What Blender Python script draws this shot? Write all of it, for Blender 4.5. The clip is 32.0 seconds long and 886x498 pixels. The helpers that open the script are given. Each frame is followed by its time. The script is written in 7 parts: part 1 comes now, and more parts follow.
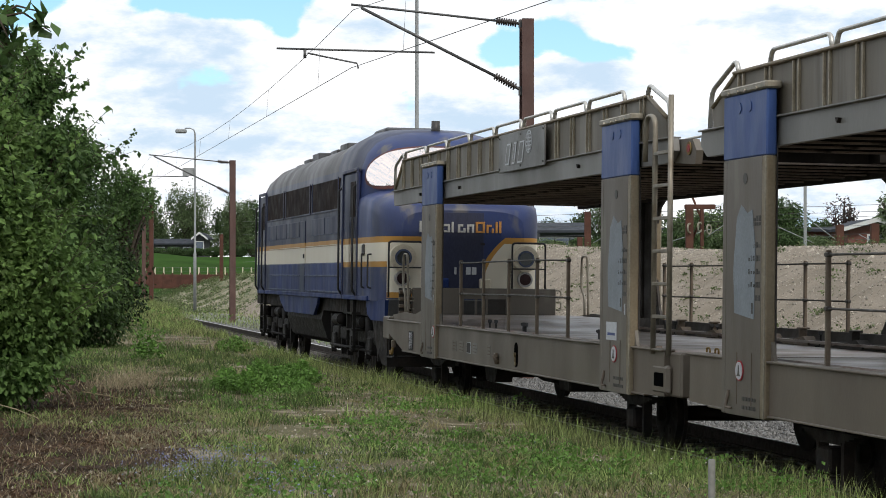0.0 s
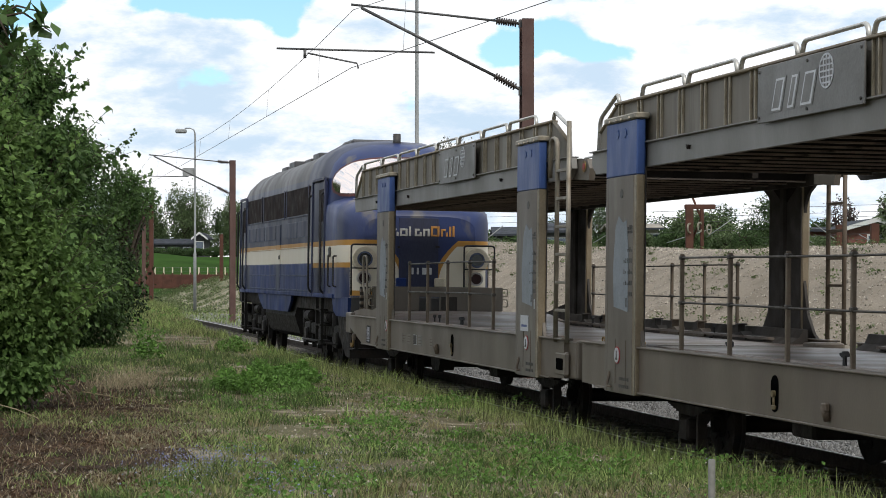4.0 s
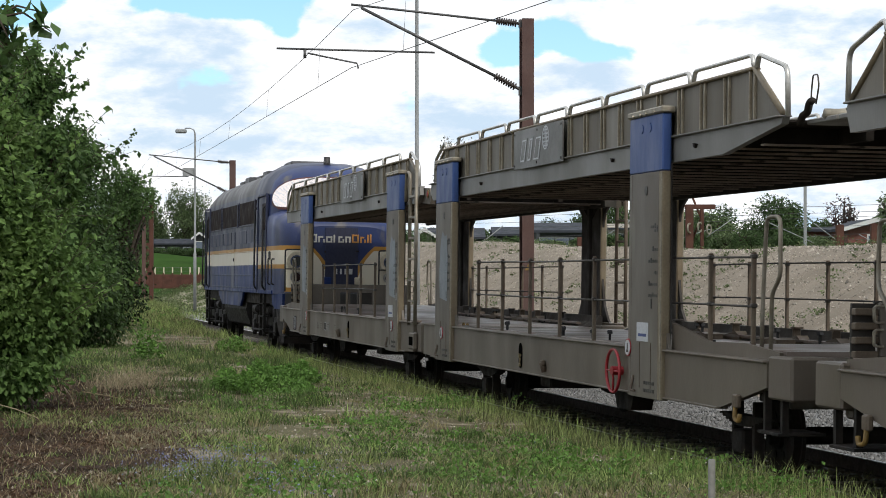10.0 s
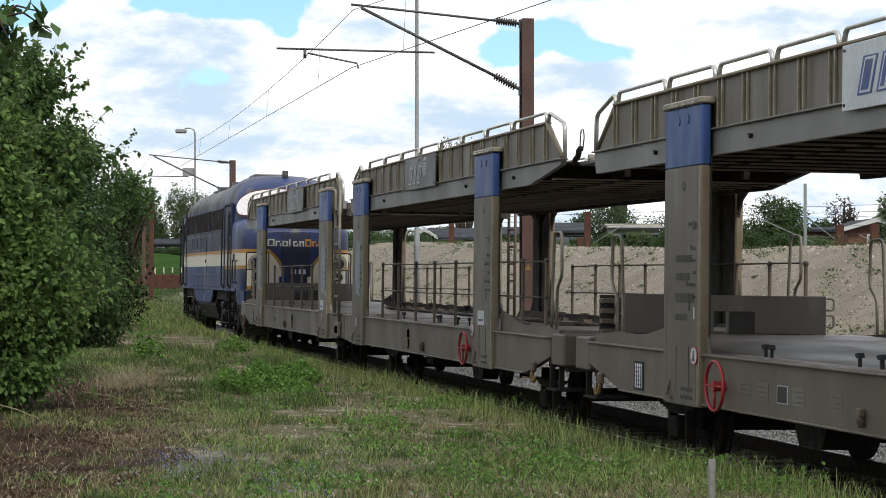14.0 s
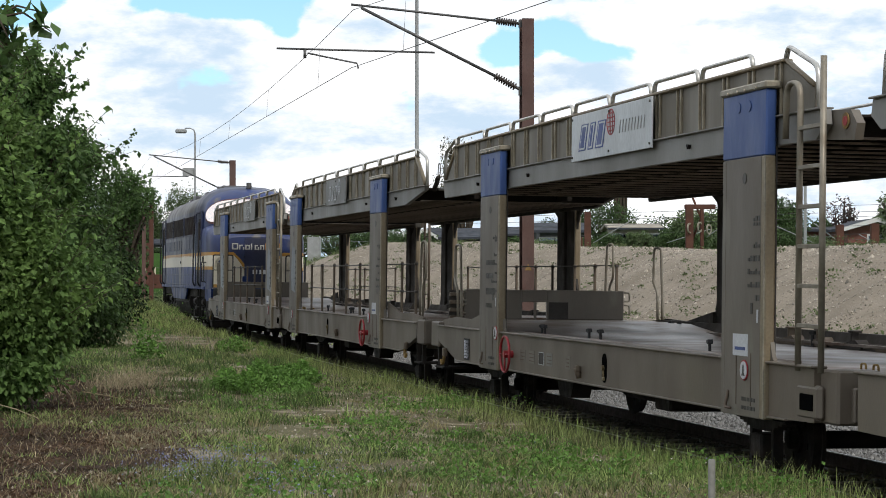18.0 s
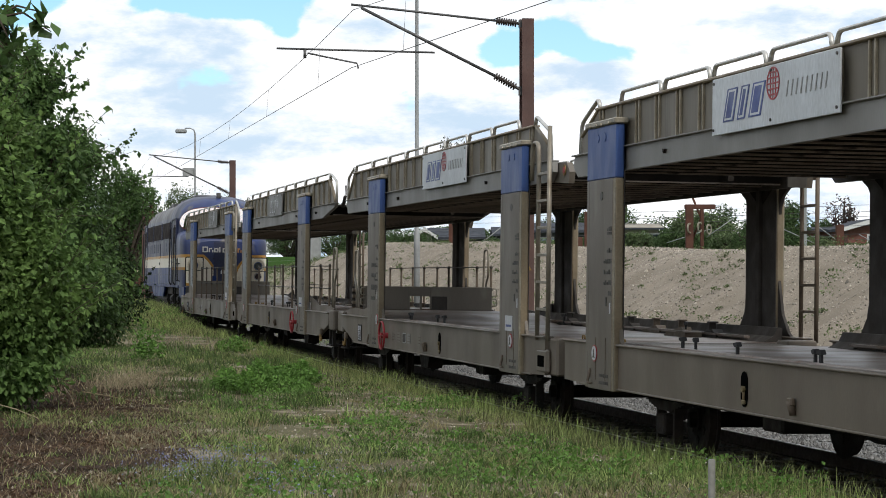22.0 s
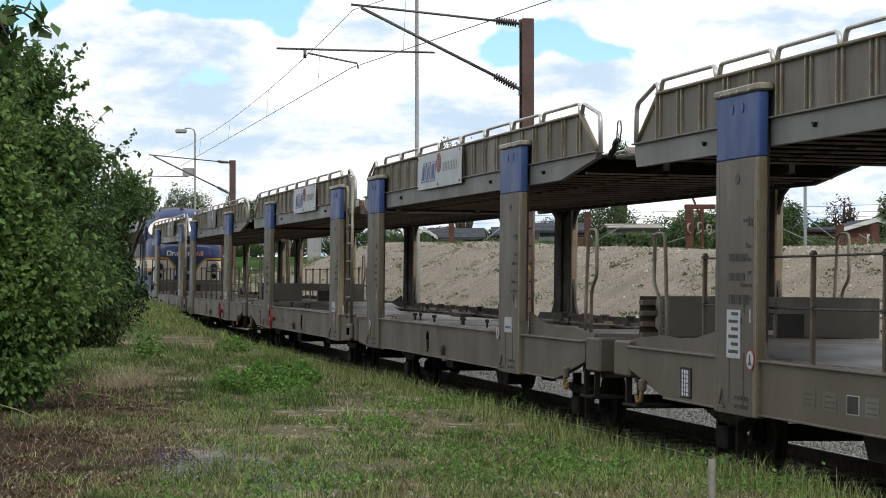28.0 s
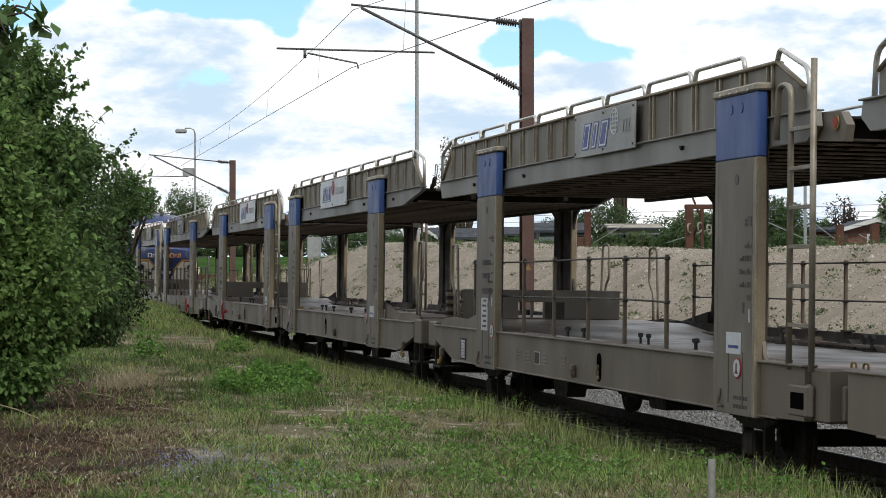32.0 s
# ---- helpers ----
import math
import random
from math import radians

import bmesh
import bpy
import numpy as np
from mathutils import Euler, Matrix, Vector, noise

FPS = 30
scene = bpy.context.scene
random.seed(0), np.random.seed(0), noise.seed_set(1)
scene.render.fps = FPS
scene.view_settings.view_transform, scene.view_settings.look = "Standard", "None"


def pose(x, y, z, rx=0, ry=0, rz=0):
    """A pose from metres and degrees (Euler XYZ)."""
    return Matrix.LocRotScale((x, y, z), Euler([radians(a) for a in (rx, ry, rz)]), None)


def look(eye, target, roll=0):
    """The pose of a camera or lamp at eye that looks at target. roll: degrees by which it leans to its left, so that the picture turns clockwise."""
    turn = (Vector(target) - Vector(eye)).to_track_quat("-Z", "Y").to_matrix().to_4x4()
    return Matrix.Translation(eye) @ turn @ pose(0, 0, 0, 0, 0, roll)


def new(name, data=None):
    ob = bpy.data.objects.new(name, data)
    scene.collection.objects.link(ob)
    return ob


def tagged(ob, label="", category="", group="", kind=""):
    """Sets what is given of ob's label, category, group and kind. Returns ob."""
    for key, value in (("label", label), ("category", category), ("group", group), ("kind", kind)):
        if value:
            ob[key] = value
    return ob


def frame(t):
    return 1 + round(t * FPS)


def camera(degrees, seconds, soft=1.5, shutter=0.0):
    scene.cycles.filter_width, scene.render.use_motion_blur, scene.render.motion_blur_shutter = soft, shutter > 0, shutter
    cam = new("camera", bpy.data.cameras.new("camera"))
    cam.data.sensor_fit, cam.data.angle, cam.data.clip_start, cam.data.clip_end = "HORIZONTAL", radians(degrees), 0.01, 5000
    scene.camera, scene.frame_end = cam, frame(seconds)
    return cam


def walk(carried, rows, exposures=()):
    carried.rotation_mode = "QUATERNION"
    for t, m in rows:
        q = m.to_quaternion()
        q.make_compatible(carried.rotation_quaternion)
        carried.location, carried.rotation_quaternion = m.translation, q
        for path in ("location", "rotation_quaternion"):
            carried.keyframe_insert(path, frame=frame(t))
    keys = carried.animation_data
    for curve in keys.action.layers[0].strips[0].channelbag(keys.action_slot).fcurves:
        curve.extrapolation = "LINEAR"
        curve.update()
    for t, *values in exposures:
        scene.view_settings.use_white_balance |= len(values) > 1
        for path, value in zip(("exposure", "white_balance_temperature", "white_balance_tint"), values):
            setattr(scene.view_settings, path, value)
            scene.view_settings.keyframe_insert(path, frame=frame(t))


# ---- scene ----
# ------------------------------------------------------------ camera
EYE = (0.0, 0.0, 1.70)
cam = camera(22.16, 32.0, soft=0.9)
VIEW = pose(*EYE, 90.62, 0, 0)
walk(cam, [(0.0, VIEW), (32.0, VIEW)], exposures=[(0.0, 0.0), (32.0, 0.0)])

# the straight track: s metres along it, l metres to its far side
HEADING = 101.70
TX, TY = math.cos(radians(HEADING)), math.sin(radians(HEADING))
OX, OY = 3.812, 20.205


def at(s, l, z=0.0):
    return Vector((OX + TX * s + TY * l, OY + TY * s - TX * l, z))


def track_pose(s, l=0.0, z=0.0, turn=0.0, cant=0.0):
    p = at(s, l, z)
    return pose(p.x, p.y, p.z, cant, 0, HEADING + turn)


# ------------------------------------------------------------ light
SUN = Vector((0.34, -0.86, 1.0)).normalized()
world = bpy.data.worlds.new("sky")
scene.world = world
world.use_nodes = True


def sky_world():
    nt = world.node_tree
    nd, lk = nt.nodes, nt.links
    nd.clear()
    out = nd.new("ShaderNodeOutputWorld")
    bg = nd.new("ShaderNodeBackground")
    sky = nd.new("ShaderNodeTexSky")
    sky.sky_type = 'NISHITA'
    sky.sun_disc = False
    sky.sun_elevation = math.asin(SUN.z)
    sky.sun_rotation = math.atan2(SUN.x, SUN.y)
    sky.air_density, sky.dust_density, sky.ozone_density = 1.0, 0.3, 2.5
    co = nd.new("ShaderNodeTexCoord")

    def m(op, a, b=None, c=None):
        n = nd.new("ShaderNodeMath")
        n.operation = op
        for k, v in enumerate((a, b, c)):
            if v is None:
                continue
            if isinstance(v, (int, float)):
                n.inputs[k].default_value = v
            else:
                lk.new(v, n.inputs[k])
        return n.outputs[0]

    def fbm(scale, detail, off, rough=0.55, stretch=2.2):
        mp = nd.new("ShaderNodeMapping")
        mp.inputs["Location"].default_value = off
        mp.inputs["Scale"].default_value = (1, 1, stretch)
        lk.new(co.outputs["Generated"], mp.inputs[0])
        n = nd.new("ShaderNodeTexNoise")
        n.inputs["Scale"].default_value = scale
        n.inputs["Detail"].default_value = detail
        n.inputs["Roughness"].default_value = rough
        lk.new(mp.outputs[0], n.inputs["Vector"])
        return n.outputs[0]

    def ramp(v, lo, hi):
        n = nd.new("ShaderNodeMapRange")
        n.interpolation_type = 'SMOOTHSTEP'
        n.inputs[1].default_value, n.inputs[2].default_value = lo, hi
        lk.new(v, n.inputs[0])
        return n.outputs[0]

    def mix(f, a, b):
        n = nd.new("ShaderNodeMix")
        n.data_type = 'RGBA'
        for k, v in ((0, f), (6, a), (7, b)):
            if isinstance(v, tuple):
                n.inputs[k].default_value = v
            else:
                lk.new(v, n.inputs[k])
        return n.outputs[2]

    sep = nd.new("ShaderNodeSeparateXYZ")
    lk.new(co.outputs["Generated"], sep.inputs[0])
    shape = fbm(13.0, 10, (0.3, 0.1, 0.2), 0.56, 1.6)
    # blue gaps between the cumulus heads: azimuth, height, width, height, depth
    cover = m('SUBTRACT', m('MULTIPLY', shape, 1.4), 0.02)
    for ax, az, wx, wz, depth in SKY_GAPS:
        dx = m('DIVIDE', m('SUBTRACT', sep.outputs[0], ax), wx)
        dz = m('DIVIDE', m('SUBTRACT', sep.outputs[2], az), wz)
        r = m('ADD', m('MULTIPLY', dx, dx), m('MULTIPLY', dz, dz))
        cover = m('SUBTRACT', cover, m('MULTIPLY', m('POWER', 2.718, m('MULTIPLY', r, -1.0)), depth))
    mask = ramp(cover, 0.41, 0.51)
    grey = ramp(fbm(17.0, 8, (1.7, 0.4, 0.9), 0.60, 2.6), 0.43, 0.65)
    cloud = mix(grey, (1.12, 1.13, 1.15, 1), (0.63, 0.79, 0.96, 1))
    sc = nd.new("ShaderNodeVectorMath")
    sc.operation = 'SCALE'
    lk.new(sky.outputs[0], sc.inputs[0])
    sc.inputs["Scale"].default_value = 0.13
    tint = nd.new("ShaderNodeVectorMath")
    tint.operation = 'MULTIPLY'
    lk.new(sc.outputs[0], tint.inputs[0])
    tint.inputs[1].default_value = (0.85, 1.05, 1.15)
    lk.new(mix(mask, tint.outputs[0], cloud), bg.inputs[0])
    bg.inputs[1].default_value = 1.0
    lk.new(bg.outputs[0], out.inputs[0])


SKY_GAPS = [(-0.185, 0.122, 0.020, 0.018, 0.5), (-0.088, 0.120, 0.040, 0.009, 0.5), (-0.068, 0.105, 0.011, 0.009, 0.35),
            (0.026, 0.097, 0.014, 0.009, 0.35), (0.050, 0.106, 0.012, 0.006, 0.35), (0.069, 0.097, 0.020, 0.007, 0.35),
            (0.09, 0.1205, 0.03, 0.003, 0.2), (-0.027, 0.063, 0.018, 0.005, 0.14), (-0.16, 0.085, 0.011, 0.011, 0.14)]
sky_world()
lamp = bpy.data.lights.new("sun", 'SUN')
lamp.energy, lamp.angle, lamp.color = 2.2, radians(11.0), (1.0, 0.94, 0.85)
sun = new("sun", lamp)
sun.matrix_world = look(SUN * 200, (0, 0, 0))


# ------------------------------------------------------------ materials
def material(name, colour, rough=0.6, metal=0.0, second=None, scale=3.0, spread=0.35, bump=0.1, fine=40.0, random_part=0.0, gloss=0.5,
             streak=1.0, dirt=None, dirt_at=0.62, coords="Object", translucent=0.0, grain_by=0.28):
    """A painted or natural surface: two colours mixed by broad noise, fine grain, optional dirt patches, bump."""
    mat = bpy.data.materials.new(name)
    mat.use_nodes = True
    nt = mat.node_tree
    nd, lk = nt.nodes, nt.links
    bsdf = nd["Principled BSDF"]
    co = nd.new("ShaderNodeTexCoord")
    mp = nd.new("ShaderNodeMapping")
    mp.inputs["Scale"].default_value = (1, 1, streak)
    lk.new(co.outputs[coords], mp.inputs[0])

    def fbm(sc, detail=5):
        n = nd.new("ShaderNodeTexNoise")
        n.inputs["Scale"].default_value, n.inputs["Detail"].default_value = sc, detail
        lk.new(mp.outputs[0], n.inputs["Vector"])
        return n.outputs[0]

    def ramp(v, lo, hi):
        n = nd.new("ShaderNodeMapRange")
        n.inputs[1].default_value, n.inputs[2].default_value = lo, hi
        lk.new(v, n.inputs[0])
        return n.outputs[0]

    def mix(f, a, b, kind='MIX'):
        n = nd.new("ShaderNodeMix")
        n.data_type, n.blend_type = 'RGBA', kind
        for k, v in ((0, f), (6, a), (7, b)):
            if isinstance(v, (tuple, float)):
                n.inputs[k].default_value = v
            else:
                lk.new(v, n.inputs[k])
        return n.outputs[2]

    c1 = (*colour, 1)
    c2 = (*(second or [c * (1 - spread) for c in colour]), 1)
    col = mix(ramp(fbm(scale), 0.35, 0.68), c1, c2)
    grain = fbm(fine, 3)
    g = nd.new("ShaderNodeMapRange")
    g.inputs[3].default_value, g.inputs[4].default_value = 1 - grain_by, 1 + grain_by
    lk.new(grain, g.inputs[0])
    gc = nd.new("ShaderNodeCombineColor")
    for k in range(3):
        lk.new(g.outputs[0], gc.inputs[k])
    col = mix(1.0, col, gc.outputs[0], 'MULTIPLY')
    if dirt:
        col = mix(ramp(fbm(scale * 2.7, 8), dirt_at, dirt_at + 0.1), col, (*dirt, 1))
    if random_part:
        info = nd.new("ShaderNodeNewGeometry")
        r = nd.new("ShaderNodeMapRange")
        r.inputs[3].default_value, r.inputs[4].default_value = 1 - random_part, 1 + random_part
        lk.new(info.outputs["Random Per Island"], r.inputs[0])
        rc = nd.new("ShaderNodeCombineColor")
        for k in range(3):
            lk.new(r.outputs[0], rc.inputs[k])
        col = mix(1.0, col, rc.outputs[0], 'MULTIPLY')
    lk.new(col, bsdf.inputs["Base Color"])
    bsdf.inputs["Metallic"].default_value = metal
    rv = nd.new("ShaderNodeMapRange")
    rv.inputs[1].default_value, rv.inputs[2].default_value = 0.3, 0.7
    rv.inputs[3].default_value, rv.inputs[4].default_value = rough * 0.78, min(1.0, rough * 1.25)
    lk.new(fbm(scale * 1.9, 4), rv.inputs[0])
    lk.new(rv.outputs[0], bsdf.inputs["Roughness"])
    bsdf.inputs["Specular IOR Level"].default_value = gloss
    if bump:
        b = nd.new("ShaderNodeBump")
        b.inputs["Strength"].default_value, b.inputs["Distance"].default_value = bump, 0.02
        lk.new(grain, b.inputs["Height"])
        lk.new(b.outputs[0], bsdf.inputs["Normal"])
    if translucent:
        tr = nd.new("ShaderNodeBsdfTranslucent")
        lk.new(col, tr.inputs[0])
        ms = nd.new("ShaderNodeMixShader")
        ms.inputs[0].default_value = translucent
        lk.new(bsdf.outputs[0], ms.inputs[1])
        lk.new(tr.outputs[0], ms.inputs[2])
        lk.new(ms.outputs[0], nd["Material Output"].inputs[0])
    return mat


WAGON = material("wagon_grey_paint", (0.136, 0.118, 0.096), grain_by=0.10, rough=0.5, second=(0.098, 0.082, 0.064), scale=1.3, streak=0.35, dirt=(0.155, 0.142, 0.115), dirt_at=0.6, bump=0.06)
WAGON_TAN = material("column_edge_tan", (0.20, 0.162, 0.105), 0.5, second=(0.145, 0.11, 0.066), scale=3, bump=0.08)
SILLM = material("sill_brown_grey", (0.128, 0.105, 0.080), grain_by=0.10, rough=0.5, second=(0.094, 0.075, 0.056), scale=0.8, streak=0.5, dirt=(0.145, 0.125, 0.098), dirt_at=0.64, bump=0.05)
WALL = material("upper_wall_grey", (0.152, 0.136, 0.108), grain_by=0.10, rough=0.55, second=(0.095, 0.081, 0.058), scale=1.6, streak=0.12, dirt=(0.075, 0.062, 0.043), dirt_at=0.62, bump=0.06)
BEAM = material("beam_grey", (0.165, 0.160, 0.148), grain_by=0.10, rough=0.5, second=(0.125, 0.12, 0.108), scale=1.2, streak=0.4, bump=0.05)
BLUE = material("blue_paint", (0.028, 0.068, 0.215), grain_by=0.10, rough=0.45, second=(0.023, 0.055, 0.175), scale=2.5, bump=0.05, streak=0.4)
CAP = material("galvanised_cap", (0.30, 0.27, 0.21), 0.5, 0.3, scale=6)
STEEL = material("galvanised_tube", (0.50, 0.49, 0.46), 0.4, 0.55, scale=8, spread=0.2, bump=0.04)
DECKM = material("worn_deck_plate", (0.240, 0.200, 0.172), grain_by=0.16, rough=0.42, metal=0.0, gloss=0.26, second=(0.105, 0.084, 0.070), scale=0.7, dirt=(0.105, 0.058, 0.034), dirt_at=0.54, bump=0.15)
DARK = material("underframe_black", (0.012, 0.0112, 0.0105), 0.75, gloss=0.2, second=(0.030, 0.023, 0.018), scale=4, bump=0.2)
# Near-black that stands in for the shade beneath the upper deck.
UNDER = material("underside_shade", (0.024, 0.020, 0.017), 0.9, gloss=0.1, second=(0.014, 0.012, 0.010), scale=3, bump=0.1)
HOLE = material("deep_black", (0.004, 0.004, 0.004), 1.0, gloss=0.0, bump=0)
BRASS = material("brass_knob", (0.20, 0.15, 0.075), 0.5, 0.3, scale=8)
NOTE = material("white_note", (0.80, 0.80, 0.88), 0.5, scale=8, spread=0.1)
# Pale tone for the light caught along the crossbeam flanges.
CROSS = material("lit_flange_grey", (0.36, 0.295, 0.24), 0.7, second=(0.10, 0.08, 0.064), scale=1.6, bump=0.1, dirt=(0.05, 0.042, 0.035), dirt_at=0.55)
# Dark brown that paints in the shade of inner and far-side faces.
INNER = material("inner_shade_brown", (0.040, 0.034, 0.029), 0.8, second=(0.028, 0.024, 0.02), scale=2, bump=0.1)
RIBM = material("rib_edge_tan", (0.30, 0.26, 0.19), 0.5, second=(0.16, 0.13, 0.085), scale=4, bump=0.05)
POST = material("post_brown_grey", (0.115, 0.088, 0.06), 0.65, second=(0.08, 0.055, 0.036), scale=4, bump=0.1)
ROD = material("dark_rod", (0.05, 0.043, 0.036), 0.6, scale=6)
LADDER = material("weathered_ladder_steel", (0.24, 0.22, 0.18), 0.5, 0.35, second=(0.15, 0.125, 0.09), scale=5, bump=0.06)
RED = material("red_paint", (0.33, 0.020, 0.027), 0.45, scale=6, spread=0.25)
YELLOW = material("yellow_paint", (0.25, 0.15, 0.035), 0.65, scale=8, spread=0.5)
WHITE = material("white_sticker", (0.50, 0.51, 0.53), 0.45, scale=5, spread=0.12)
PALE = material("pale_panel", (0.50, 0.53, 0.55), 0.45, second=(0.40, 0.42, 0.43), scale=2.0, streak=0.4)
PANEL = material("grey_panel", (0.145, 0.143, 0.135), 0.5, second=(0.11, 0.108, 0.10), scale=1.5)
PANEL_LIGHT = material("mid_grey_panel", (0.26, 0.26, 0.25), 0.5, second=(0.20, 0.20, 0.19), scale=1.5)
INK = material("dark_lettering", (0.06, 0.056, 0.05), 0.6)
BLUE_INK = material("blue_lettering", (0.05, 0.08, 0.25), 0.5)
BLACK = material("black_rubber", (0.015, 0.015, 0.016), 0.7)
RUBBER = material("cable_black", (0.02, 0.02, 0.02), 0.6)
SCUFF = material("bare_grey_patch", (0.20, 0.225, 0.25), 0.5, second=(0.17, 0.19, 0.205), scale=2.5)


# ------------------------------------------------------------ mesh helpers
FIT = [1.0, 1.0, 1.0]      # length, width and height factors of the train that is being built


class Shape:
    """Collects vertices and faces of one mesh, piece by piece."""

    def __init__(self):
        self.v, self.f, self.m, self.s = [], [], [], []

    def add(self, verts, faces, mat=0, smooth=False):
        o = len(self.v)
        self.v += [tuple(p) for p in verts]
        self.f += [tuple(o + i for i in f) for f in faces]
        self.m += [mat] * len(faces)
        self.s += [smooth] * len(faces)
        return self

    def box(self, x0, x1, y0, y1, z0, z1, c=0.0, mat=0):
        """A box with chamfered edges of width c."""
        if c <= 0:
            v = [(x, y, z) for x in (x0, x1) for y in (y0, y1) for z in (z0, z1)]
            f = [(0, 1, 3, 2), (4, 6, 7, 5), (0, 4, 5, 1), (2, 3, 7, 6), (0, 2, 6, 4), (1, 5, 7, 3)]
            return self.add(v, f, mat)
        v, idx = [], {}
        X, Y, Z = (x0, x1), (y0, y1), (z0, z1)
        for i in (0, 1):
            for j in (0, 1):
                for k in (0, 1):
                    px, py, pz = X[i], Y[j], Z[k]
                    sx, sy, sz = (c, -c)[i], (c, -c)[j], (c, -c)[k]
                    for a, p in enumerate(((px, py + sy, pz + sz), (px + sx, py, pz + sz), (px + sx, py + sy, pz))):
                        idx[i, j, k, a] = len(v)
                        v.append(p)
        g = lambda i, j, k, a: idx[i, j, k, a]
        f = []
        for i in (0, 1):
            f.append((g(i, 0, 0, 0), g(i, 0, 1, 0), g(i, 1, 1, 0), g(i, 1, 0, 0))[::1 if i == 0 else -1])
            f.append((g(0, i, 0, 1), g(1, i, 0, 1), g(1, i, 1, 1), g(0, i, 1, 1))[::1 if i == 0 else -1])
            f.append((g(0, 0, i, 2), g(0, 1, i, 2), g(1, 1, i, 2), g(1, 0, i, 2))[::1 if i == 0 else -1])
        for i in (0, 1):
            for j in (0, 1):
                f.append((g(i, j, 0, 0), g(i, j, 1, 0), g(i, j, 1, 1), g(i, j, 0, 1)))
                f.append((g(i, 0, j, 0), g(i, 1, j, 0), g(i, 1, j, 2), g(i, 0, j, 2)))
                f.append((g(0, i, j, 1), g(1, i, j, 1), g(1, i, j, 2), g(0, i, j, 2)))
                for k in (0, 1):
                    f.append((g(i, j, k, 0), g(i, j, k, 1), g(i, j, k, 2)))
        return self.add(v, f, mat)

    def prism(self, pts, axis, a, b, mat=0):
        """A polygon pulled from a to b along an axis (pts in the other two, in x-y-z order)."""
        n = len(pts)

        def put(p, d):
            q = list(p)
            q.insert("xyz".index(axis), d)
            return q
        v = [put(p, a) for p in pts] + [put(p, b) for p in pts]
        f = [tuple(range(n))[::-1], tuple(range(n, 2 * n))] + [(i, (i + 1) % n, n + (i + 1) % n, n + i) for i in range(n)]
        return self.add(v, f, mat)

    def tube(self, path, r, n=8, mat=0, closed=False):
        """A round bar along a path; r is one radius or one for each point."""
        pts = [Vector(p) for p in path]
        rr = r if isinstance(r, (list, tuple)) else [r] * len(pts)
        v, f = [], []
        k = len(pts)
        ref = None
        for i, p in enumerate(pts):
            if closed:
                d = pts[(i + 1) % k] - pts[i - 1]
            else:
                d = pts[min(i + 1, k - 1)] - pts[max(i - 1, 0)]
            d.normalize()
            if ref is None:
                ref = Vector((0, 0, 1)) if abs(d.z) < 0.9 else Vector((1, 0, 0))
            a = d.cross(ref)
            if a.length < 1e-4:
                a = d.orthogonal()
            a.normalize()
            b = d.cross(a)
            ref = -b if b.dot(ref) < 0 else b
            for j in range(n):
                t = 2 * math.pi * j / n
                v.append(p + (a * math.cos(t) + b * math.sin(t)) * rr[i])
        # frames may flip; keep rings aligned by the nearest start vertex
        for i in range(1, k):
            base, ring = v[(i - 1) * n], v[i * n:(i + 1) * n]
            off = min(range(n), key=lambda j: (ring[j] - pts[i] - base + pts[i - 1]).length)
            ring = ring[off:] + ring[:off]
            if n > 2 and (ring[1] - pts[i] - v[(i - 1) * n + 1] + pts[i - 1]).length > (ring[-1] - pts[i] - v[(i - 1) * n + 1] + pts[i - 1]).length:
                ring = [ring[0]] + ring[:0:-1]
            v[i * n:(i + 1) * n] = ring
        for i in range(k if closed else k - 1):
            for j in range(n):
                a, b = i * n, ((i + 1) % k) * n
                f.append((a + j, a + (j + 1) % n, b + (j + 1) % n, b + j))
        if not closed:
            f += [tuple(range(n))[::-1], tuple(range((k - 1) * n, k * n))]
        return self.add(v, f, mat, True)

    def disc(self, centre, axis, r, depth, n=20, mat=0, hole=0.0):
        """A disc or ring, pulled along x, y or z."""
        i = "xyz".index(axis)
        v, f = [], []
        for d in (-depth / 2, depth / 2):
            for rad in ((hole, r) if hole else (r,)):
                for j in range(n):
                    t = 2 * math.pi * j / n
                    p = [rad * math.cos(t), rad * math.sin(t)]
                    p.insert(i, d)
                    v.append(Vector(p) + Vector(centre))
        if hole:
            for j in range(n):
                k = (j + 1) % n
                f += [(j, k, n + k, n + j), (2 * n + j, 3 * n + j, 3 * n + k, 2 * n + k), (n + j, n + k, 3 * n + k, 3 * n + j), (j, 2 * n + j, 2 * n + k, k)]
        else:
            f = [tuple(range(n))[::-1], tuple(range(n, 2 * n))] + [(j, (j + 1) % n, n + (j + 1) % n, n + j) for j in range(n)]
        return self.add(v, f, mat)

    def mesh(self, name, *mats):
        me = bpy.data.meshes.new(name)
        fx, fy, fz = FIT
        me.from_pydata([(p[0] * fx, p[1] * fy, p[2] * fz) for p in self.v], [], self.f)
        for mt in mats:
            me.materials.append(mt)
        me.polygons.foreach_set("material_index", self.m)
        me.polygons.foreach_set("use_smooth", self.s)
        me.update()
        bm = bmesh.new()
        bm.from_mesh(me)
        bmesh.ops.recalc_face_normals(bm, faces=bm.faces)
        bm.to_mesh(me)
        bm.free()
        return me


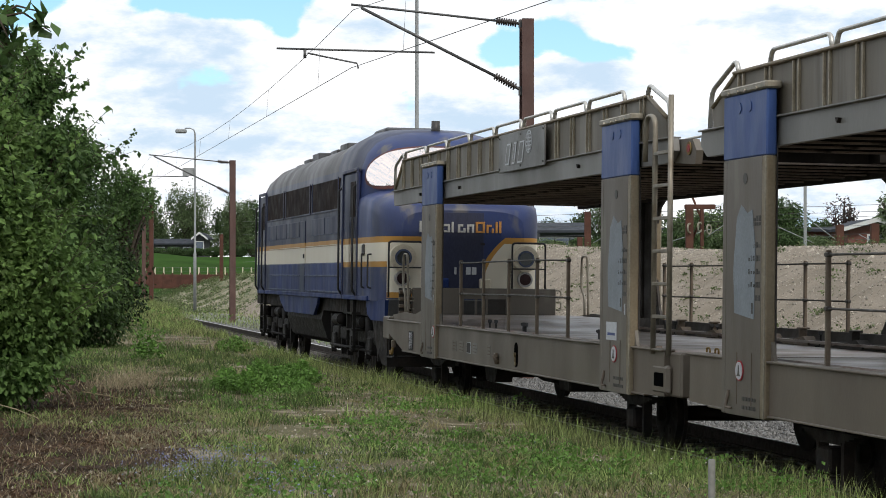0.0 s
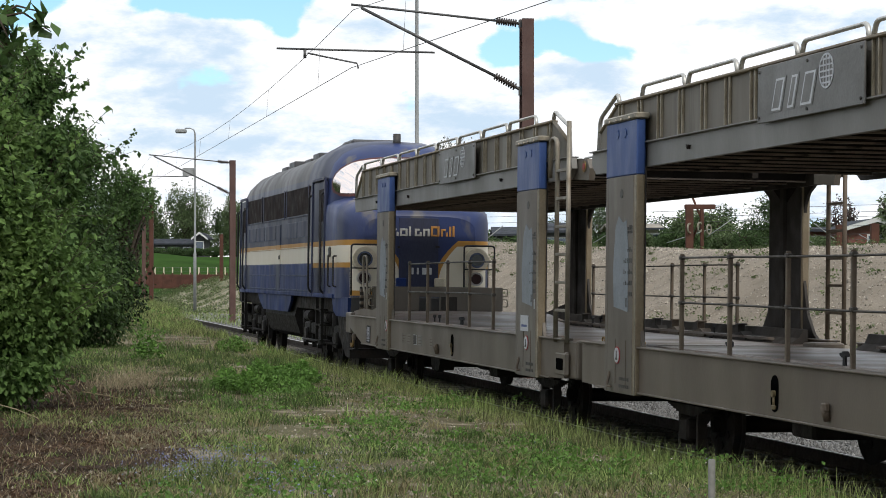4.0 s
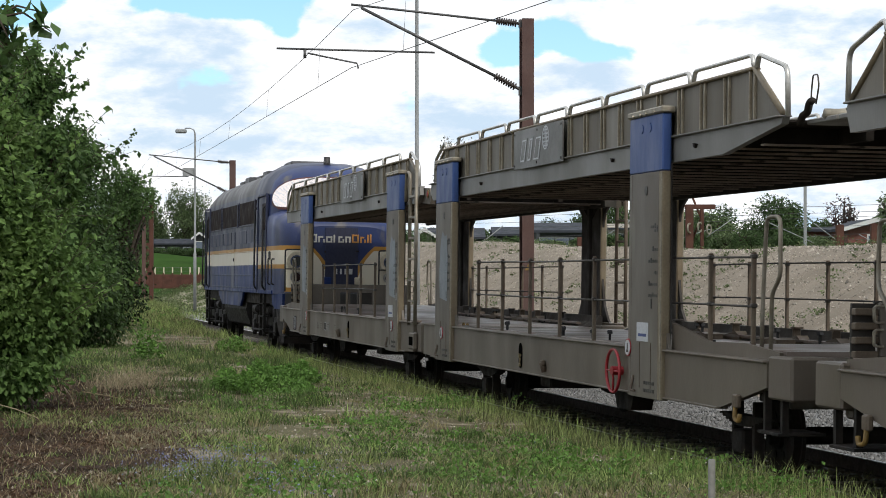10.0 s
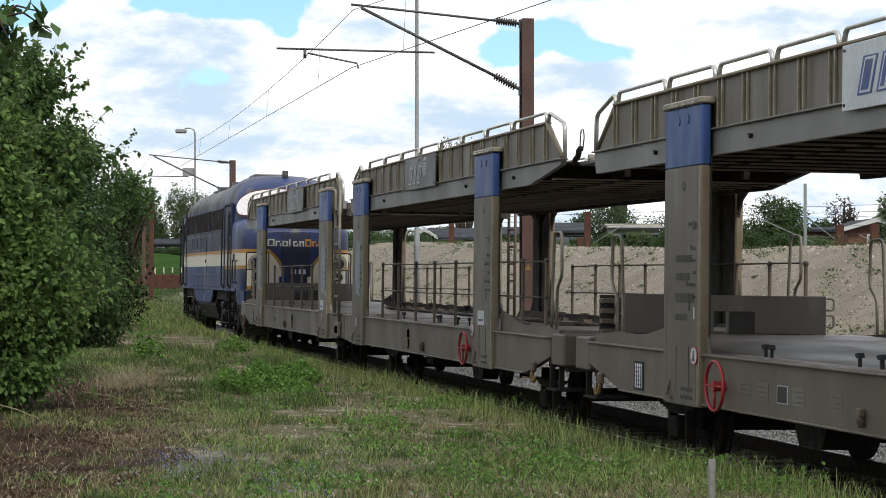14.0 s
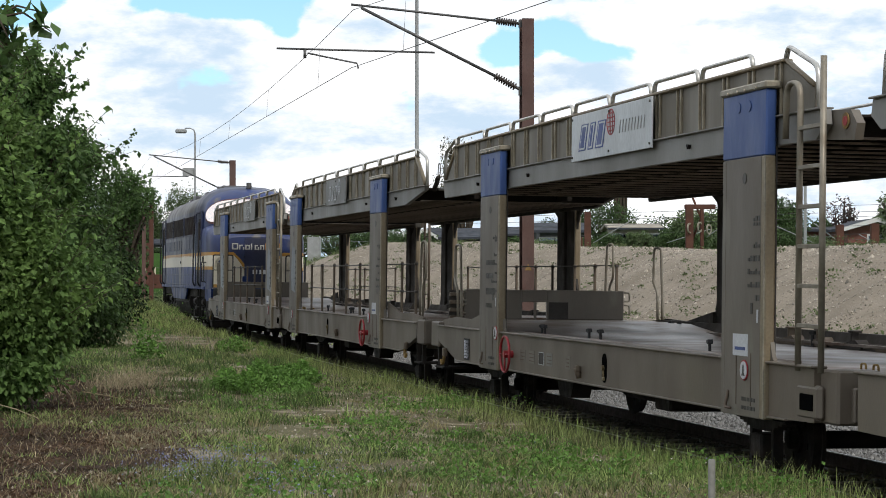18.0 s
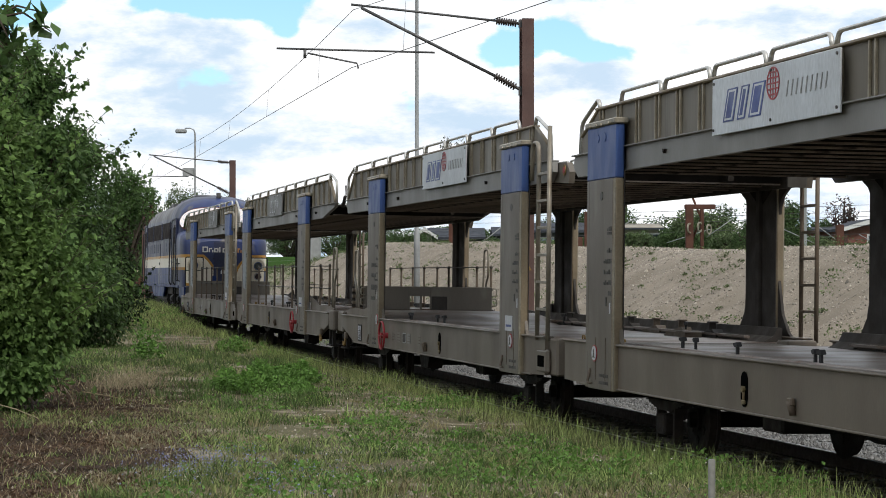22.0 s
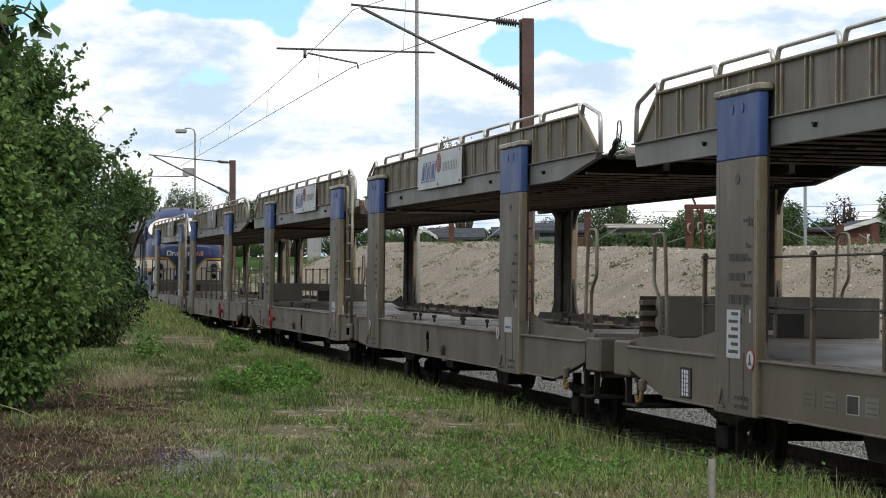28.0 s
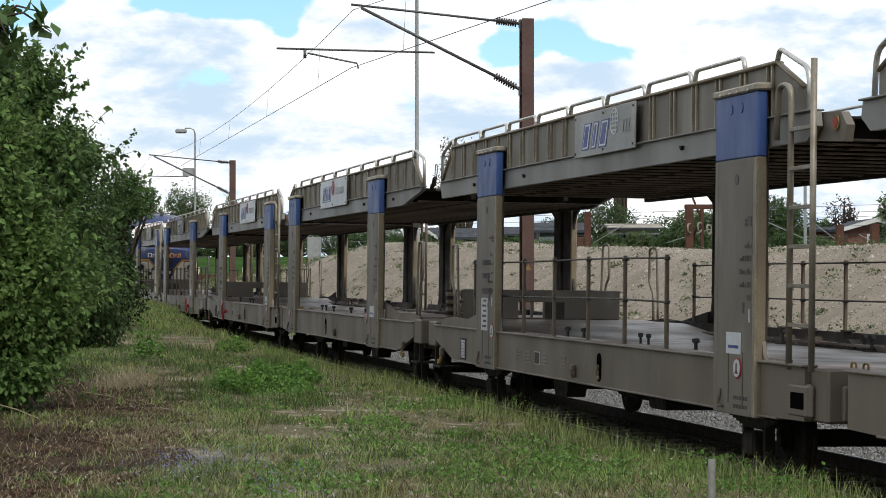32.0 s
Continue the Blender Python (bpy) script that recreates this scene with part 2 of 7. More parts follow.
def part(name, shape, mats, parent, label="", m=None, raw=False):
    """One mesh object under a thing or a part; shape may be a mesh that is shared."""
    mats = mats if isinstance(mats, (list, tuple)) else [mats]
    me = shape if isinstance(shape, bpy.types.Mesh) else shape.mesh(name, *mats)
    ob = new(name, me)
    ob.parent = parent
    if m is not None:
        ob.matrix_basis = m
        if not raw:
            ob.location = [a * b for a, b in zip(ob.location, FIT)]
    return tagged(ob, label) if label else ob


def thing(name, m, label, category, group="", kind=""):
    ob = new(name)
    ob.empty_display_size = 0.3
    ob.matrix_world = m
    return tagged(ob, label, category, group, kind)


def solid(name, shape, mats, m, label, category="", group="", kind=""):
    """A thing of one mesh."""
    mats = mats if isinstance(mats, (list, tuple)) else [mats]
    ob = new(name, shape if isinstance(shape, bpy.types.Mesh) else shape.mesh(name, *mats))
    ob.matrix_world = m
    return tagged(ob, label, category, group, kind)


def fast_mesh(name, v, f, mat, smooth=False):
    """A mesh from arrays of vertices and equal-sided faces."""
    me = bpy.data.meshes.new(name)
    n = f.shape[1]
    me.vertices.add(len(v))
    me.vertices.foreach_set("co", v.astype(np.float32).ravel())
    me.loops.add(f.size)
    me.loops.foreach_set("vertex_index", f.astype(np.int32).ravel())
    me.polygons.add(len(f))
    me.polygons.foreach_set("loop_start", np.arange(0, f.size, n, dtype=np.int32))
    me.polygons.foreach_set("use_smooth", np.full(len(f), smooth))
    me.materials.append(mat)
    me.update(calc_edges=True)
    return me


# ------------------------------------------------------------ ground, bank, track bed
RAIL_Z = -0.12      # top of the rails


def smooth(a, b, x):
    t = np.clip((x - a) / (b - a), 0, 1)
    return t * t * (3 - 2 * t)


def ripple(x, y, k, seed):
    """Cheap smooth noise from a few waves."""
    r = np.random.RandomState(seed)
    z = 0
    for i in range(7):
        a, w, p = r.uniform(0, 6.28), k * r.uniform(0.6, 2.2), r.uniform(0, 6.28)
        z = z + np.sin((x * math.cos(a) + y * math.sin(a)) * w + p) / 7
    return z


CREST_S = [-200, 20, 28, 46, 69, 86, 96, 107, 125, 147, 210, 3000]
CREST_Z = [2.25, 2.25, 2.29, 2.39, 2.88, 3.17, 3.1, 2.62, 2.1, 1.53, 1.1, 1.1]


def height(s, l):
    s, l = np.asarray(s, float), np.asarray(l, float)
    y = OY + TY * s - TX * l
    meadow = 0.24 - 0.09 * smooth(-5.0, -2.1, l) + 0.07 * ripple(s, l, 0.55, 1) + 0.03 * ripple(s, l, 2.0, 2)
    crest = np.interp(s, CREST_S, CREST_Z) + 0.10 * ripple(s, l, 0.5, 3)
    face = smooth(5.0, 12.2, l + 0.7 * ripple(s, l, 0.35, 4))
    gully = (0.14 * ripple(s, l * 0.25, 1.7, 5) + 0.07 * ripple(s, l, 3.5, 6)) * np.sin(np.clip(face, 0, 1) * math.pi)
    right = -0.44 + (crest + 0.44) * face + gully - 0.5 * smooth(13, 20, l)
    right = right + 3.2 * smooth(185, 290, y) * smooth(6, 10, l)
    meadow = meadow + 0.20 * np.exp(-(((s - 58) / 20) ** 2)) * smooth(-11, -6, l)
    left = -0.44 + (meadow + 0.44) * smooth(-1.72, -2.12, l)
    left = np.where(y > 115, left + 0.0, left)
    z = np.where(l < 0, left, right)
    return np.where((l > -1.72) & (l < 5.0), np.minimum(z, -0.42), z)


GROUND = material("meadow_soil", (0.100, 0.094, 0.052), 0.95, gloss=0.08, second=(0.085, 0.070, 0.042), scale=0.55, fine=14, bump=0.7, dirt=(0.235, 0.205, 0.155), dirt_at=0.54)
# Brown leafy soil, darkened further to paint in the trees' shade.
HUMUS = material("shaded_leafy_soil", (0.046, 0.031, 0.022), 0.95, gloss=0.04, second=(0.019, 0.014, 0.010), scale=1.2, fine=18, bump=0.9, dirt=(0.048, 0.031, 0.019), dirt_at=0.58)
SAND = material("sandy_soil", (0.240, 0.207, 0.165), 0.95, gloss=0.1, second=(0.178, 0.152, 0.120), scale=0.8, fine=22, bump=1.0, dirt=(0.175, 0.150, 0.118), dirt_at=0.58)
BANKGREEN = material("weedy_bank_soil", (0.13, 0.125, 0.06), 0.95, second=(0.24, 0.205, 0.14), scale=0.35, fine=6, bump=0.6, dirt=(0.065, 0.09, 0.03), dirt_at=0.52)
FIELD = material("far_field_grass", (0.040, 0.082, 0.022), 1.0, gloss=0.0, second=(0.030, 0.058, 0.018), scale=0.08, fine=2, bump=0.2)


def build_ground():
    far = [60, 75, 95, 125, 170, 240, 360, 600, 1100, 2000, 3500]
    ss = np.array([-f for f in far[::-1]] + list(np.arange(-50, 0, 2.0)) + list(np.arange(0, 140, 0.45)) + list(np.arange(140, 300, 2.5)) + [300, 340, 400, 500, 700, 1100, 2000, 3500])
    ll = np.array([-f for f in far[::-1]] + list(np.arange(-50, -22, 2.0)) + list(np.arange(-22, -3, 0.3)) + list(np.arange(-3, -1.2, 0.15)) + list(np.arange(-1, 5, 0.5)) + list(np.arange(5, 14, 0.25)) + list(np.arange(14, 40, 1.5)) + [45, 52] + far)
    S, L = np.meshgrid(ss, ll, indexing="ij")
    Z = height(S, L)
    v = np.stack([OX + TX * S + TY * L, OY + TY * S - TX * L, Z], -1).reshape(-1, 3)
    n, k = S.shape
    i = (np.arange(n - 1)[:, None] * k + np.arange(k - 1)[None]).ravel()
    f = np.stack([i, i + 1, i + k + 1, i + k], -1)[:, ::-1]
    me = fast_mesh("ground", v, f, GROUND, True)
    me.materials.append(SAND)
    me.materials.append(FIELD)
    me.materials.append(BANKGREEN)
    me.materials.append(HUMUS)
    lm = (0.5 * (ll[1:] + ll[:-1]))[None].repeat(n - 1, 0).ravel()
    sm = (0.5 * (ss[1:] + ss[:-1]))[:, None].repeat(k - 1, 1).ravel()
    ym = OY + TY * sm - TX * lm
    idx = np.where((lm > 1) & (lm < 19) & (sm < 160), 1, 0)
    idx = np.where((lm >= 19) | ((lm > 1) & (sm >= 160)) | (ym > 150), 2, idx)
    idx = np.where((lm > 1) & (lm < 19) & (sm >= 104) & (sm < 160), 3, idx)
    xm = OX + TX * sm + TY * lm
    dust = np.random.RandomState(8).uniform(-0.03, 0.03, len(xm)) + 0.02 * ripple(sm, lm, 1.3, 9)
    # Index 4 lays the shade-darkened soil along the near left.
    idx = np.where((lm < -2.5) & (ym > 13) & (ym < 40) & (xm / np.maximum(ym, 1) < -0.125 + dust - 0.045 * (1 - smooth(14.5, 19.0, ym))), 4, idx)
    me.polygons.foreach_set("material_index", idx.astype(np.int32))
    tagged(new("ground", me), "rough meadow ground with a sandy bank beyond the track", "ground", kind="structure")


build_ground()
BALLAST = material("grey_ballast", (0.175, 0.175, 0.172), 0.9, second=(0.095, 0.095, 0.093), scale=6, fine=30, bump=0.8, random_part=0.45)
# Ballast with the shadow under the train painted into its colour.
SHADE_BALLAST = material("shade_dark_ballast", (0.035, 0.032, 0.029), 0.85, second=(0.022, 0.02, 0.018), scale=6, fine=30, bump=0.8, random_part=0.4)
SLEEPER = material("old_sleeper_wood", (0.075, 0.06, 0.048), 0.9, second=(0.11, 0.095, 0.08), scale=5, bump=0.5)
RAILM = material("rusty_rail", (0.045, 0.030, 0.022), 0.7, 0.3, second=(0.03, 0.022, 0.017), scale=8, bump=0.2)
RAILTOP = material("polished_rail_head", (0.50, 0.49, 0.48), 0.35, 0.9, scale=10, spread=0.15, bump=0.02)


def build_track():
    sh = Shape()
    prof = [(-2.0, -0.34), (-1.5, -0.20), (1.55, -0.20), (2.2, -0.26), (4.9, -0.27), (5.6, -0.5), (5.6, -0.7), (-2.0, -0.7)]
    sh.prism([(-y, z) for y, z in prof], "x", -60, 300)
    # This dark slab marks the train's shadow on the bed.
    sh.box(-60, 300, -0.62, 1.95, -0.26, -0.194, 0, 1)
    tagged(solid("ballast_bed", sh, [BALLAST, SHADE_BALLAST], track_pose(0, 0, RAIL_Z), "bed of grey track ballast under the rails", "track bed"), kind="structure")
    for side in (-1, 1):
        c = side * 0.7535
        bed = thing("rail", track_pose(0, 0, RAIL_Z), "rusty steel rail with a polished head on the ballast bed", "rail", "rails of the track")
        tagged(bed, kind="structure")
        body = Shape().box(-60, 300, c - 0.008, c + 0.008, -0.14, -0.04).box(-60, 300, c - 0.07, c + 0.07, -0.155, -0.138).box(-60, 300, c - 0.036, c + 0.036, -0.045, -0.006)
        part("rail_body", body, RAILM, bed)
        part("running_surface", Shape().box(-60, 300, c - 0.022, c + 0.022, -0.0055, 0.0, 0.002), RAILTOP, bed, "polished running surface")
    me = Shape().box(-0.12, 0.12, -1.25, 1.25, -0.30, -0.165, 0.02).mesh("sleeper", SLEEPER)
    root = thing("sleepers", track_pose(0, 0, RAIL_Z), "row of dark sleepers under the rails", "sleeper")
    tagged(root, kind="structure")
    for i in range(150):
        part("sleeper", me, SLEEPER, root, m=pose(-8 + i * 0.62, 0, 0, 0, 0, random.uniform(-1, 1)))
    # loose stones
    r = np.random.RandomState(4)
    n = 80000
    s, l = r.uniform(-6, 75, n), r.uniform(-1.9, 5.0, n)
    ok = (l < 5.0)
    s, l = s[ok], l[ok]
    n = len(s)
    size = r.uniform(0.018, 0.042, n)
    oct_v = np.array([(1, 0, 0), (-1, 0, 0), (0, 1, 0), (0, -1, 0), (0, 0, 1), (0, 0, -1)], float)
    oct_f = np.array([(0, 2, 4), (2, 1, 4), (1, 3, 4), (3, 0, 4), (2, 0, 5), (1, 2, 5), (3, 1, 5), (0, 3, 5)])
    v = oct_v[None] * size[:, None, None] * r.uniform(0.6, 1.3, (n, 6, 1))
    a = r.uniform(0, 6.28, n)
    ca, sa = np.cos(a)[:, None], np.sin(a)[:, None]
    x, y = v[..., 0] * ca - v[..., 1] * sa, v[..., 0] * sa + v[..., 1] * ca
    z = RAIL_Z + np.where(l < 0, -0.19 - np.maximum(np.abs(l) - 1.5, 0) * 0.25, -0.19 - 0.06 * np.clip((l - 1.5) / 0.6, 0, 1))
    P = np.stack([OX + TX * s[:, None] + TY * l[:, None] + x, OY + TY * s[:, None] - TX * l[:, None] + y, z[:, None] + v[..., 2]], -1)
    for name, mat, keep, label in (("ballast_stones", BALLAST, l > 0.62, "loose grey ballast stones beside the rails"), ("shade_dark_stones", SHADE_BALLAST, l <= 0.62, "ballast stones between the rails with train shade in their colour")):
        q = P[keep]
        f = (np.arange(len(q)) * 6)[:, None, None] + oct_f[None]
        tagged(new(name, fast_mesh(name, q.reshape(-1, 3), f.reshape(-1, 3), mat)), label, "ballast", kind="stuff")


build_track()


# ------------------------------------------------------------ car-carrier wagon halves
L1, LI, LO = 9.430, 3.920, 8.170      # column spacing, gap over the joint, gap over the coupling
WCOL = 1.07


def shared():
    """Meshes that many parts share."""
    FIT[:] = (1.0, 1.13, 0.90)
    c = Shape().box(-0.08, 0.08, -0.055, 0.055, 0, 0.012).box(-0.014, 0.014, -0.010, 0.010, 0.010, 0.16)
    c.prism([(-0.040, 0.15), (0.012, 0.14), (0.036, 0.16), (0.036, 0.18), (-0.02, 0.19)], "y", -0.021, 0.021).box(-0.035, -0.02, -0.016, 0.016, 0.010, 0.045)
    chock = c.mesh("wheel_chock", BLACK)
    rib = Shape().box(-0.07, -0.05, 0, 0.022, 0.0, 0.47, 0.003).box(0.05, 0.07, 0, 0.022, 0.0, 0.47, 0.003).mesh("rib", RIBM)
    postm = Shape().box(-0.019, 0.019, -0.017, 0.017, 0.0, 1.04, 0.006).mesh("railing_post", POST)
    FIT[:] = (1.0, 1.0, 1.0)
    w = Shape()
    for side in (-0.76, 0.76):
        w.disc((0, side, 0), "y", 0.365, 0.10, 32)
        w.disc((0, side * 0.955, 0), "y", 0.40, 0.03, 32)
        w.disc((0, side * 1.07, 0), "y", 0.12, 0.06, 16)
        for k in range(6):
            a = k * math.pi / 3
            w.box(0.2 * math.cos(a) - 0.03, 0.2 * math.cos(a) + 0.03, side - 0.06, side + 0.06, 0.2 * math.sin(a) - 0.03, 0.2 * math.sin(a) + 0.03)
    w.tube([(0, -0.9, 0), (0, 0.9, 0)], 0.08, 12)
    return chock, rib, postm, w.mesh("wheelset", DARK)


CHOCK, RIB, POSTM, WHEEL = shared()
FIT[:] = (1.0, 1.13, 0.90)



def arc(p, q, corner, n=5):
    """Points of a rounded bend from p to q round a corner."""
    p, q, c = Vector(p), Vector(q), Vector(corner)
    return [(1 - t) ** 2 * p + 2 * t * (1 - t) * c + t * t * q for t in [i / n for i in range(n + 1)]]


def bend(points, r=0.06):
    """A path through points with rounded corners."""
    pts = [Vector(p) for p in points]
    out = [pts[0]]
    for a, b, c in zip(pts, pts[1:], pts[2:]):
        d, e = (a - b), (c - b)
        k = min(r, d.length * 0.45, e.length * 0.45)
        out += arc(b + d.normalized() * k, b + e.normalized() * k, b, 4)
    return out + [pts[-1]]


def wagon_half(kind):
    """One half of a two-part car carrier. kind: dict of what sets it apart. x forward; out = +1 when its buffer end leads."""
    out = kind["out"]
    w = thing("car_carrier_wagon", Matrix(), kind["label"], "railway wagon", "car-carrier wagons of the train")
    e_out, e_in = L1 / 2 + LO / 2, L1 / 2 + LI / 2
    U = lambda u: u * out
    col_u = [L1 / 2, -L1 / 2]

    def span(a, b):
        return (min(U(a), U(b)), max(U(a), U(b)))

    # lower frame
    for side in (1, -1):
        y = 1.36 * side
        sill = Shape()
        pts = [(-e_in + 0.42, 0.60), (-e_in + 0.42, 1.06), (e_out - 0.80, 1.06), (e_out - 0.80, 0.84), (e_out - 1.95, 0.595), (-e_in + 1.0, 0.59)]
        sill.prism([(U(u), z) for u, z in pts], "y", y - 0.03, y + 0.03)
        s = part("side_sill", sill, SILLM, w)
        a, b = span(-e_in + 0.40, e_out - 0.80)
        part("sill_flange", Shape().box(a, b, y - 0.06, y + 0.06, 1.06, 1.085, 0.008), SILLM, s)
        part("sill_foot", Shape().box(min(U(-e_in + 1.0), U(e_out - 2.0)), max(U(-e_in + 1.0), U(e_out - 2.0)), y - 0.05, y + 0.05, 0.575, 0.595, 0.005), SILLM, s)
    a, b = span(-e_in + 0.45, e_out - 0.75)
    deck = Shape().box(a, b, -1.3, 1.3, 0.985, 1.01)
    part("lower_deck", deck, DECKM, w, "worn steel floor plate")
    gut = Shape()
    for side in (1, -1):
        gut.prism([(side * 1.30, 1.011), (side * 1.12, 1.011), (side * 1.10, 1.05), (side * 1.07, 1.05), (side * 1.07, 1.08), (side * 1.13, 1.08), (side * 1.15, 1.035), (side * 1.30, 1.035)], "x", a + 1.2, b - 1.2)
    part("wheel_guide", gut, DECKM, w, "worn steel wheel guide strip")
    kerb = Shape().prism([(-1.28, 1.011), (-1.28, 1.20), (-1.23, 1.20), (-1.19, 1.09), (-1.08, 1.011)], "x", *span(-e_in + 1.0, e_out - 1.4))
    part("deck_kerb", kerb, INNER, w, "dark deck kerb")
    beam = Shape()
    a, b = span(-e_in + 0.1, e_out - 0.7)
    beam.box(a, b, -0.28, 0.28, 0.62, 0.98)
    for u in np.linspace(-e_in + 0.8, e_out - 1.2, 9):
        beam.box(U(u) - 0.05, U(u) + 0.05, -1.3, 1.3, 0.70, 0.98)
    part("underframe", beam, DARK, w)
    # buffer end and joint end
    a, b = span(e_out - 0.68, e_out - 0.58)
    endp = part("headstock", Shape().box(a, b, -1.28, 1.28, 0.66, 1.12, 0.02), WAGON, w)
    for side in (0.80, -0.80):
        buf = Shape()
        p = lambda d: (U(e_out - 0.58 + d), side, 1.0)
        buf.tube([p(0.0), p(0.30), p(0.30), p(0.52)], [0.10, 0.10, 0.065, 0.065], 14)
        buf.disc(p(0.55), "x", 0.20, 0.04, 24)
        part("buffer", buf, DARK, endp)
    hook = Shape().box(*span(e_out - 0.6, e_out - 0.1), -0.04, 0.04, 0.98, 1.08, 0.01)
    hook.tube([(U(e_out - 0.2), -0.08, 0.98), (U(e_out - 0.2), -0.08, 0.62), (U(e_out - 0.2), 0.08, 0.62), (U(e_out - 0.2), 0.08, 0.98)], 0.025, 6)
    for side in (0.45, -0.45):
        part("brake_hose", Shape().tube(bend([(U(e_out - 0.58), side, 0.95), (U(e_out - 0.3), side, 0.9), (U(e_out - 0.15), side, 0.55), (U(e_out), side, 0.5)], 0.15), 0.028, 6), DARK, endp)
    part("coupling", hook, DARK, endp, "black screw coupling")
    step = Shape().box(*span(e_out - 1.05, e_out - 0.55), 1.02, 1.38, 0.42, 0.45, 0.006)
    for d in (1.0, 0.6):
        step.box(*span(e_out - d, e_out - d + 0.05), 1.30, 1.35, 0.44, 0.95)
    part("step", step, DARK, w, "black shunter's step")
    yh = part("coupling_handle", Shape().box(*span(e_out - 1.47, e_out - 1.36), 1.40, 1.45, 0.62, 0.75, 0.015), POST, w, "grey and yellow coupling handle")
    part("yellow_hook", Shape().tube(bend([(U(e_out - 1.42), 1.43, 0.64), (U(e_out - 1.42), 1.44, 0.52), (U(e_out - 1.30), 1.44, 0.50), (U(e_out - 1.28), 1.44, 0.57)], 0.04), 0.019, 8), YELLOW, yh, "yellow hook")
    joint = Shape().box(*span(-e_in + 0.02, -e_in + 0.44), -1.25, 1.25, 0.62, 0.92, 0.015)
    joint.box(*span(-e_in + 0.0, -e_in + 0.42), -1.1, 1.1, 0.985, 1.005)
    part("joint_beam", joint, SILLM, w)
    if out > 0:
        for side in (1.37, -1.37):
            fr = part("socket_frame", Shape().box(*span(-e_in + 0.30, -e_in + 0.78), side - 0.034, side + 0.034, 0.62, 0.92, 0.03), SILLM, w)
            part("socket", Shape().box(*span(-e_in + 0.37, -e_in + 0.71), side - 0.040, side + 0.040, 0.67, 0.87, 0.035), HOLE, fr, "black rectangular opening")
            part("end_cover", Shape().box(*span(-e_in + 0.06, -e_in + 0.42), *sorted((side * 0.75, side * 0.985)), 0.60, 1.06, 0.02), SILLM, w)
    hatch = Shape()
    for k, u in enumerate((-e_in + 0.5, -e_in + 0.75)):
        hatch.tube(bend([(U(u), 0.9, 1.0), (U(u), 0.9, 1.09), (U(u + 0.10), 0.9, 1.09), (U(u + 0.10), 0.9, 1.0)], 0.03), 0.009, 6)
    tagged(part("yellow_catch", hatch, YELLOW, w, "small yellow catch bars"), kind="stuff")

    # wheelsets, springs
    wheels = []
    for u in (e_out - 2.55, -e_in + 2.75):
        ob = part("wheelset", WHEEL, DARK, w, "dark steel wheelset", pose(U(u), 0, 0.365 + RAIL_Z), raw=True)
        wheels.append(ob)
        for side in (0.98, -0.98):
            steps = [(U(u) - 0.62 + 0.09 * k, 0.48 - 0.022 * k) for k in range(5)]
            low = [(x, z - 0.022) for x, z in steps]
            left = [p for a, b in zip(steps, low) for p in (a, b)]
            right = [(2 * U(u) - x, z) for x, z in left][::-1]
            part("leaf_spring", Shape().prism(left + right, "y", side - 0.05, side + 0.05), DARK, w)
            part("axle_box", Shape().box(U(u) - 0.14, U(u) + 0.14, side - 0.09, side + 0.09, 0.11, 0.34, 0.02), DARK, w)
            for d in (-0.27, 0.27):
                part("horn_guide", Shape().box(U(u) + d - 0.03, U(u) + d + 0.03, side - 0.04, side + 0.04, 0.02, 0.62), DARK, w)
            part("tie_bar", Shape().box(U(u) - 0.30, U(u) + 0.30, side - 0.03, side + 0.03, 0.02, 0.06), DARK, w)
    tank = Shape().tube([(U(0.4), 0.6, 0.52), (U(0.42), 0.6, 0.52), (U(1.5), 0.6, 0.52), (U(1.52), 0.6, 0.52)], [0.12, 0.17, 0.17, 0.12], 16)
    tank.tube([(U(-3.0), 0.95, 0.5), (U(3.4), 0.95, 0.5)], 0.03, 8).box(*span(-1.2, -0.7), 0.5, 1.0, 0.36, 0.6, 0.02)
    tank.prism([(U(2.2), 0.55), (U(3.0), 0.55), (U(2.85), 0.30), (U(2.35), 0.30)], "y", 0.85, 1.05)
    part("brake_gear", tank, DARK, w)

    # columns
    for i, u in enumerate(col_u):
        for side in (1, -1):
            x0 = U(u) - WCOL / 2
            x1 = U(u) + WCOL / 2
            yo = 1.43 * side
            yi = 1.35 * side
            body = Shape()
            body.box(x0 + 0.10, x1 - 0.10, min(yo, yo - 0.025 * side), max(yo, yo - 0.025 * side), 0.555, 2.93 if side > 0 else 3.03, 0.006)
            c = part("column", body, WAGON, w)
            for xa, xb in ((x0, x0 + 0.105), (x1 - 0.105, x1)):
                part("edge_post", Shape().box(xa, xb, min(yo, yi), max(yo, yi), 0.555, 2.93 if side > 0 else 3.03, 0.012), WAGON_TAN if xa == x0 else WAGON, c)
            part("weld_seam", Shape().box(x0 + 0.006, x0 + 0.022, yo - 0.004, yo + 0.0045, 0.56, 2.92, 0.001), CAP, c, "pale weathered edge line")
            blue = Shape()
            blue.box(x0, x1, min(yo, yi), max(yo, yi), 2.93 if side > 0 else 3.03, 3.53, 0.012)
            for d in (-0.13, 0.13):
                blue.disc((U(u) + d, yo, 3.40), "y", 0.05, 0.012, 16)
            part("blue_head", blue, BLUE, c, "blue painted column head")
            cap = Shape().box(x0 - 0.03, x1 + 0.03, min(yo + 0.02 * side, yi - 0.03 * side), max(yo + 0.02 * side, yi - 0.03 * side), 3.53, 3.60, 0.015)
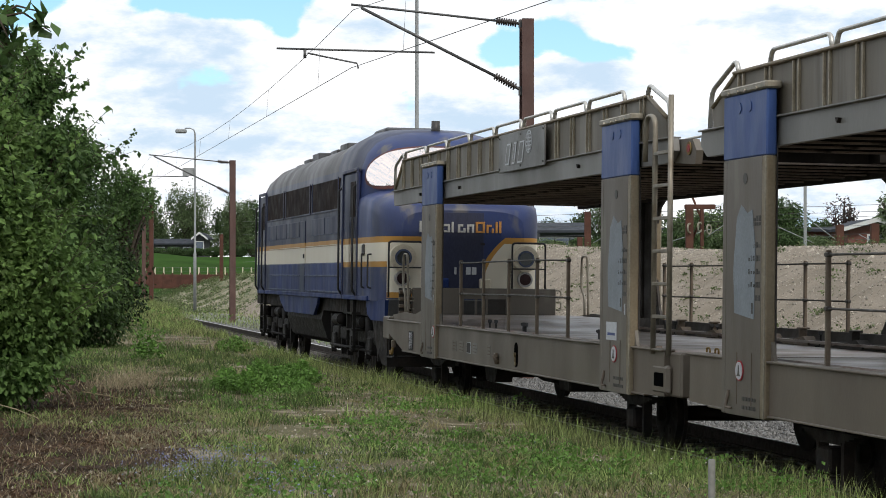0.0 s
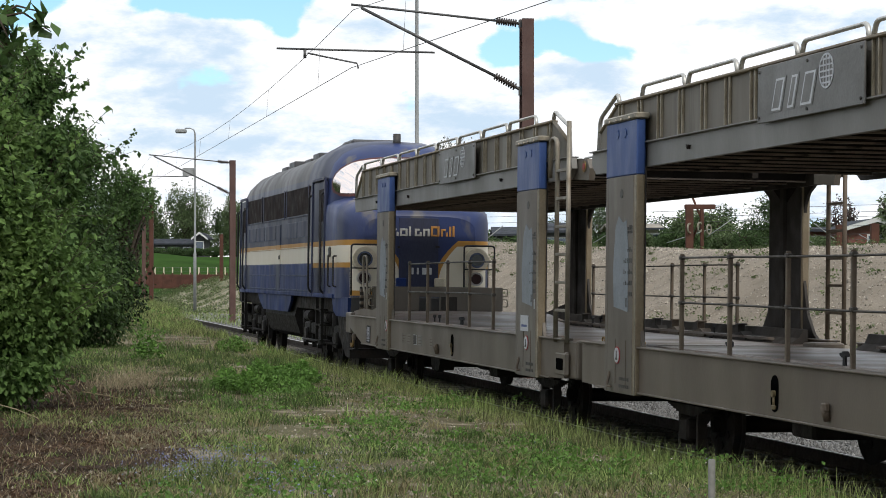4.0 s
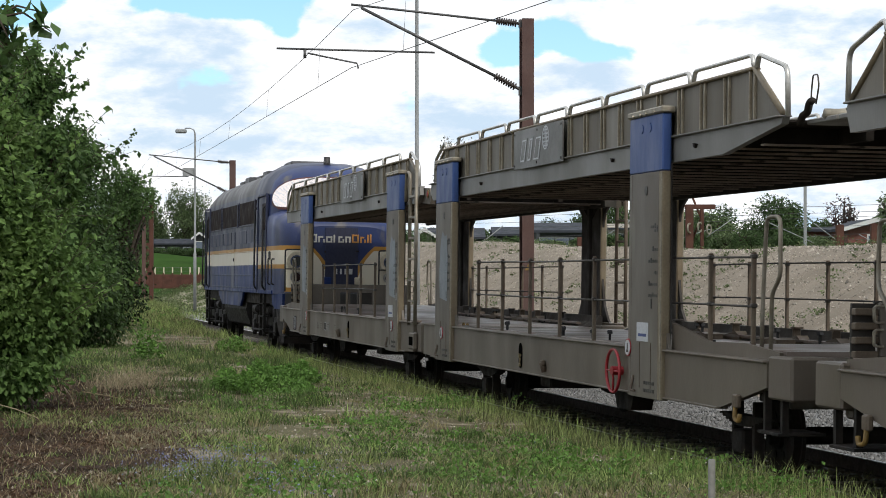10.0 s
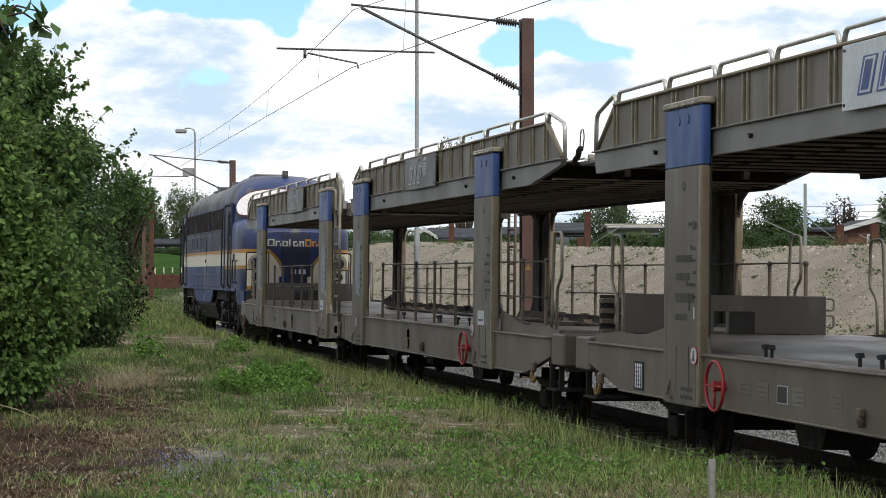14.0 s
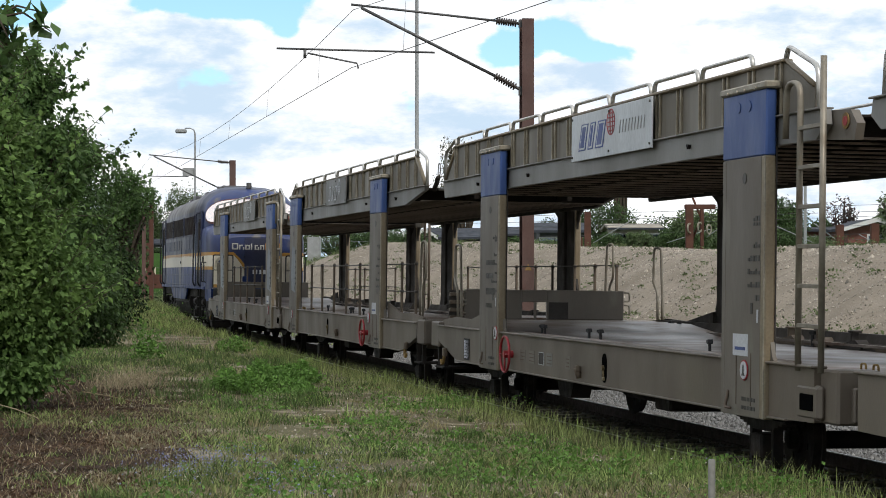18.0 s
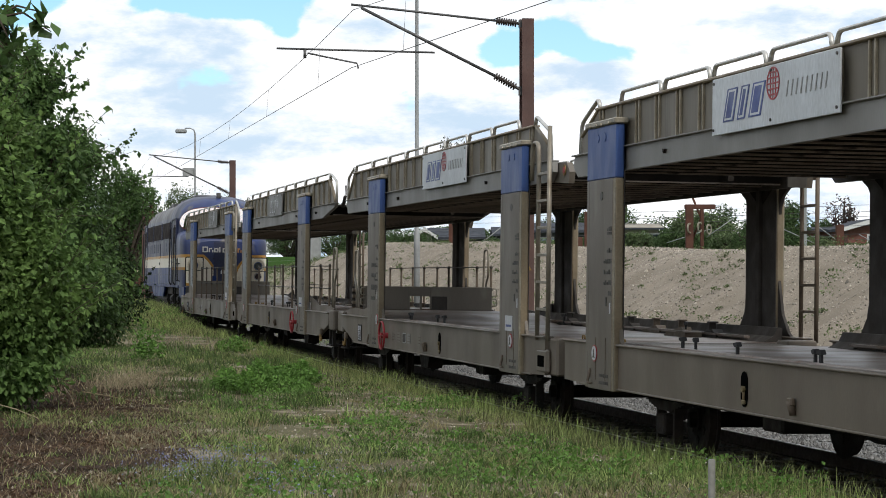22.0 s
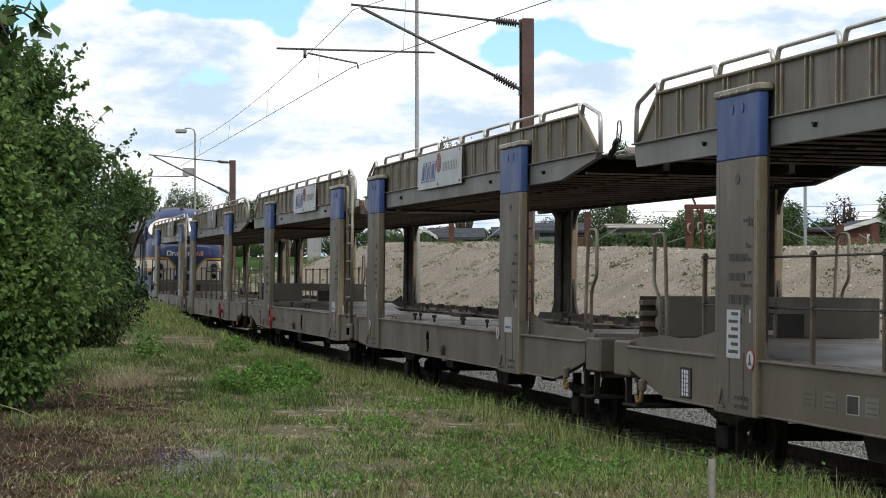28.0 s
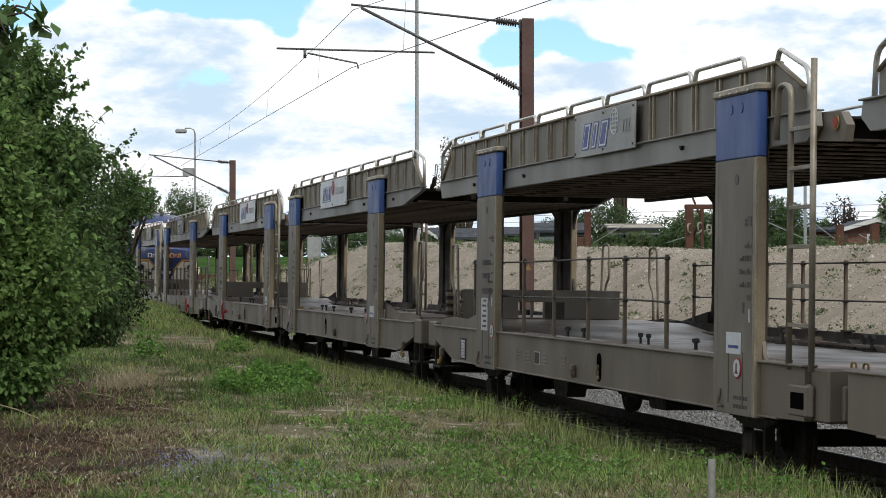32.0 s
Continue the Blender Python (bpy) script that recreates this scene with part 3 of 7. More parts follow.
            for d in (-0.36, -0.08, 0.10, 0.34):
                cap.disc((U(u) + d, yo + 0.025 * side, 3.545), "y", 0.016, 0.02, 8)
            part("top_cap", cap, CAP, c, "grey capping plate")
            # foot gussets and the web inside the channel, shade painted dark
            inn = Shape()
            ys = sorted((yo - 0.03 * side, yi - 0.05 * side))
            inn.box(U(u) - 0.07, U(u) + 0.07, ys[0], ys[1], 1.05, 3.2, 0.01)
            part("web", inn, INNER, c, "inner web with painted shade")
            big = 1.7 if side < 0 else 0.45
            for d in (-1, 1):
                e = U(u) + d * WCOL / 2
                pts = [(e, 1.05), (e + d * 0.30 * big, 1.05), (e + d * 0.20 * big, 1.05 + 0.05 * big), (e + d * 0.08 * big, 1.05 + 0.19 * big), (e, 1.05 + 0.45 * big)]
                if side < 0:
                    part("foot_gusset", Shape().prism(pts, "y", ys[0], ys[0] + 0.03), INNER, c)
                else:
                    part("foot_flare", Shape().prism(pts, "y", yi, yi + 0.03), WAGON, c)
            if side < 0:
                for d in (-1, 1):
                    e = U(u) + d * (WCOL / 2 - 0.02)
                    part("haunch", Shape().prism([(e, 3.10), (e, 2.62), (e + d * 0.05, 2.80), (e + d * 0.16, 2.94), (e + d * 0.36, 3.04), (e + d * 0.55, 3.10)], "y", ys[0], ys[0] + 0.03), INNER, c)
            part("inner_face", Shape().box(x0 + 0.004, x1 - 0.004, *sorted((yi - 0.001 * side, yi - 0.012 * side)), 1.06, 3.02, 0.003).box(x0 + 0.11, x1 - 0.11, *sorted((yo - 0.026 * side, yo - 0.036 * side)), 1.06, 3.02), INNER, c, "inner face, shade in its dark colour")
            if side == 1 and i == kind.get("bare", 0) - 1 or side == 1 and kind.get("bare", 0) and i == 1:
                part("bare_patch", Shape().prism([(U(u) - 0.28, 1.45), (U(u) + 0.2, 1.5), (U(u) + 0.24, 1.9), (U(u) + 0.16, 2.38), (U(u) + 0.05, 2.50), (U(u) - 0.1, 2.42), (U(u) - 0.22, 2.45), (U(u) - 0.30, 2.1)], "y", yo + 0.001, yo + 0.004), SCUFF, c, "pale blue-grey bare patch")
            if side == -1 and i == 1:
                part("bracket", Shape().prism([(U(u) - 0.4, 3.03), (U(u) + 0.9 * 0, 2.8), (U(u) + 0.4, 3.03)], "y", yi - 0.02, yi + 0.02), UNDER, c)

    # upper deck: floor, beams, walls, ribs
    uo, ui = e_out - 1.42, -e_in + 0.72
    a, b = span(ui, uo + (0.9 if out > 0 else 0.62))
    part("upper_deck", Shape().box(a, b, -1.27, 1.27, 3.235, 3.255), UNDER, w, "upper floor plate with painted shade")
    # Dark webs and pale flanges put the underside's light and shade into colour.
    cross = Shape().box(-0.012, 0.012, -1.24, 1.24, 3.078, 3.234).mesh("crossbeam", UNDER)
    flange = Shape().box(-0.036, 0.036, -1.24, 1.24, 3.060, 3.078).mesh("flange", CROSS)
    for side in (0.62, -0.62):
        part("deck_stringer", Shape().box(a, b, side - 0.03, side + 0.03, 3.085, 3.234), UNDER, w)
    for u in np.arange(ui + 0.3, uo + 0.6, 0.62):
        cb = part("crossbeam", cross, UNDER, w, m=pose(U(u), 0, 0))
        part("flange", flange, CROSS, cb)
    for side in (1, -1):
        y0, y1 = sorted((1.27 * side, 1.325 * side))
        pts = [(ui - 0.25, 3.27), (uo + 0.74, 3.27), (uo + 0.70, 3.21), (uo - 0.75, 3.02), (ui - 0.1, 3.02), (ui - 0.28, 3.14)]
        if out > 0:
            pts[1:4] = [(uo + 0.72, 3.27), (uo + 0.74, 3.22), (uo + 0.66, 3.03)]
        # Only the inward face of the far beam shows; its shade is painted dark.
        bm_ = part("upper_beam", Shape().prism([(U(u), z) for u, z in pts], "y", y0, y1), BEAM if side > 0 else INNER, w, "grey longitudinal beam" if side > 0 else "longitudinal beam with painted shade")
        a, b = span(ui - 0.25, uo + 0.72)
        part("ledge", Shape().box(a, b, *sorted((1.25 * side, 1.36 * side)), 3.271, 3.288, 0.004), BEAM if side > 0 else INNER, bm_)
        wall_pts = [(ui, 3.29), (uo + 0.64, 3.29), (uo + 0.64, 3.31), (uo, 3.76), (ui + 0.62, 3.76), (ui, 3.50)]
        wl = part("upper_wall", Shape().prism([(U(u), z) for u, z in wall_pts], "y", *sorted((1.285 * side, 1.305 * side))), WALL, w, "ribbed grey-brown side wall")
        top = Shape().box(*span(ui + 0.62, uo), *sorted((1.26 * side, 1.345 * side)), 3.76, 3.79, 0.008)
        top.tube([(U(uo), 1.305 * side, 3.775), (U(uo + 0.68), 1.305 * side, 3.31)], 0.028, 6).tube([(U(ui + 0.62), 1.305 * side, 3.775), (U(ui), 1.305 * side, 3.50)], 0.022, 6)
        part("wall_coping", top, WAGON_TAN, wl)
        k = 0
        for u in np.arange(uo - 0.02, ui + 0.3, -0.66):
            part("rib", RIB, RIBM, wl, m=pose(U(u), 1.305 * side, 3.29, 0, 0, 0 if side > 0 else 180))
        # hoop rails
        for k in range(8):
            q = uo - 0.04 - (0 if k == 0 else 1.72 + 1.46 * (k - 1))
            p = q - (1.64 if k == 0 else 1.38)
            ob = Shape().tube(bend([(U(p), 1.30 * side, 3.78), (U(p + 0.05), 1.30 * side, 3.91), (U(q - 0.04), 1.30 * side, 3.91), (U(q), 1.30 * side, 3.78)], 0.08), 0.020, 8)
            part("hoop_rail", ob, STEEL, wl, "bare tube hoop rail")
        ob = Shape().tube(bend([(U(ui + 0.66), 1.30 * side, 3.78), (U(ui + 0.60), 1.30 * side, 3.90), (U(ui - 0.06), 1.30 * side, 3.66), (U(ui - 0.10), 1.30 * side, 3.28)], 0.10), 0.021, 8)
        part("end_hoop", ob, STEEL, wl, "bare tube end hoop")
        ob = Shape().tube(bend([(U(uo + 0.03), 1.30 * side, 3.78), (U(uo + 0.08), 1.30 * side, 3.90), (U(uo + 0.76), 1.30 * side, 3.72), (U(uo + 0.78), 1.30 * side, 3.28)], 0.10), 0.021, 8)
        part("end_hoop", ob, STEEL, wl, "bare tube end hoop")
        # inner end pieces
        if out > 0:
            plate = Shape().prism([(U(ui - 0.1), 3.27), (U(ui - 0.62), 3.24), (U(ui - 0.74), 3.12), (U(ui - 0.70), 2.98), (U(ui - 0.1), 3.02)], "y", *sorted((1.20 * side, 1.26 * side)))
            part("joint_plate", plate, WAGON, w)
    for u in (3.2, 5.9, -2.9):
        part("lashing_lug", Shape().prism([(U(u) - 0.035, 3.165), (U(u) + 0.03, 3.175), (U(u) + 0.015, 3.14), (U(u) - 0.01, 3.125)], "y", 1.325, 1.352), DARK, w, "small dark lashing lug")
    # logo panel on the near wall
    a, b = kind["panel_x"]
    pm, style = kind["panel"]
    zp = 3.20 if style == "pale" else 3.235
    lp = part("company_panel", Shape().box(a, b, 1.362, 1.378, zp, 3.745, 0.004), pm, w, "flat company panel with lettering shapes")
    # word shapes as slanted outlined blocks, read from front to back
    x = b - 0.30
    for wd in (0.27, 0.20, 0.30):
        blk = Shape()
        blk.prism([(x, 3.31), (x - wd, 3.31), (x - wd - 0.12, 3.62), (x - 0.12, 3.62)], "y", 1.379, 1.382, 0)
        blk.prism([(x - 0.045, 3.325), (x - wd + 0.025, 3.325), (x - wd - 0.085, 3.605), (x - 0.155, 3.605)], "y", 1.382, 1.3835, 1)
        blk.prism([(x - 0.075, 3.345), (x - wd + 0.055, 3.345), (x - wd - 0.04, 3.585), (x - 0.17, 3.585)], "y", 1.3835, 1.385, 2)
        part("logo_block", blk, {"dark": [PANEL, WHITE, PANEL], "pale": [BLUE_INK, PALE, BLUE_INK], "mid": [BLUE_INK, WHITE, BLUE_INK]}[style], lp, "slanted logo block")
        x -= wd + 0.09
    gx = x - 0.20
    tone = {"dark": WHITE, "pale": RED, "mid": WHITE}[style]
    part("globe_ring", Shape().disc((gx, 1.381, 3.575), "y", 0.150, 0.004, 28, hole=0.135), tone, lp, "round globe outline")
    for k in range(5):
        z = 3.575 + (k - 2) * 0.05
        hw = math.sqrt(0.145 ** 2 - (z - 3.575) ** 2)
        part("globe_line", Shape().box(gx - hw, gx + hw, 1.379, 1.383, z - 0.007, z + 0.007), tone, lp)
    for k in (-1, 0, 1):
        hh = 0.14 if k == 0 else 0.125
        part("globe_line", Shape().box(gx + k * 0.06 - 0.006, gx + k * 0.06 + 0.006, 1.379, 1.3828, 3.575 - hh, 3.575 + hh), tone, lp)
    if style != "dark":
        for k in range(9):
            q = gx - 0.30 - k * 0.105
            if q - 0.06 > a + 0.05:
                part("word_bar", Shape().prism([(q, 3.43), (q - 0.022, 3.43), (q - 0.062, 3.57), (q - 0.04, 3.57)], "y", 1.379, 1.382), BEAM if style == "mid" else PANEL_LIGHT, lp, "thin lettering bar")
    for xx in (a + 0.05, b - 0.05, (a + b) / 2):
        for zz in (zp + 0.05, 3.70):
            part("bolt", BOLT, INK, lp, m=pose(xx, 1.382, zz))
    # round sign, stickers and text on the columns
    for i, u in enumerate(col_u):
        yo = 1.431
        tail = U(u) - WCOL / 2
        rx, rz = kind["round"][i]
        sg = part("round_sign", Shape().disc((rx, yo + 0.004, rz), "y", 0.096, 0.006, 24), RED, w, "red-ringed round warning sticker")
        part("sign_face", Shape().disc((rx, yo + 0.009, rz), "y", 0.082, 0.004, 24), WHITE, sg)
        part("symbol", Shape().prism([(rx - 0.045, rz - 0.05), (rx + 0.045, rz - 0.05), (rx + 0.018, rz - 0.02), (rx + 0.012, rz + 0.05), (rx - 0.012, rz + 0.05), (rx - 0.018, rz - 0.02)], "y", yo + 0.0115, yo + 0.013), INK, sg)
        txt = Shape()
        r = random.Random(7 + i)
        for z in (2.34, 2.30, 2.10, 1.98, 1.86, 1.74, 1.62):
            n = r.randint(2, 5)
            for k in range(n):
                txt.box(tail + 0.12 + k * 0.06, tail + 0.16 + k * 0.06, yo, yo + 0.003, z, z + r.choice((0.03, 0.05)))
        for z in (0.62, 0.70):
            for k in range(5):
                txt.box(tail + 0.20 + k * 0.07, tail + 0.25 + k * 0.07, yo, yo + 0.003, z, z + 0.035)
        txt.box(tail + 0.28, tail + 0.32, yo, yo + 0.004, 1.50, 1.60)
        txt.disc((tail + 0.50, yo, 2.74), "y", 0.05, 0.006, 16)
        tagged(part("text_bar", txt, INK, w, "small dark lettering bars"), kind="stuff")
        if kind.get("tick"):
            part("sticker", Shape().box(tail + 0.14, tail + 0.17, yo, yo + 0.004, 1.42, 1.54), WHITE, w, "small white sticker")
        for d in (0.30, 0.66):
            part("seam_line", Shape().box(tail + d, tail + d + 0.014, yo, yo + 0.003, 0.66, 1.14), POST, w)
        part("bent_handle", Shape().tube(bend([(tail + 0.86, yo, 0.78), (tail + 0.86, yo + 0.03, 0.62), (tail + 0.72, yo + 0.03, 0.62)], 0.05), 0.013, 6), POST, w)
    for (cu, dx, z, h, wd, lines) in kind.get("stickers", ()):
        tail = 0.0
        st = part("sticker", Shape().box(tail + dx, tail + dx + wd, 1.431, 1.435, z, z + h), WHITE, w, "white paper sticker with lettering bars")
        tx = Shape()
        for k in range(lines):
            zz = z + h * (0.12 + 0.78 * k / max(1, lines - 1) if lines > 1 else 0.3)
            tx.box(tail + dx + wd * 0.15, tail + dx + wd * (0.85 - 0.2 * (k % 2)), 1.4355, 1.437, zz - 0.008, zz + 0.022)
        part("lettering", tx, BLUE_INK if lines < 3 else INK, st)
    if kind.get("number"):
        tail = U(col_u[0]) - WCOL / 2
        for z, h, n in ((1.98, 0.07, 8), (1.80, 0.07, 7), (1.58, 0.09, 9), (1.40, 0.06, 6)):
            for k in range(n):
                part("number_bar", Shape().box(tail + 0.66 - k * 0.06, tail + 0.70 - k * 0.06, 1.431, 1.4335, z, z + h), INK, w)
    # sill details
    if out > 0:
        box_u = 6.15
        cg = part("consignment_frame", Shape().box(*span(box_u - 0.16, box_u + 0.16), 1.391, 1.40, 0.62, 0.93, 0.004), BLACK, w, "black label holder with white note")
        part("note", Shape().box(*span(box_u - 0.12, box_u + 0.12), 1.4005, 1.404, 0.645, 0.905), NOTE, cg, "white paper note")
        lat = Shape()
        for k in range(4):
            lat.box(*span(box_u - 0.115 + 0.07 * k, box_u - 0.105 + 0.07 * k), 1.405, 1.409, 0.64, 0.91)
        for k in range(5):
            lat.box(*span(box_u - 0.12, box_u + 0.12), 1.405, 1.409, 0.68 + 0.045 * k, 0.686 + 0.045 * k)
        part("wire_grid", lat, INK, cg, "dark wire grid")
        for k, (u, d) in enumerate(((3.1, 0.13), (2.67, 0.14), (2.21, 0.12), (1.85, 0.13), (1.05, 0.10))):
            dm = part("data_mark", Shape().box(*span(u - d, u + d), 1.391, 1.393, 0.72, 0.88), {2: PALE, 3: BEAM}.get(k, WAGON), w, "faded data panel on the sill")
            if k == 2:
                part("data_field", Shape().box(*span(u - d + 0.015, u + d - 0.015), 1.3935, 1.395, 0.728, 0.872), INNER, dm, "dark field")
            else:
                for q in range(3):
                    part("data_line", Shape().box(*span(u - d + 0.03, u + d - 0.03 - 0.03 * (q % 2)), 1.3935, 1.3945, 0.745 + 0.045 * q, 0.757 + 0.045 * q), POST, dm)
    # raised side plate and corner block of the buffer end
    for side in (1, -1):
        y = sorted((1.29 * side, 1.32 * side))
        # The far plate takes the shade-dark inner colour.
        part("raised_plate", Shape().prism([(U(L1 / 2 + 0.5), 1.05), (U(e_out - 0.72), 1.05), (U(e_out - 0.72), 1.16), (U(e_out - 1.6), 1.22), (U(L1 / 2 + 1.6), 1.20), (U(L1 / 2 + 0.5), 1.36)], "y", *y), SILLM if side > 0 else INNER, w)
        part("corner_block", Shape().box(*span(e_out - 0.79, e_out - 0.26), *sorted((1.05 * side, 1.385 * side)), 0.74, 1.13, 0.02), SILLM, w)
    hole = Shape().disc((U(-0.40), 1.392, 0.88), "y", 0.085, 0.006, 16).disc((U(-0.40), 1.392, 0.72), "y", 0.085, 0.006, 16).box(U(-0.40) - 0.085, U(-0.40) + 0.085, 1.389, 1.395, 0.72, 0.88)
    sl = part("sill_slot", hole, HOLE, w, "black slot in the sill")
    part("slot_lever", Shape().tube([(U(-0.40), 1.396, 0.66), (U(-0.39), 1.40, 0.79)], 0.012, 8).disc((U(-0.39), 1.402, 0.80), "y", 0.030, 0.03, 12).box(U(-0.40) - 0.05, U(-0.40) + 0.03, 1.396, 1.41, 0.66, 0.70, 0.006), BRASS, sl, "brass lever knob")
    lever_u = 0.53 if out > 0 else 0.78
    lev = Shape().tube([(U(lever_u), 1.40, 0.64), (U(lever_u), 1.43, 0.76)], 0.03, 8).box(U(lever_u) - 0.045, U(lever_u) + 0.045, 1.40, 1.44, 0.72, 0.79, 0.01)
    part("release_lever", lev, POST, w, "small release lever")
    if kind.get("wheel_u") is not None:
        hu = U(kind["wheel_u"])
        hw = part("brake_wheel", Shape().tube([(hu + 0.235 * math.cos(t), 1.475, 0.80 + 0.235 * math.sin(t)) for t in np.linspace(0, 2 * math.pi, 28, endpoint=False)], 0.0145, 8, closed=True), RED, w, "red hand-brake wheel")
        sp = Shape().disc((hu, 1.44, 0.80), "y", 0.05, 0.10, 16)
        for k in range(3):
            t = (0.0, math.pi, -math.pi / 2)[k]
            sp.tube([(hu, 1.475, 0.80), (hu + 0.225 * math.cos(t), 1.475, 0.80 + 0.225 * math.sin(t))], 0.011, 6)
        part("spokes", sp, RED, hw)
    # railing posts and rods
    for side, us in kind["posts"]:
        ys = side * 1.29
        for u in us:
            part("railing_post", POSTM, POST, w, m=pose(U(u), ys, 1.03))
        if us:
            for z in (1.57, 2.03):
                pts = []
                ends = [min(us) - 0.0, max(us) + 0.0]
                seq = sorted(list(us))
                part("railing_rod", Shape().tube([(U(seq[0]), ys, z)] + [(U(u), ys, z + 0.012 * math.sin(u * 5)) for u in seq[1:]], 0.012, 6), ROD, w)
                for u in seq:
                    part("rod_clamp", CLAMP, ROD, w, m=pose(U(u), ys, z))
    # grab rails at the buffer end
    for side in (1, -1):
        for u, top in kind["grabs"]:
            y = side * 1.25
            part("grab_rail", Shape().tube(bend([(U(u), y, 1.03), (U(u + 0.02), y, top - 0.8), (U(u + 0.1), y, top), (U(u + 0.42), y, top), (U(u + 0.44), y, top - 0.55), (U(u + 0.24), y, top - 0.70), (U(u + 0.22), y, 1.05)], 0.09), 0.017, 8), LADDER, w, "bent tube grab rail")
    # ladder at the joint end of the leading half
    if out > 0:
        for side in (1, -1):
            lx, y = U(-5.87), 1.40 * side
            d = 0.49
            top = 3.70
            st = Shape().tube([(lx - d - 0.06, y, 1.03), (lx - d - 0.06, y, top)], 0.024, 8)
            # The far ladder's backlit darkness is put into its colour.
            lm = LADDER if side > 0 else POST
            ld = part("ladder", st, lm, w, "bare metal ladder" if side > 0 else "weathered ladder with painted backlit shade")
            part("stile", Shape().tube(bend([(lx - 0.06, y, 1.03), (lx - 0.06, y, 3.52), (lx + 0.24, y, 3.54), (lx + 0.26, y, 3.05)], 0.14), 0.024, 8), lm, ld)
            for k in range(6):
                z = 1.42 + k * 0.34
                part("rung", Shape().box(lx - d - 0.06, lx - 0.06, y - 0.018, y + 0.018, z - 0.018, z + 0.018, 0.004), lm, ld)
        warn = part("warning_sign", Shape().disc((U(-e_in + 0.18), 1.268, 3.15), "y", 0.07, 0.006, 20), YELLOW, w, "yellow oval warning sticker")
        part("symbol", Shape().disc((U(-e_in + 0.18), 1.273, 3.15), "y", 0.042, 0.004, 20), RED, warn)
    else:
        fence = Shape()
        fence.tube(bend([(U(ui - 0.3), 0.9, 3.28), (U(ui - 0.3), 0.9, 3.46), (U(ui - 0.05), 0.9, 3.46), (U(ui - 0.05), 0.9, 3.28)], 0.03), 0.015, 6)
        part("upper_catch", fence, STEEL, w)
    # cables over the coupling on the upper deck
    if out < 0:
        part("hinge_arm", Shape().tube(bend([(U(uo + 0.75), 1.2, 3.20), (U(uo + 0.80), 1.2, 3.28), (U(uo + 0.92), 1.2, 3.30), (U(uo + 0.95), 1.2, 3.38), (U(uo + 1.02), 1.2, 3.40)], 0.04), 0.03, 8), DARK, w, "black upper ramp hinge arm")
        part("hook_loop", Shape().tube(bend([(U(uo + 0.98), 1.2, 3.30), (U(uo + 1.00), 1.2, 3.50), (U(uo + 1.03), 1.2, 3.62), (U(uo + 1.13), 1.2, 3.62), (U(uo + 1.16), 1.2, 3.52), (U(uo + 1.10), 1.2, 3.36)], 0.03), 0.0065, 6), ROD, w, "dark steel hook loop")
    else:
        for side in (1, -1):
            part("hinge_arm", Shape().tube(bend([(U(uo + 0.52), 1.25 * side, 3.46), (U(uo + 0.70), 1.25 * side, 3.40), (U(uo + 0.80), 1.25 * side, 3.30), (U(uo + 0.80), 1.25 * side, 3.24)], 0.10), 0.024, 8), DARK, w, "black curved hinge arm")
        part("cable", Shape().tube(bend([(U(uo + 0.55), 1.1, 3.62), (U(uo + 0.82), 1.1, 3.58), (U(uo + 0.95), 1.1, 3.38), (U(uo + 0.95), 1.1, 3.24)], 0.15), 0.025, 6), RUBBER, w, "grey cable loop")
    part("ramp_flap", Shape().box(*span(uo + 0.75, uo + 1.40), -1.15, 1.15, 3.20, 3.25, 0.01), BEAM, w, "grey upper ramp flap")
    part("ramp_roller", Shape().tube([(U(uo + 1.15), 0.6, 3.27), (U(uo + 1.15), 1.15, 3.27)], 0.05, 10), CAP, w)
    # wheel chocks standing on the deck
    r = random.Random(kind["seed"])
    for u in kind["chocks"]:
        for y in (1.12, -1.05):
            part("wheel_chock", CHOCK, BLACK, w, "black wheel chock", pose(U(u) + r.uniform(-0.2, 0.2), y + r.uniform(-0.08, 0.0), 1.01, 0, 0, r.uniform(-20, 20)))
            if r.random() < 0.6:
                part("wheel_chock", CHOCK, BLACK, w, "black wheel chock", pose(U(u) + r.uniform(0.2, 0.3), y + r.uniform(-0.08, 0.0), 1.01, 0, 0, r.uniform(-20, 20)))
    for k, u in enumerate(np.arange(-3.6, 3.8, 1.15)):
        uu = u + r.uniform(-0.25, 0.25)
        g = Shape().prism([(U(uu) - 0.42, 1.012), (U(uu) + 0.42, 1.012), (U(uu) + 0.40, 1.04), (U(uu) + 0.10, 1.075), (U(uu) - 0.25, 1.13), (U(uu) - 0.40, 1.06)], "y", -1.20, -1.08)
        g.box(U(uu) - 0.10, U(uu) - 0.06, -1.18, -1.10, 1.01, 1.22, 0.006).box(U(uu) - 0.16, U(uu) - 0.02, -1.19, -1.09, 1.21, 1.235, 0.006)
        part("ratchet_guide", g, POST if k % 3 else INNER, w, "rusty ratchet guide on the deck edge")
    for u in kind.get("plates", ()):
        for y in (-0.9,):
            part("loading_skid", Shape().prism([(U(u) - 0.45, 1.01), (U(u) + 0.45, 1.01), (U(u) + 0.38, 1.035), (U(u) - 0.30, 1.10), (U(u) - 0.45, 1.08)], "y", y - 0.10, y + 0.10), POST, w, "dark loading skid", pose(0, 0, 0))
    # raised end floor and the bridging plate folded up across the buffer end
    part("end_floor", Shape().prism([(U(3.9), 1.011), (U(5.9), 1.17), (U(e_out - 0.70), 1.17), (U(e_out - 0.70), 1.011)], "y", -1.27, 1.27), DECKM, w, "worn sloping floor plate")
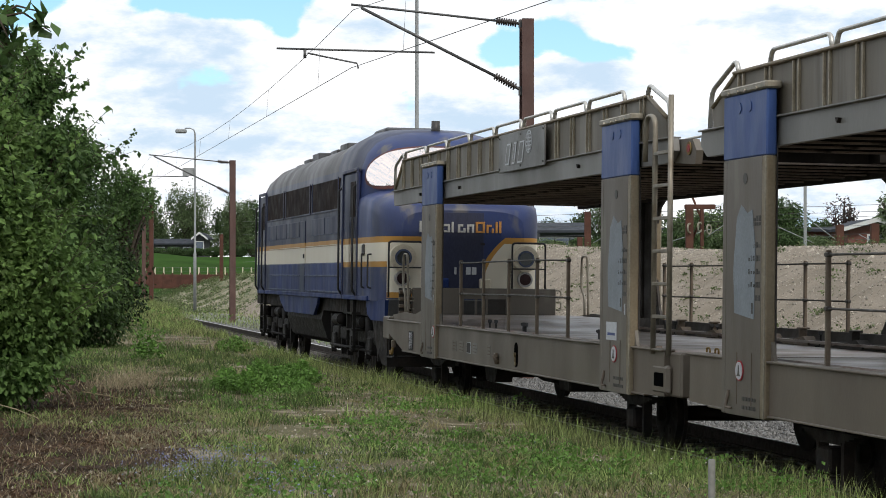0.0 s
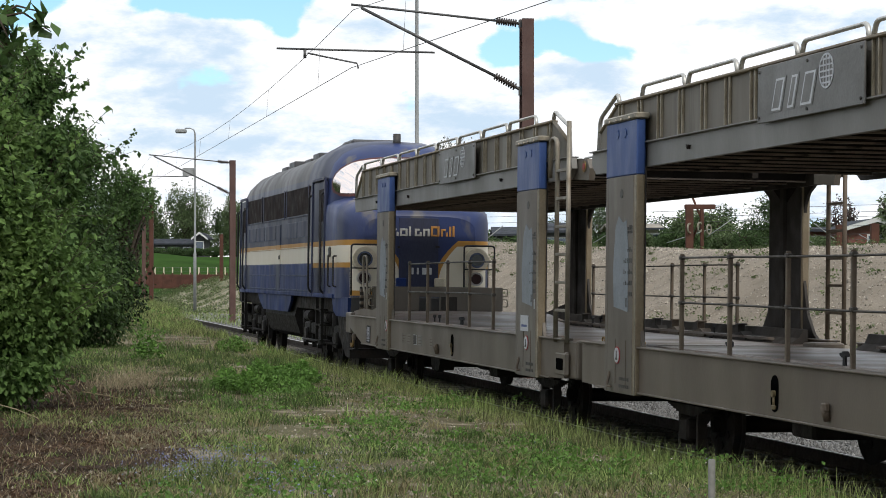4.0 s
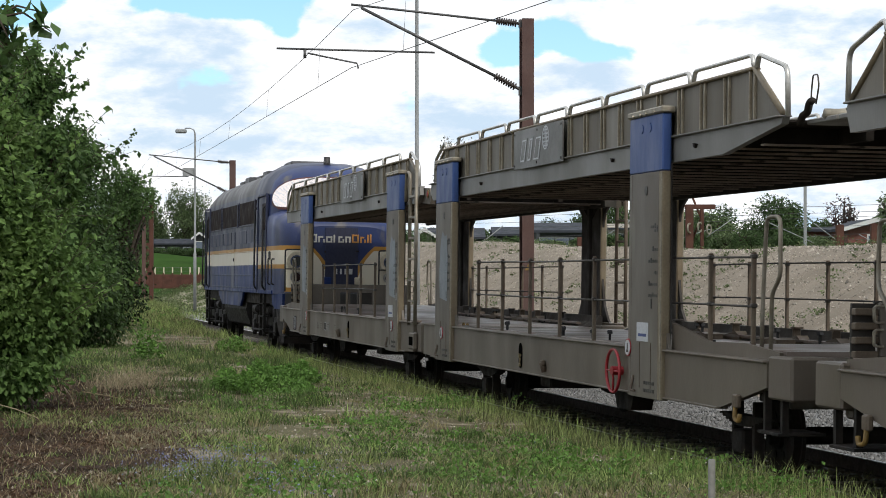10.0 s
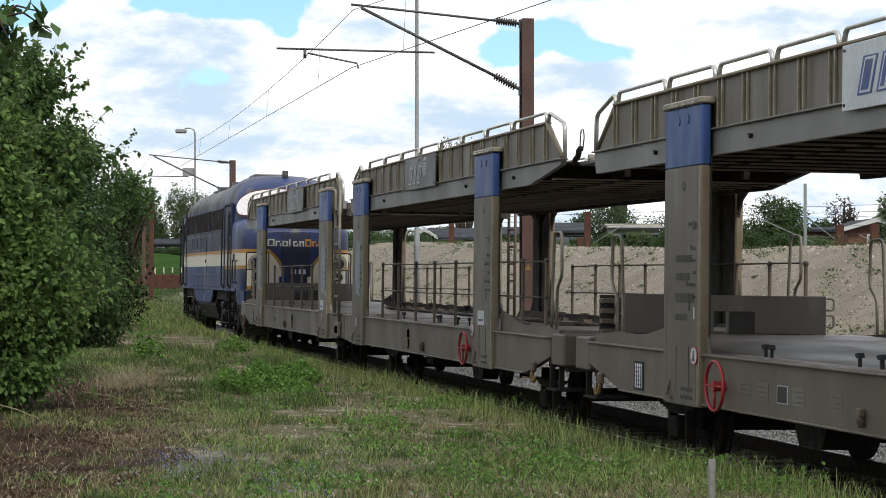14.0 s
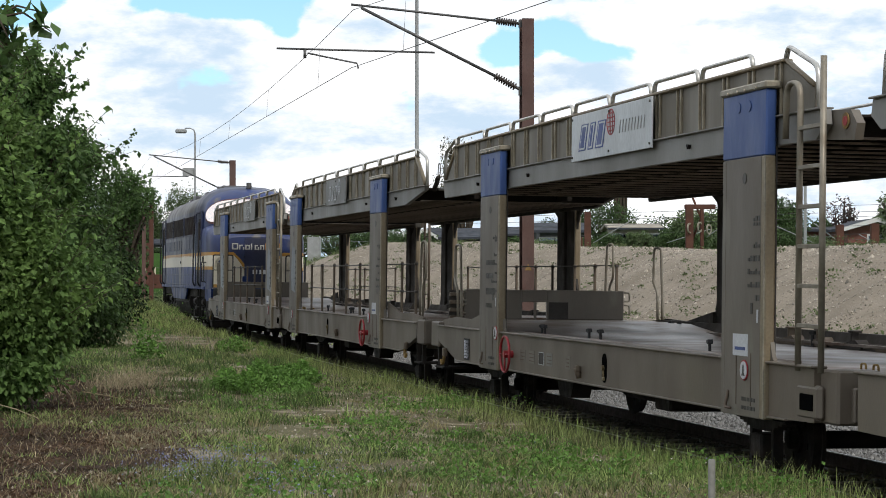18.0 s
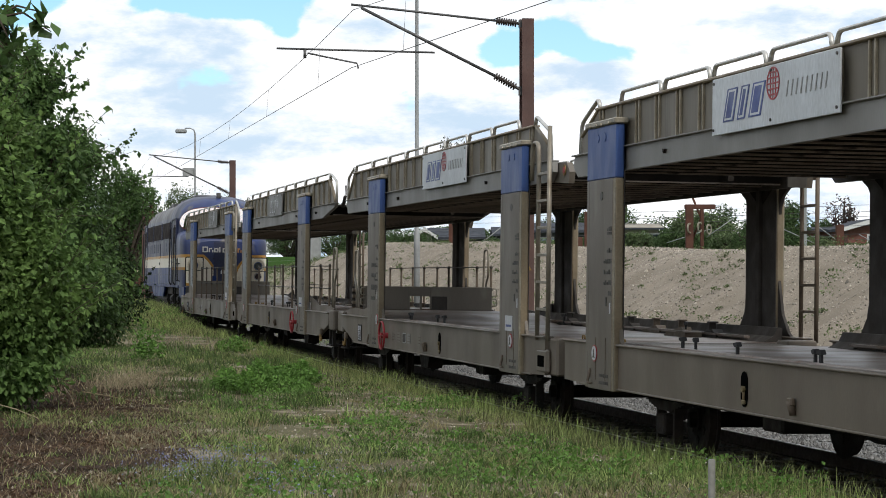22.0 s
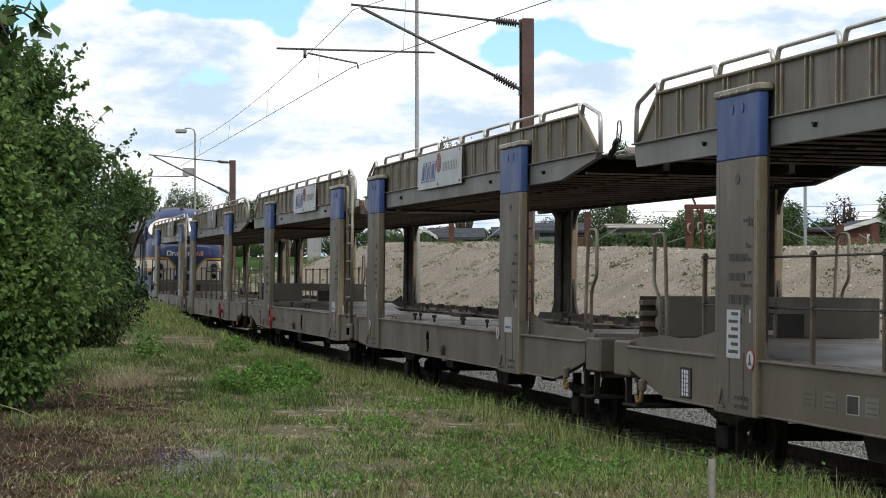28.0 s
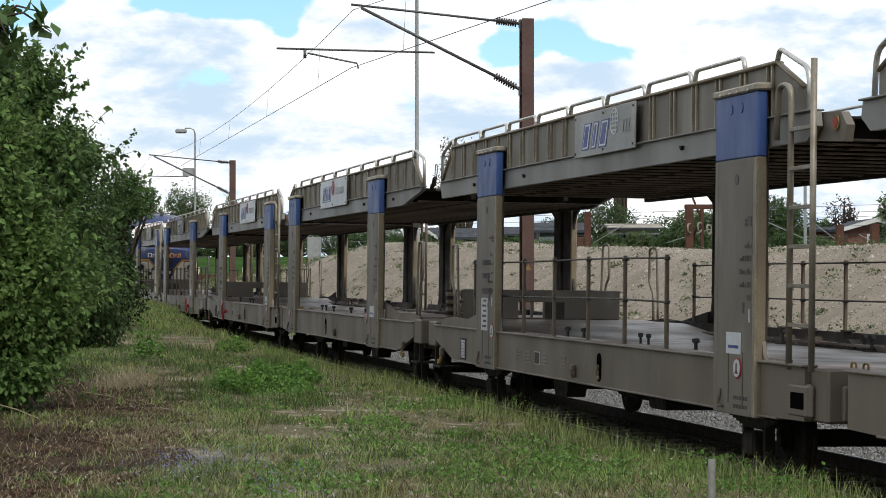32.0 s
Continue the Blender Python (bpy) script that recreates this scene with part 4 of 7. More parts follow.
    if out > 0:
        u0, u1, zb, zt = 8.26, 8.33, 1.17, 1.63
        bx = part("bridging_plate", Shape().box(*span(u0, u1), -1.02, -0.03, zb, zt, 0.01), WAGON, w, "grey steel bridging plate folded up")
        part("plate_half", Shape().box(*span(u0, u1), 0.29, 1.02, zb, zt, 0.01), WAGON, bx)
        part("plate_bridge", Shape().box(*span(u0 + 0.004, u1), -0.032, 0.292, 1.44, zt, 0.004), WAGON, bx)
        part("stay", Shape().box(*span(u0 + 0.02, u1 - 0.02), 0.10, 0.13, zb, 1.44), WAGON, bx)
        part("recess", Shape().box(*span(u0 - 0.006, u0 + 0.002), -0.30, -0.05, zb + 0.01, 1.44), INNER, bx, "dark recess in the plate")
        for k in range(4):
            part("slat", Shape().box(*span(u0, u1 + 0.05), 1.03, 1.20, 1.16 + 0.12 * k, 1.22 + 0.12 * k, 0.008), POST, bx)
        part("slat_backing", Shape().box(*span(u1, u1 + 0.03), 1.03, 1.20, 1.10, 1.62), INNER, bx)
        for y, d in ((-1.02, -1), (1.0, 1)):
            for z in (1.60, 1.40):
                part("hook", Shape().tube(bend([(U(u0 - 0.01), y, z), (U(u0 - 0.01), y + 0.07 * d, z), (U(u0 - 0.01), y + 0.07 * d, z - 0.14), (U(u0 - 0.01), y, z - 0.14)], 0.05), 0.012, 6), CAP, bx, "thin bent hook")
    return w, wheels


near = lambda us: (1, us)
far = lambda us: (-1, us)
KINDS = [
    dict(out=1, seed=1, label="weathered grey two-deck car-carrier wagon coupled to the locomotive", panel=(PANEL, "dark"), panel_x=(-1.585, 0.686), stickers=((0, -4.82, 1.13, 0.20, 0.37, 1),), round=((4.31, 0.97), (-4.74, 0.98)),
         posts=[near([-2.33, -0.93, 0.49, 1.89, 3.27]), far([-3.2, -1.9, -0.5, 0.9, 2.3, 3.5])], grabs=[(7.25, 2.2)], chocks=[-3.0, 0.5, 2.4], tick=1, bare=1),
    dict(out=-1, seed=2, label="weathered grey two-deck car-carrier wagon with red brake wheel and dark panel", panel=(PANEL, "dark"), panel_x=(-1.359, 0.92), stickers=((0, -4.86, 1.15, 0.20, 0.37, 1),), round=((-4.21, 1.07), (4.77, 0.97)), bare=2,
         posts=[near([-3.21, -1.85, -0.43, 0.95, 2.38, 6.22, 7.35]), far([-2.4, -1.03, 0.29, 1.58, 2.96, 4.1, 5.5, 6.7, 7.9])], grabs=[(7.43, 2.39)], chocks=[-2.2, 0.4, 1.9, 5.8], plates=(-1.5, 1.0), wheel_u=3.85),
    dict(out=1, seed=3, label="grey two-deck car-carrier wagon with pale panel and folded ramp", panel=(PALE, "pale"), panel_x=(-1.894, 1.05), stickers=((0, -4.87, 1.11, 0.20, 0.37, 1),), round=((4.31, 1.06), (-4.79, 0.98)), number=1, tick=1,
         posts=[near([]), far([])], grabs=[(7.25, 2.3)], chocks=[-2.6, 1.2, 3.3, 6.0], plates=(-3.2,), wheel_u=3.61),
    dict(out=-1, seed=4, label="grey two-deck car-carrier wagon with pale company panel and empty deck", panel=(PALE, "pale"), panel_x=(-1.617, 1.361), stickers=((0, -4.89, 1.09, 0.20, 0.37, 1),), round=((-4.20, 1.07), (4.88, 0.96)), tick=1,
         posts=[near([]), far([])], grabs=[(7.43, 2.39)], chocks=[-3.0, -1.6, 0.6, 2.0, 3.2], plates=(-1.0, 1.5)),
    dict(out=1, seed=5, label="grey two-deck car-carrier wagon with mid-grey panel and deck railing", panel=(PANEL_LIGHT, "mid"), panel_x=(-1.534, 0.726), stickers=((0, 4.57, 1.08, 0.45, 0.34, 6), (0, -4.90, 1.12, 0.20, 0.37, 1),), round=((4.30, 1.08), (-4.82, 0.99)), number=1,
         posts=[near([-2.32, -0.92, 0.46, 1.9, 3.33, 6.0]), far([-3.4, -2.2, -0.8, 0.5, 1.8, 3.0, 4.4, 5.8])], grabs=[(7.25, 2.3)], chocks=[-2.6, -0.8, 1.8], tick=1),
    dict(out=-1, seed=6, label="grey two-deck car-carrier wagon at the tail with deck railing", panel=(PANEL_LIGHT, "mid"), panel_x=(-1.3, 1.0), stickers=(), round=((-4.21, 1.00), (4.80, 0.95)),
         posts=[near([-3.2, -1.85, -0.43, 0.95, 2.4]), far([-3.2, -1.8, -0.4, 1.0, 2.4, 3.6])], grabs=[(7.43, 2.39)], chocks=[-2.2, 0.4]),
]
BOLT = Shape().disc((0, 0, 0), "y", 0.014, 0.012, 8).mesh("bolt", INK)
CLAMP = Shape().box(-0.032, 0.032, -0.024, 0.024, -0.022, 0.022, 0.010).mesh("rod_clamp", ROD)
HALVES = [wagon_half(k) for k in KINDS]
# place of each half's middle along the track
HALF_S = [9.242, -4.030, -21.623, -35.005, -52.618, -66.010]


# ------------------------------------------------------------ diesel locomotive
LOCO_S = HALF_S[0] + L1 / 2 + LO / 2


def livery():
    """Blue body paint with an orange-edged cream band that sweeps down round the nose."""
    mat = material("loco_livery", (0.024, 0.043, 0.140), 0.40, grain_by=0.12, gloss=0.15, second=(0.044, 0.050, 0.084), scale=0.9, streak=0.4, dirt=(0.105, 0.102, 0.108), dirt_at=0.57, bump=0.03)
    nt = mat.node_tree
    nd, lk = nt.nodes, nt.links
    bsdf = nd["Principled BSDF"]
    base = bsdf.inputs["Base Color"].links[0].from_socket
    co = nd.new("ShaderNodeTexCoord")
    sep = nd.new("ShaderNodeSeparateXYZ")
    lk.new(co.outputs["Object"], sep.inputs[0])

    def m(op, a, b=0.0):
        n = nd.new("ShaderNodeMath")
        n.operation = op
        for k, v in enumerate((a, b)):
            if isinstance(v, (int, float)):
                n.inputs[k].default_value = v
            else:
                lk.new(v, n.inputs[k])
        return n.outputs[0]
    X, Y, Z = sep.outputs[0], m('DIVIDE', sep.outputs[1], 0.91), m('DIVIDE', sep.outputs[2], 0.90)
    ay = m('ABSOLUTE', Y)
    u = m('MAXIMUM', m('DIVIDE', m('SUBTRACT', Z, 1.70), 0.85), 0.0)
    edge = m('ADD', m('MULTIPLY', m('MULTIPLY', u, u), 0.50), 0.27)
    nose = m('LESS_THAN', X, 0.66)
    lo = m('SUBTRACT', 2.09, m('MULTIPLY', nose, 0.55))
    orange = m('MULTIPLY', m('MULTIPLY', m('GREATER_THAN', ay, edge), m('LESS_THAN', Z, 2.54)), m('GREATER_THAN', Z, m('SUBTRACT', lo, m('MULTIPLY', m('LESS_THAN', X, 4.6), 0.10))))
    cream = m('MULTIPLY', m('MULTIPLY', m('GREATER_THAN', ay, m('ADD', edge, 0.10)), m('LESS_THAN', Z, 2.43)), m('GREATER_THAN', Z, lo))
    roof = m('MULTIPLY', m('GREATER_THAN', Z, 3.90), m('GREATER_THAN', X, 4.9))

    def mix(f, a, b):
        n = nd.new("ShaderNodeMix")
        n.data_type = 'RGBA'
        lk.new(f, n.inputs[0])
        lk.new(a, n.inputs[6])
        n.inputs[7].default_value = b
        return n.outputs[2]
    mottle = nd.new("ShaderNodeTexNoise")
    mottle.inputs["Scale"].default_value, mottle.inputs["Detail"].default_value = 0.55, 6.0
    # The flank behind the cab is mixed towards dark blue by this noise.
    flank = m('MULTIPLY', m('GREATER_THAN', X, 2.7), m('MINIMUM', m('MULTIPLY', mottle.outputs[0], 1.35), 0.92))
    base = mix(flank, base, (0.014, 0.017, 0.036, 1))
    c = mix(orange, base, (0.40, 0.21, 0.05, 1))
    c = mix(cream, c, (0.64, 0.59, 0.48, 1))
    c = mix(roof, c, (0.050, 0.053, 0.062, 1))
    soot = m('MULTIPLY', roof, m('MULTIPLY', m('GREATER_THAN', mottle.outputs[0], 0.52), 0.75))
    c = mix(soot, c, (0.038, 0.030, 0.024, 1))
    lk.new(c, bsdf.inputs["Base Color"])
    return mat


LIVERY = livery()
GRILLE = material("black_grille", (0.016, 0.012, 0.012), 0.75, gloss=0.06, second=(0.030, 0.021, 0.018), scale=2, bump=0.15)
ROOFG = material("sooty_roof_grey", (0.075, 0.076, 0.082), 0.55, second=(0.032, 0.030, 0.029), scale=2, bump=0.1)
SKIRT = material("loco_blue_lower", (0.014, 0.036, 0.150), 0.42, gloss=0.10, second=(0.022, 0.032, 0.082), scale=1.4, streak=0.5, bump=0.05)
BOGIE = material("oily_bogie_brown", (0.018, 0.015, 0.013), 0.65, gloss=0.2, second=(0.015, 0.014, 0.013), scale=5, bump=0.3)
# Pale blue for the highlights painted on ribs and panel edges.
EDGE = material("pale_blue_highlight", (0.085, 0.105, 0.165), 0.5, gloss=0.1, second=(0.05, 0.06, 0.10), scale=4)
CREAM = material("cream_paint", (0.60, 0.53, 0.40), 0.4, scale=4, spread=0.2)
ORANGE = material("orange_paint", (0.40, 0.19, 0.05), 0.4, scale=4, spread=0.2)
VALANCE = material("valance_grey", (0.045, 0.045, 0.044), 0.5, second=(0.065, 0.062, 0.058), scale=3)
LETTER = material("dull_white_lettering", (0.36, 0.36, 0.35), 0.6, scale=5, spread=0.2)
NOSE_DOOR = material("grimy_dark_blue", (0.036, 0.042, 0.082), 0.45, gloss=0.10, second=(0.040, 0.043, 0.062), scale=1.2, streak=0.4, bump=0.04)
CHROME = material("lamp_ring", (0.36, 0.35, 0.34), 0.35, 0.7, scale=10)


def mirror_glass(name, tint, rough):
    mat = bpy.data.materials.new(name)
    mat.use_nodes = True
    b = mat.node_tree.nodes["Principled BSDF"]
    n = mat.node_tree.nodes.new("ShaderNodeTexNoise")
    n.inputs["Scale"].default_value = 1.5
    bp = mat.node_tree.nodes.new("ShaderNodeBump")
    bp.inputs["Strength"].default_value, bp.inputs["Distance"].default_value = 0.01, 0.01
    mat.node_tree.links.new(n.outputs[0], bp.inputs["Height"])
    mat.node_tree.links.new(bp.outputs[0], b.inputs["Normal"])
    b.inputs["Base Color"].default_value = (*tint, 1)
    b.inputs["Roughness"].default_value, b.inputs["Metallic"].default_value = rough, 1.0
    return mat


SEAL = material("screen_seal_red", (0.10, 0.03, 0.025), 0.6)
SCREEN = mirror_glass("coated_windscreen", (1.0, 0.88, 0.82), 0.10)
LENS = mirror_glass("lamp_lens", (0.060, 0.065, 0.065), 0.25)
TAIL = mirror_glass("marker_lens", (0.030, 0.020, 0.020), 0.25)


def section(w, z0, zsh, zt, p=0.72, n=12):
    """Half-round body section from the near foot over the roof to the far foot."""
    zs = [z0 + (zsh - z0) * k / 6 for k in range(7)]
    pts = [(w, z) for z in zs]
    for k in range(1, n):
        a = math.pi * k / n
        c, s = math.cos(a), math.sin(a)
        pts.append((w * math.copysign(abs(c) ** p, c), zsh + (zt - zsh) * s ** p))
    return pts + [(-w, z) for z in zs[::-1]]


def loft(sh, secs, cap=True, smooth_it=True):
    v, f = [], []
    n = len(secs[0][1])
    for x, pts in secs:
        v += [(x, y, z) for y, z in pts]
    for i in range(len(secs) - 1):
        for j in range(n - 1):
            a = i * n + j
            f.append((a, a + 1, a + n + 1, a + n))
    sh.add(v, f, 0, smooth_it)
    if cap:
        sh.add(v[:n], [tuple(range(n))])
        sh.add(v[-n:], [tuple(range(n))])
    return sh


RIVET = Shape().disc((0, 0, 0), "y", 0.012, 0.014, 6).mesh("rivet", EDGE)


def locomotive():
    w = thing("diesel_locomotive", Matrix(), "blue diesel locomotive with cream band and rounded nose", "locomotive")
    lower = [(0.50, 1.10, 2.62, 3.02), (0.53, 1.20, 2.68, 3.10), (0.60, 1.31, 2.74, 3.16), (0.75, 1.41, 2.82, 3.23), (1.0, 1.475, 2.90, 3.30), (1.4, 1.50, 3.0, 3.38), (2.0, 1.512, 3.1, 3.46), (3.4, 1.512, 3.1, 3.46), (15.2, 1.512, 3.1, 3.46), (16.6, 1.49, 3.0, 3.38), (17.4, 1.40, 2.82, 3.2), (18.0, 1.10, 2.62, 3.0)]
    nose = part("nose", loft(Shape(), [(x, section(ww, 1.38, zs, zt, 0.55)) for x, ww, zs, zt in lower]), LIVERY, w, "rounded blue nose with cream band")
    upper = [(1.50, 0.30, 2.6, 2.9, 3.20), (1.58, 0.66, 2.6, 2.95, 3.62), (1.70, 0.90, 2.6, 3.0, 3.92), (1.88, 1.16, 2.6, 3.15, 4.16), (2.10, 1.31, 2.6, 3.25, 4.34), (2.40, 1.42, 2.6, 3.35, 4.49), (2.80, 1.485, 2.6, 3.42, 4.60), (3.3, 1.51, 1.4, 3.48, 4.67),
             (4.0, 1.515, 1.4, 3.5, 4.72), (5.0, 1.515, 1.4, 3.55, 4.66), (6.0, 1.515, 1.4, 3.6, 4.58), (14.2, 1.515, 1.4, 3.6, 4.54), (15.4, 1.51, 1.4, 3.48, 4.44), (16.1, 1.46, 2.6, 3.42, 4.18), (16.5, 1.30, 2.6, 3.3, 3.9), (16.8, 1.0, 2.6, 3.1, 3.5)]
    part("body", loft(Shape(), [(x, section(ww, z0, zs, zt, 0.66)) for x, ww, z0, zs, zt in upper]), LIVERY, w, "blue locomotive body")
    # windscreen wraps round the cab front, in two panes
    fine = []
    xs = [u[0] for u in upper]
    for k in range(181):
        x = 1.50 + k * 1.30 / 180
        fine.append((x, [float(np.interp(x, xs, [u[c] for u in upper])) for c in range(1, 5)]))
    rows = [(x, section(ww, z0, zs, zt, 0.66, 220)) for x, (ww, z0, zs, zt) in fine]
    for name, mat, off, x1, z0, z1, gap in (("screen_seal", SEAL, 0.008, 1.00, 3.98, 0.49, -1), ("windscreen", SCREEN, 0.016, 0.93, 3.98, 0.43, 0.03)):
        for side in ((0,) if gap < 0 else (1, -1)):
            v, f = [], []
            n = len(rows[0][1])
            for x, pts in rows:
                for y, z in pts:
                    v.append((x - off, y * (1 + off * 0.7), z + off * 0.5))
            for i in range(len(rows) - 1):
                for j in range(n - 1):
                    ids = (i * n + j, i * n + j + 1, (i + 1) * n + j + 1, (i + 1) * n + j)
                    cx, cy, cz = [sum(v[q][c] for q in ids) / 4 for c in range(3)]
                    q = (cx - 1.45) / x1
                    hh = z1 * math.sqrt(max(0.0, 1 - q * q))
                    if abs(cz - z0 + 0.26 * (cx - 1.5)) < hh and (gap < 0 or cy * side > gap):
                        f.append(ids)
            part(name, Shape().add(v, f, 0, True), mat, w, "bright curved windscreen pane" if gap > 0 else "dark red rubber screen seal")
    # nose fittings
    for side in (1, -1):
        y = 1.11 * side
        hl = part("headlight", Shape().disc((0.50, y, 2.16), "x", 0.235, 0.22, 28), CREAM, w, "round headlight in a cream housing")
        part("lamp_ring", Shape().disc((0.385, y, 2.16), "x", 0.150, 0.03, 28, hole=0.118), EDGE, hl)
        part("lens", Shape().disc((0.388, y, 2.16), "x", 0.120, 0.02, 28), LENS, hl, "dark lamp lens")
        tl = part("marker_light", Shape().disc((0.50, y, 1.79), "x", 0.135, 0.16, 24, hole=0.105), CHROME, w, "round marker light")
        part("lens", Shape().disc((0.47, y, 1.79), "x", 0.102, 0.10, 24), TAIL, tl, "dark red marker lens")
        rail = Shape()
        for y2 in (y + 0.30, y - 0.30):
            rail.tube([(0.20, y2, 1.45), (0.20, y2, 2.42)], 0.018, 6)
        rail.tube(bend([(0.20, y + 0.30, 2.30), (0.20, y + 0.30, 2.44), (0.20, y - 0.30, 2.44), (0.20, y - 0.30, 2.30)], 0.06), 0.018, 6)
        rail.tube([(0.20, y - 0.30, 1.98), (0.20, y + 0.30, 1.98)], 0.015, 6)
        part("handrail", rail, BLACK, w, "black tube handrail")
        part("hose_box", Shape().box(0.40, 0.52, 0.38 * side - 0.10, 0.38 * side + 0.10, 1.62, 1.80, 0.02), CREAM if side < 0 else SKIRT, w)
    door = part("nose_door", Shape().box(0.485, 0.502, -0.36, 0.42, 1.62, 2.98, 0.004), NOSE_DOOR, w, "grimy blue nose door")
    part("hinge", Shape().box(0.475, 0.49, 0.40, 0.45, 2.38, 2.42).box(0.475, 0.49, -0.38, -0.30, 2.40, 2.44), BLACK, door)
    # word on the nose as thin upright strokes, pale then orange
    yy = 0.81
    for k, (wd, h) in enumerate(((0.19, 0.20), (0.16, 0.15), (0.15, 0.15), (0.09, 0.19), (0.14, 0.15), (0.13, 0.15), (0.17, 0.20), (0.14, 0.15), (0.04, 0.20), (0.04, 0.21))):
        tone = LETTER if k < 6 else ORANGE
        tick = part("logo_stroke", Shape().box(0.472, 0.4835, yy - 0.042, yy, 2.62, 2.62 + h, 0.004), tone, nose, "pale lettering stroke" if k < 6 else "orange lettering stroke")
        if wd > 0.1:
            part("logo_stroke", Shape().box(0.472, 0.4835, yy - wd, yy - wd + 0.042, 2.62, 2.62 + h * (0.55 if k % 3 == 1 else 1.0), 0.004), tone, nose)
            part("logo_bar", Shape().box(0.473, 0.4835, yy - wd + 0.042, yy - 0.042, 2.62 + h - 0.04, 2.62 + h, 0.004), tone, nose)
            if k % 2 == 0:
                part("logo_bar", Shape().box(0.473, 0.4835, yy - wd + 0.042, yy - 0.042, 2.62, 2.655, 0.004), tone, nose)
        yy -= wd + 0.026
    for k, wd in enumerate((0.04, 0.04, 0.085, 0.085)):
        part("number_bar", Shape().box(0.472, 0.4835, 0.17 - k * 0.105 - wd, 0.17 - k * 0.105, 1.87, 2.0, 0.004), WHITE, nose, "white number bar")
    part("buffer_beam", Shape().box(0.30, 0.50, -1.40, 1.40, 1.02, 1.42, 0.02), VALANCE, w, "dark grey buffer beam")
    part("apron", Shape().prism([(0.30, 1.4), (2.1, 1.4), (1.95, 1.12), (1.6, 1.02), (0.32, 1.02)], "y", -1.45, 1.45), SKIRT, w, "blue lower apron")
    part("snow_plough", Shape().prism([(0.36, 1.02), (1.7, 1.02), (1.35, 0.55), (0.75, 0.25), (0.30, 0.22)], "y", -1.40, 1.40), DARK, w, "black snow plough")
    for side in (0.95, -0.95):
        part("buffer", Shape().tube([(0.3, side, 1.02), (0.05, side, 1.02)], 0.10, 14).disc((0.02, side, 1.02), "x", 0.20, 0.04, 24), DARK, w)
    # sides: grilles, doors, ribs, steps
    for side in (1, -1):
        Y = lambda d: 1.516 * side + d * side
        yb = lambda d0, d1: sorted((Y(d0), Y(d1)))
        for xa, xb in ((4.62, 7.92), (8.10, 11.72), (11.90, 14.70)):
            band = part("side_grille", Shape().box(xa, xb, *yb(-0.10, 0.012), 3.15, 3.76, 0.01), GRILLE, w, "dark brown side grille")
            for q in (0.02, 0.98):
                x = xa + (xb - xa) * q
                part("grille_frame", Shape().box(x - 0.03, x + 0.03, *yb(0.008, 0.026), 3.12, 3.79, 0.006), NOSE_DOOR, band)
            part("grille_frame", Shape().box(xa, xb, *yb(0.008, 0.022), 3.12, 3.16, 0.006), NOSE_DOOR, band)
        gut = Shape().tube([(5.6, Y(-0.20), 4.115), (15.1, Y(-0.20), 4.115)], 0.035, 8)
        for x in np.arange(6.0, 15.0, 1.5):
            gut.box(x, x + 0.04, *yb(-0.30, -0.16), 4.08, 4.12)
        part("rain_gutter", gut, EDGE, w, "pale grey roof gutter tube")
        # upper vent doors with pale edge highlights painted on, lower panels with pressed ribs
        for xa, xb in ((4.75, 6.1), (6.35, 7.9), (9.6, 11.2), (11.5, 12.9), (13.1, 14.5)):
            pl = part("vent_panel", Shape().box(xa, xb, *yb(-0.02, 0.010), 2.68, 3.02, 0.008), NOSE_DOOR, w)
            part("panel_edge", Shape().box(xa, xb, *yb(0.010, 0.020), 2.67, 2.685), EDGE, pl)
        for xa, xb in ((4.35, 8.80), (9.45, 14.2)):
            pl = part("lower_panel", Shape().box(xa, xb, *yb(-0.02, 0.008), 1.46, 2.08, 0.006), SKIRT, w, "blue lower body panel")
            for z in (1.825, 1.50):
                part("body_rib", Shape().box(xa, xb, *yb(0.004, 0.024), z - 0.014, z + 0.014, 0.004), EDGE, pl, "rib with a painted pale highlight")
            part("cream_panel_edge", Shape().box(xa, xb, *yb(0.004, 0.018), 2.438, 2.454, 0.003), CREAM, pl)
            for x in np.arange(xa + 0.1, xb, 0.35):
                part("rivet", RIVET, EDGE, pl, m=pose(x, Y(0.010), 1.50))
        sd = part("service_door", Shape().box(8.78, 9.47, *yb(-0.02, 0.016), 1.46, 3.02, 0.01), LIVERY, w, "blue service door")
        part("door_catch", Shape().box(8.84, 8.92, *yb(0.016, 0.04), 2.2, 2.3, 0.01), BLACK, sd)
        for x, wd in ((3.45, 0.75), (15.6, 0.55)):
            d = part("cab_door", Shape().box(x - wd, x + wd, *yb(-0.06, -0.004), 1.38, 3.78, 0.01), LIVERY, w, "blue cab door")
            part("door_window", Shape().box(x - wd * 0.72, x - wd * 0.05, *yb(-0.006, 0.006), 2.95, 3.62, 0.004), GRILLE, d)
            part("door_jamb", Shape().box(x + wd - 0.04, x + wd + 0.06, *yb(-0.02, 0.024), 1.38, 3.86, 0.01).box(x - wd - 0.06, x - wd + 0.04, *yb(-0.02, 0.018), 1.38, 3.86, 0.01).box(x - wd, x + wd, *yb(-0.02, 0.024), 3.80, 3.87, 0.01), NOSE_DOOR, d)
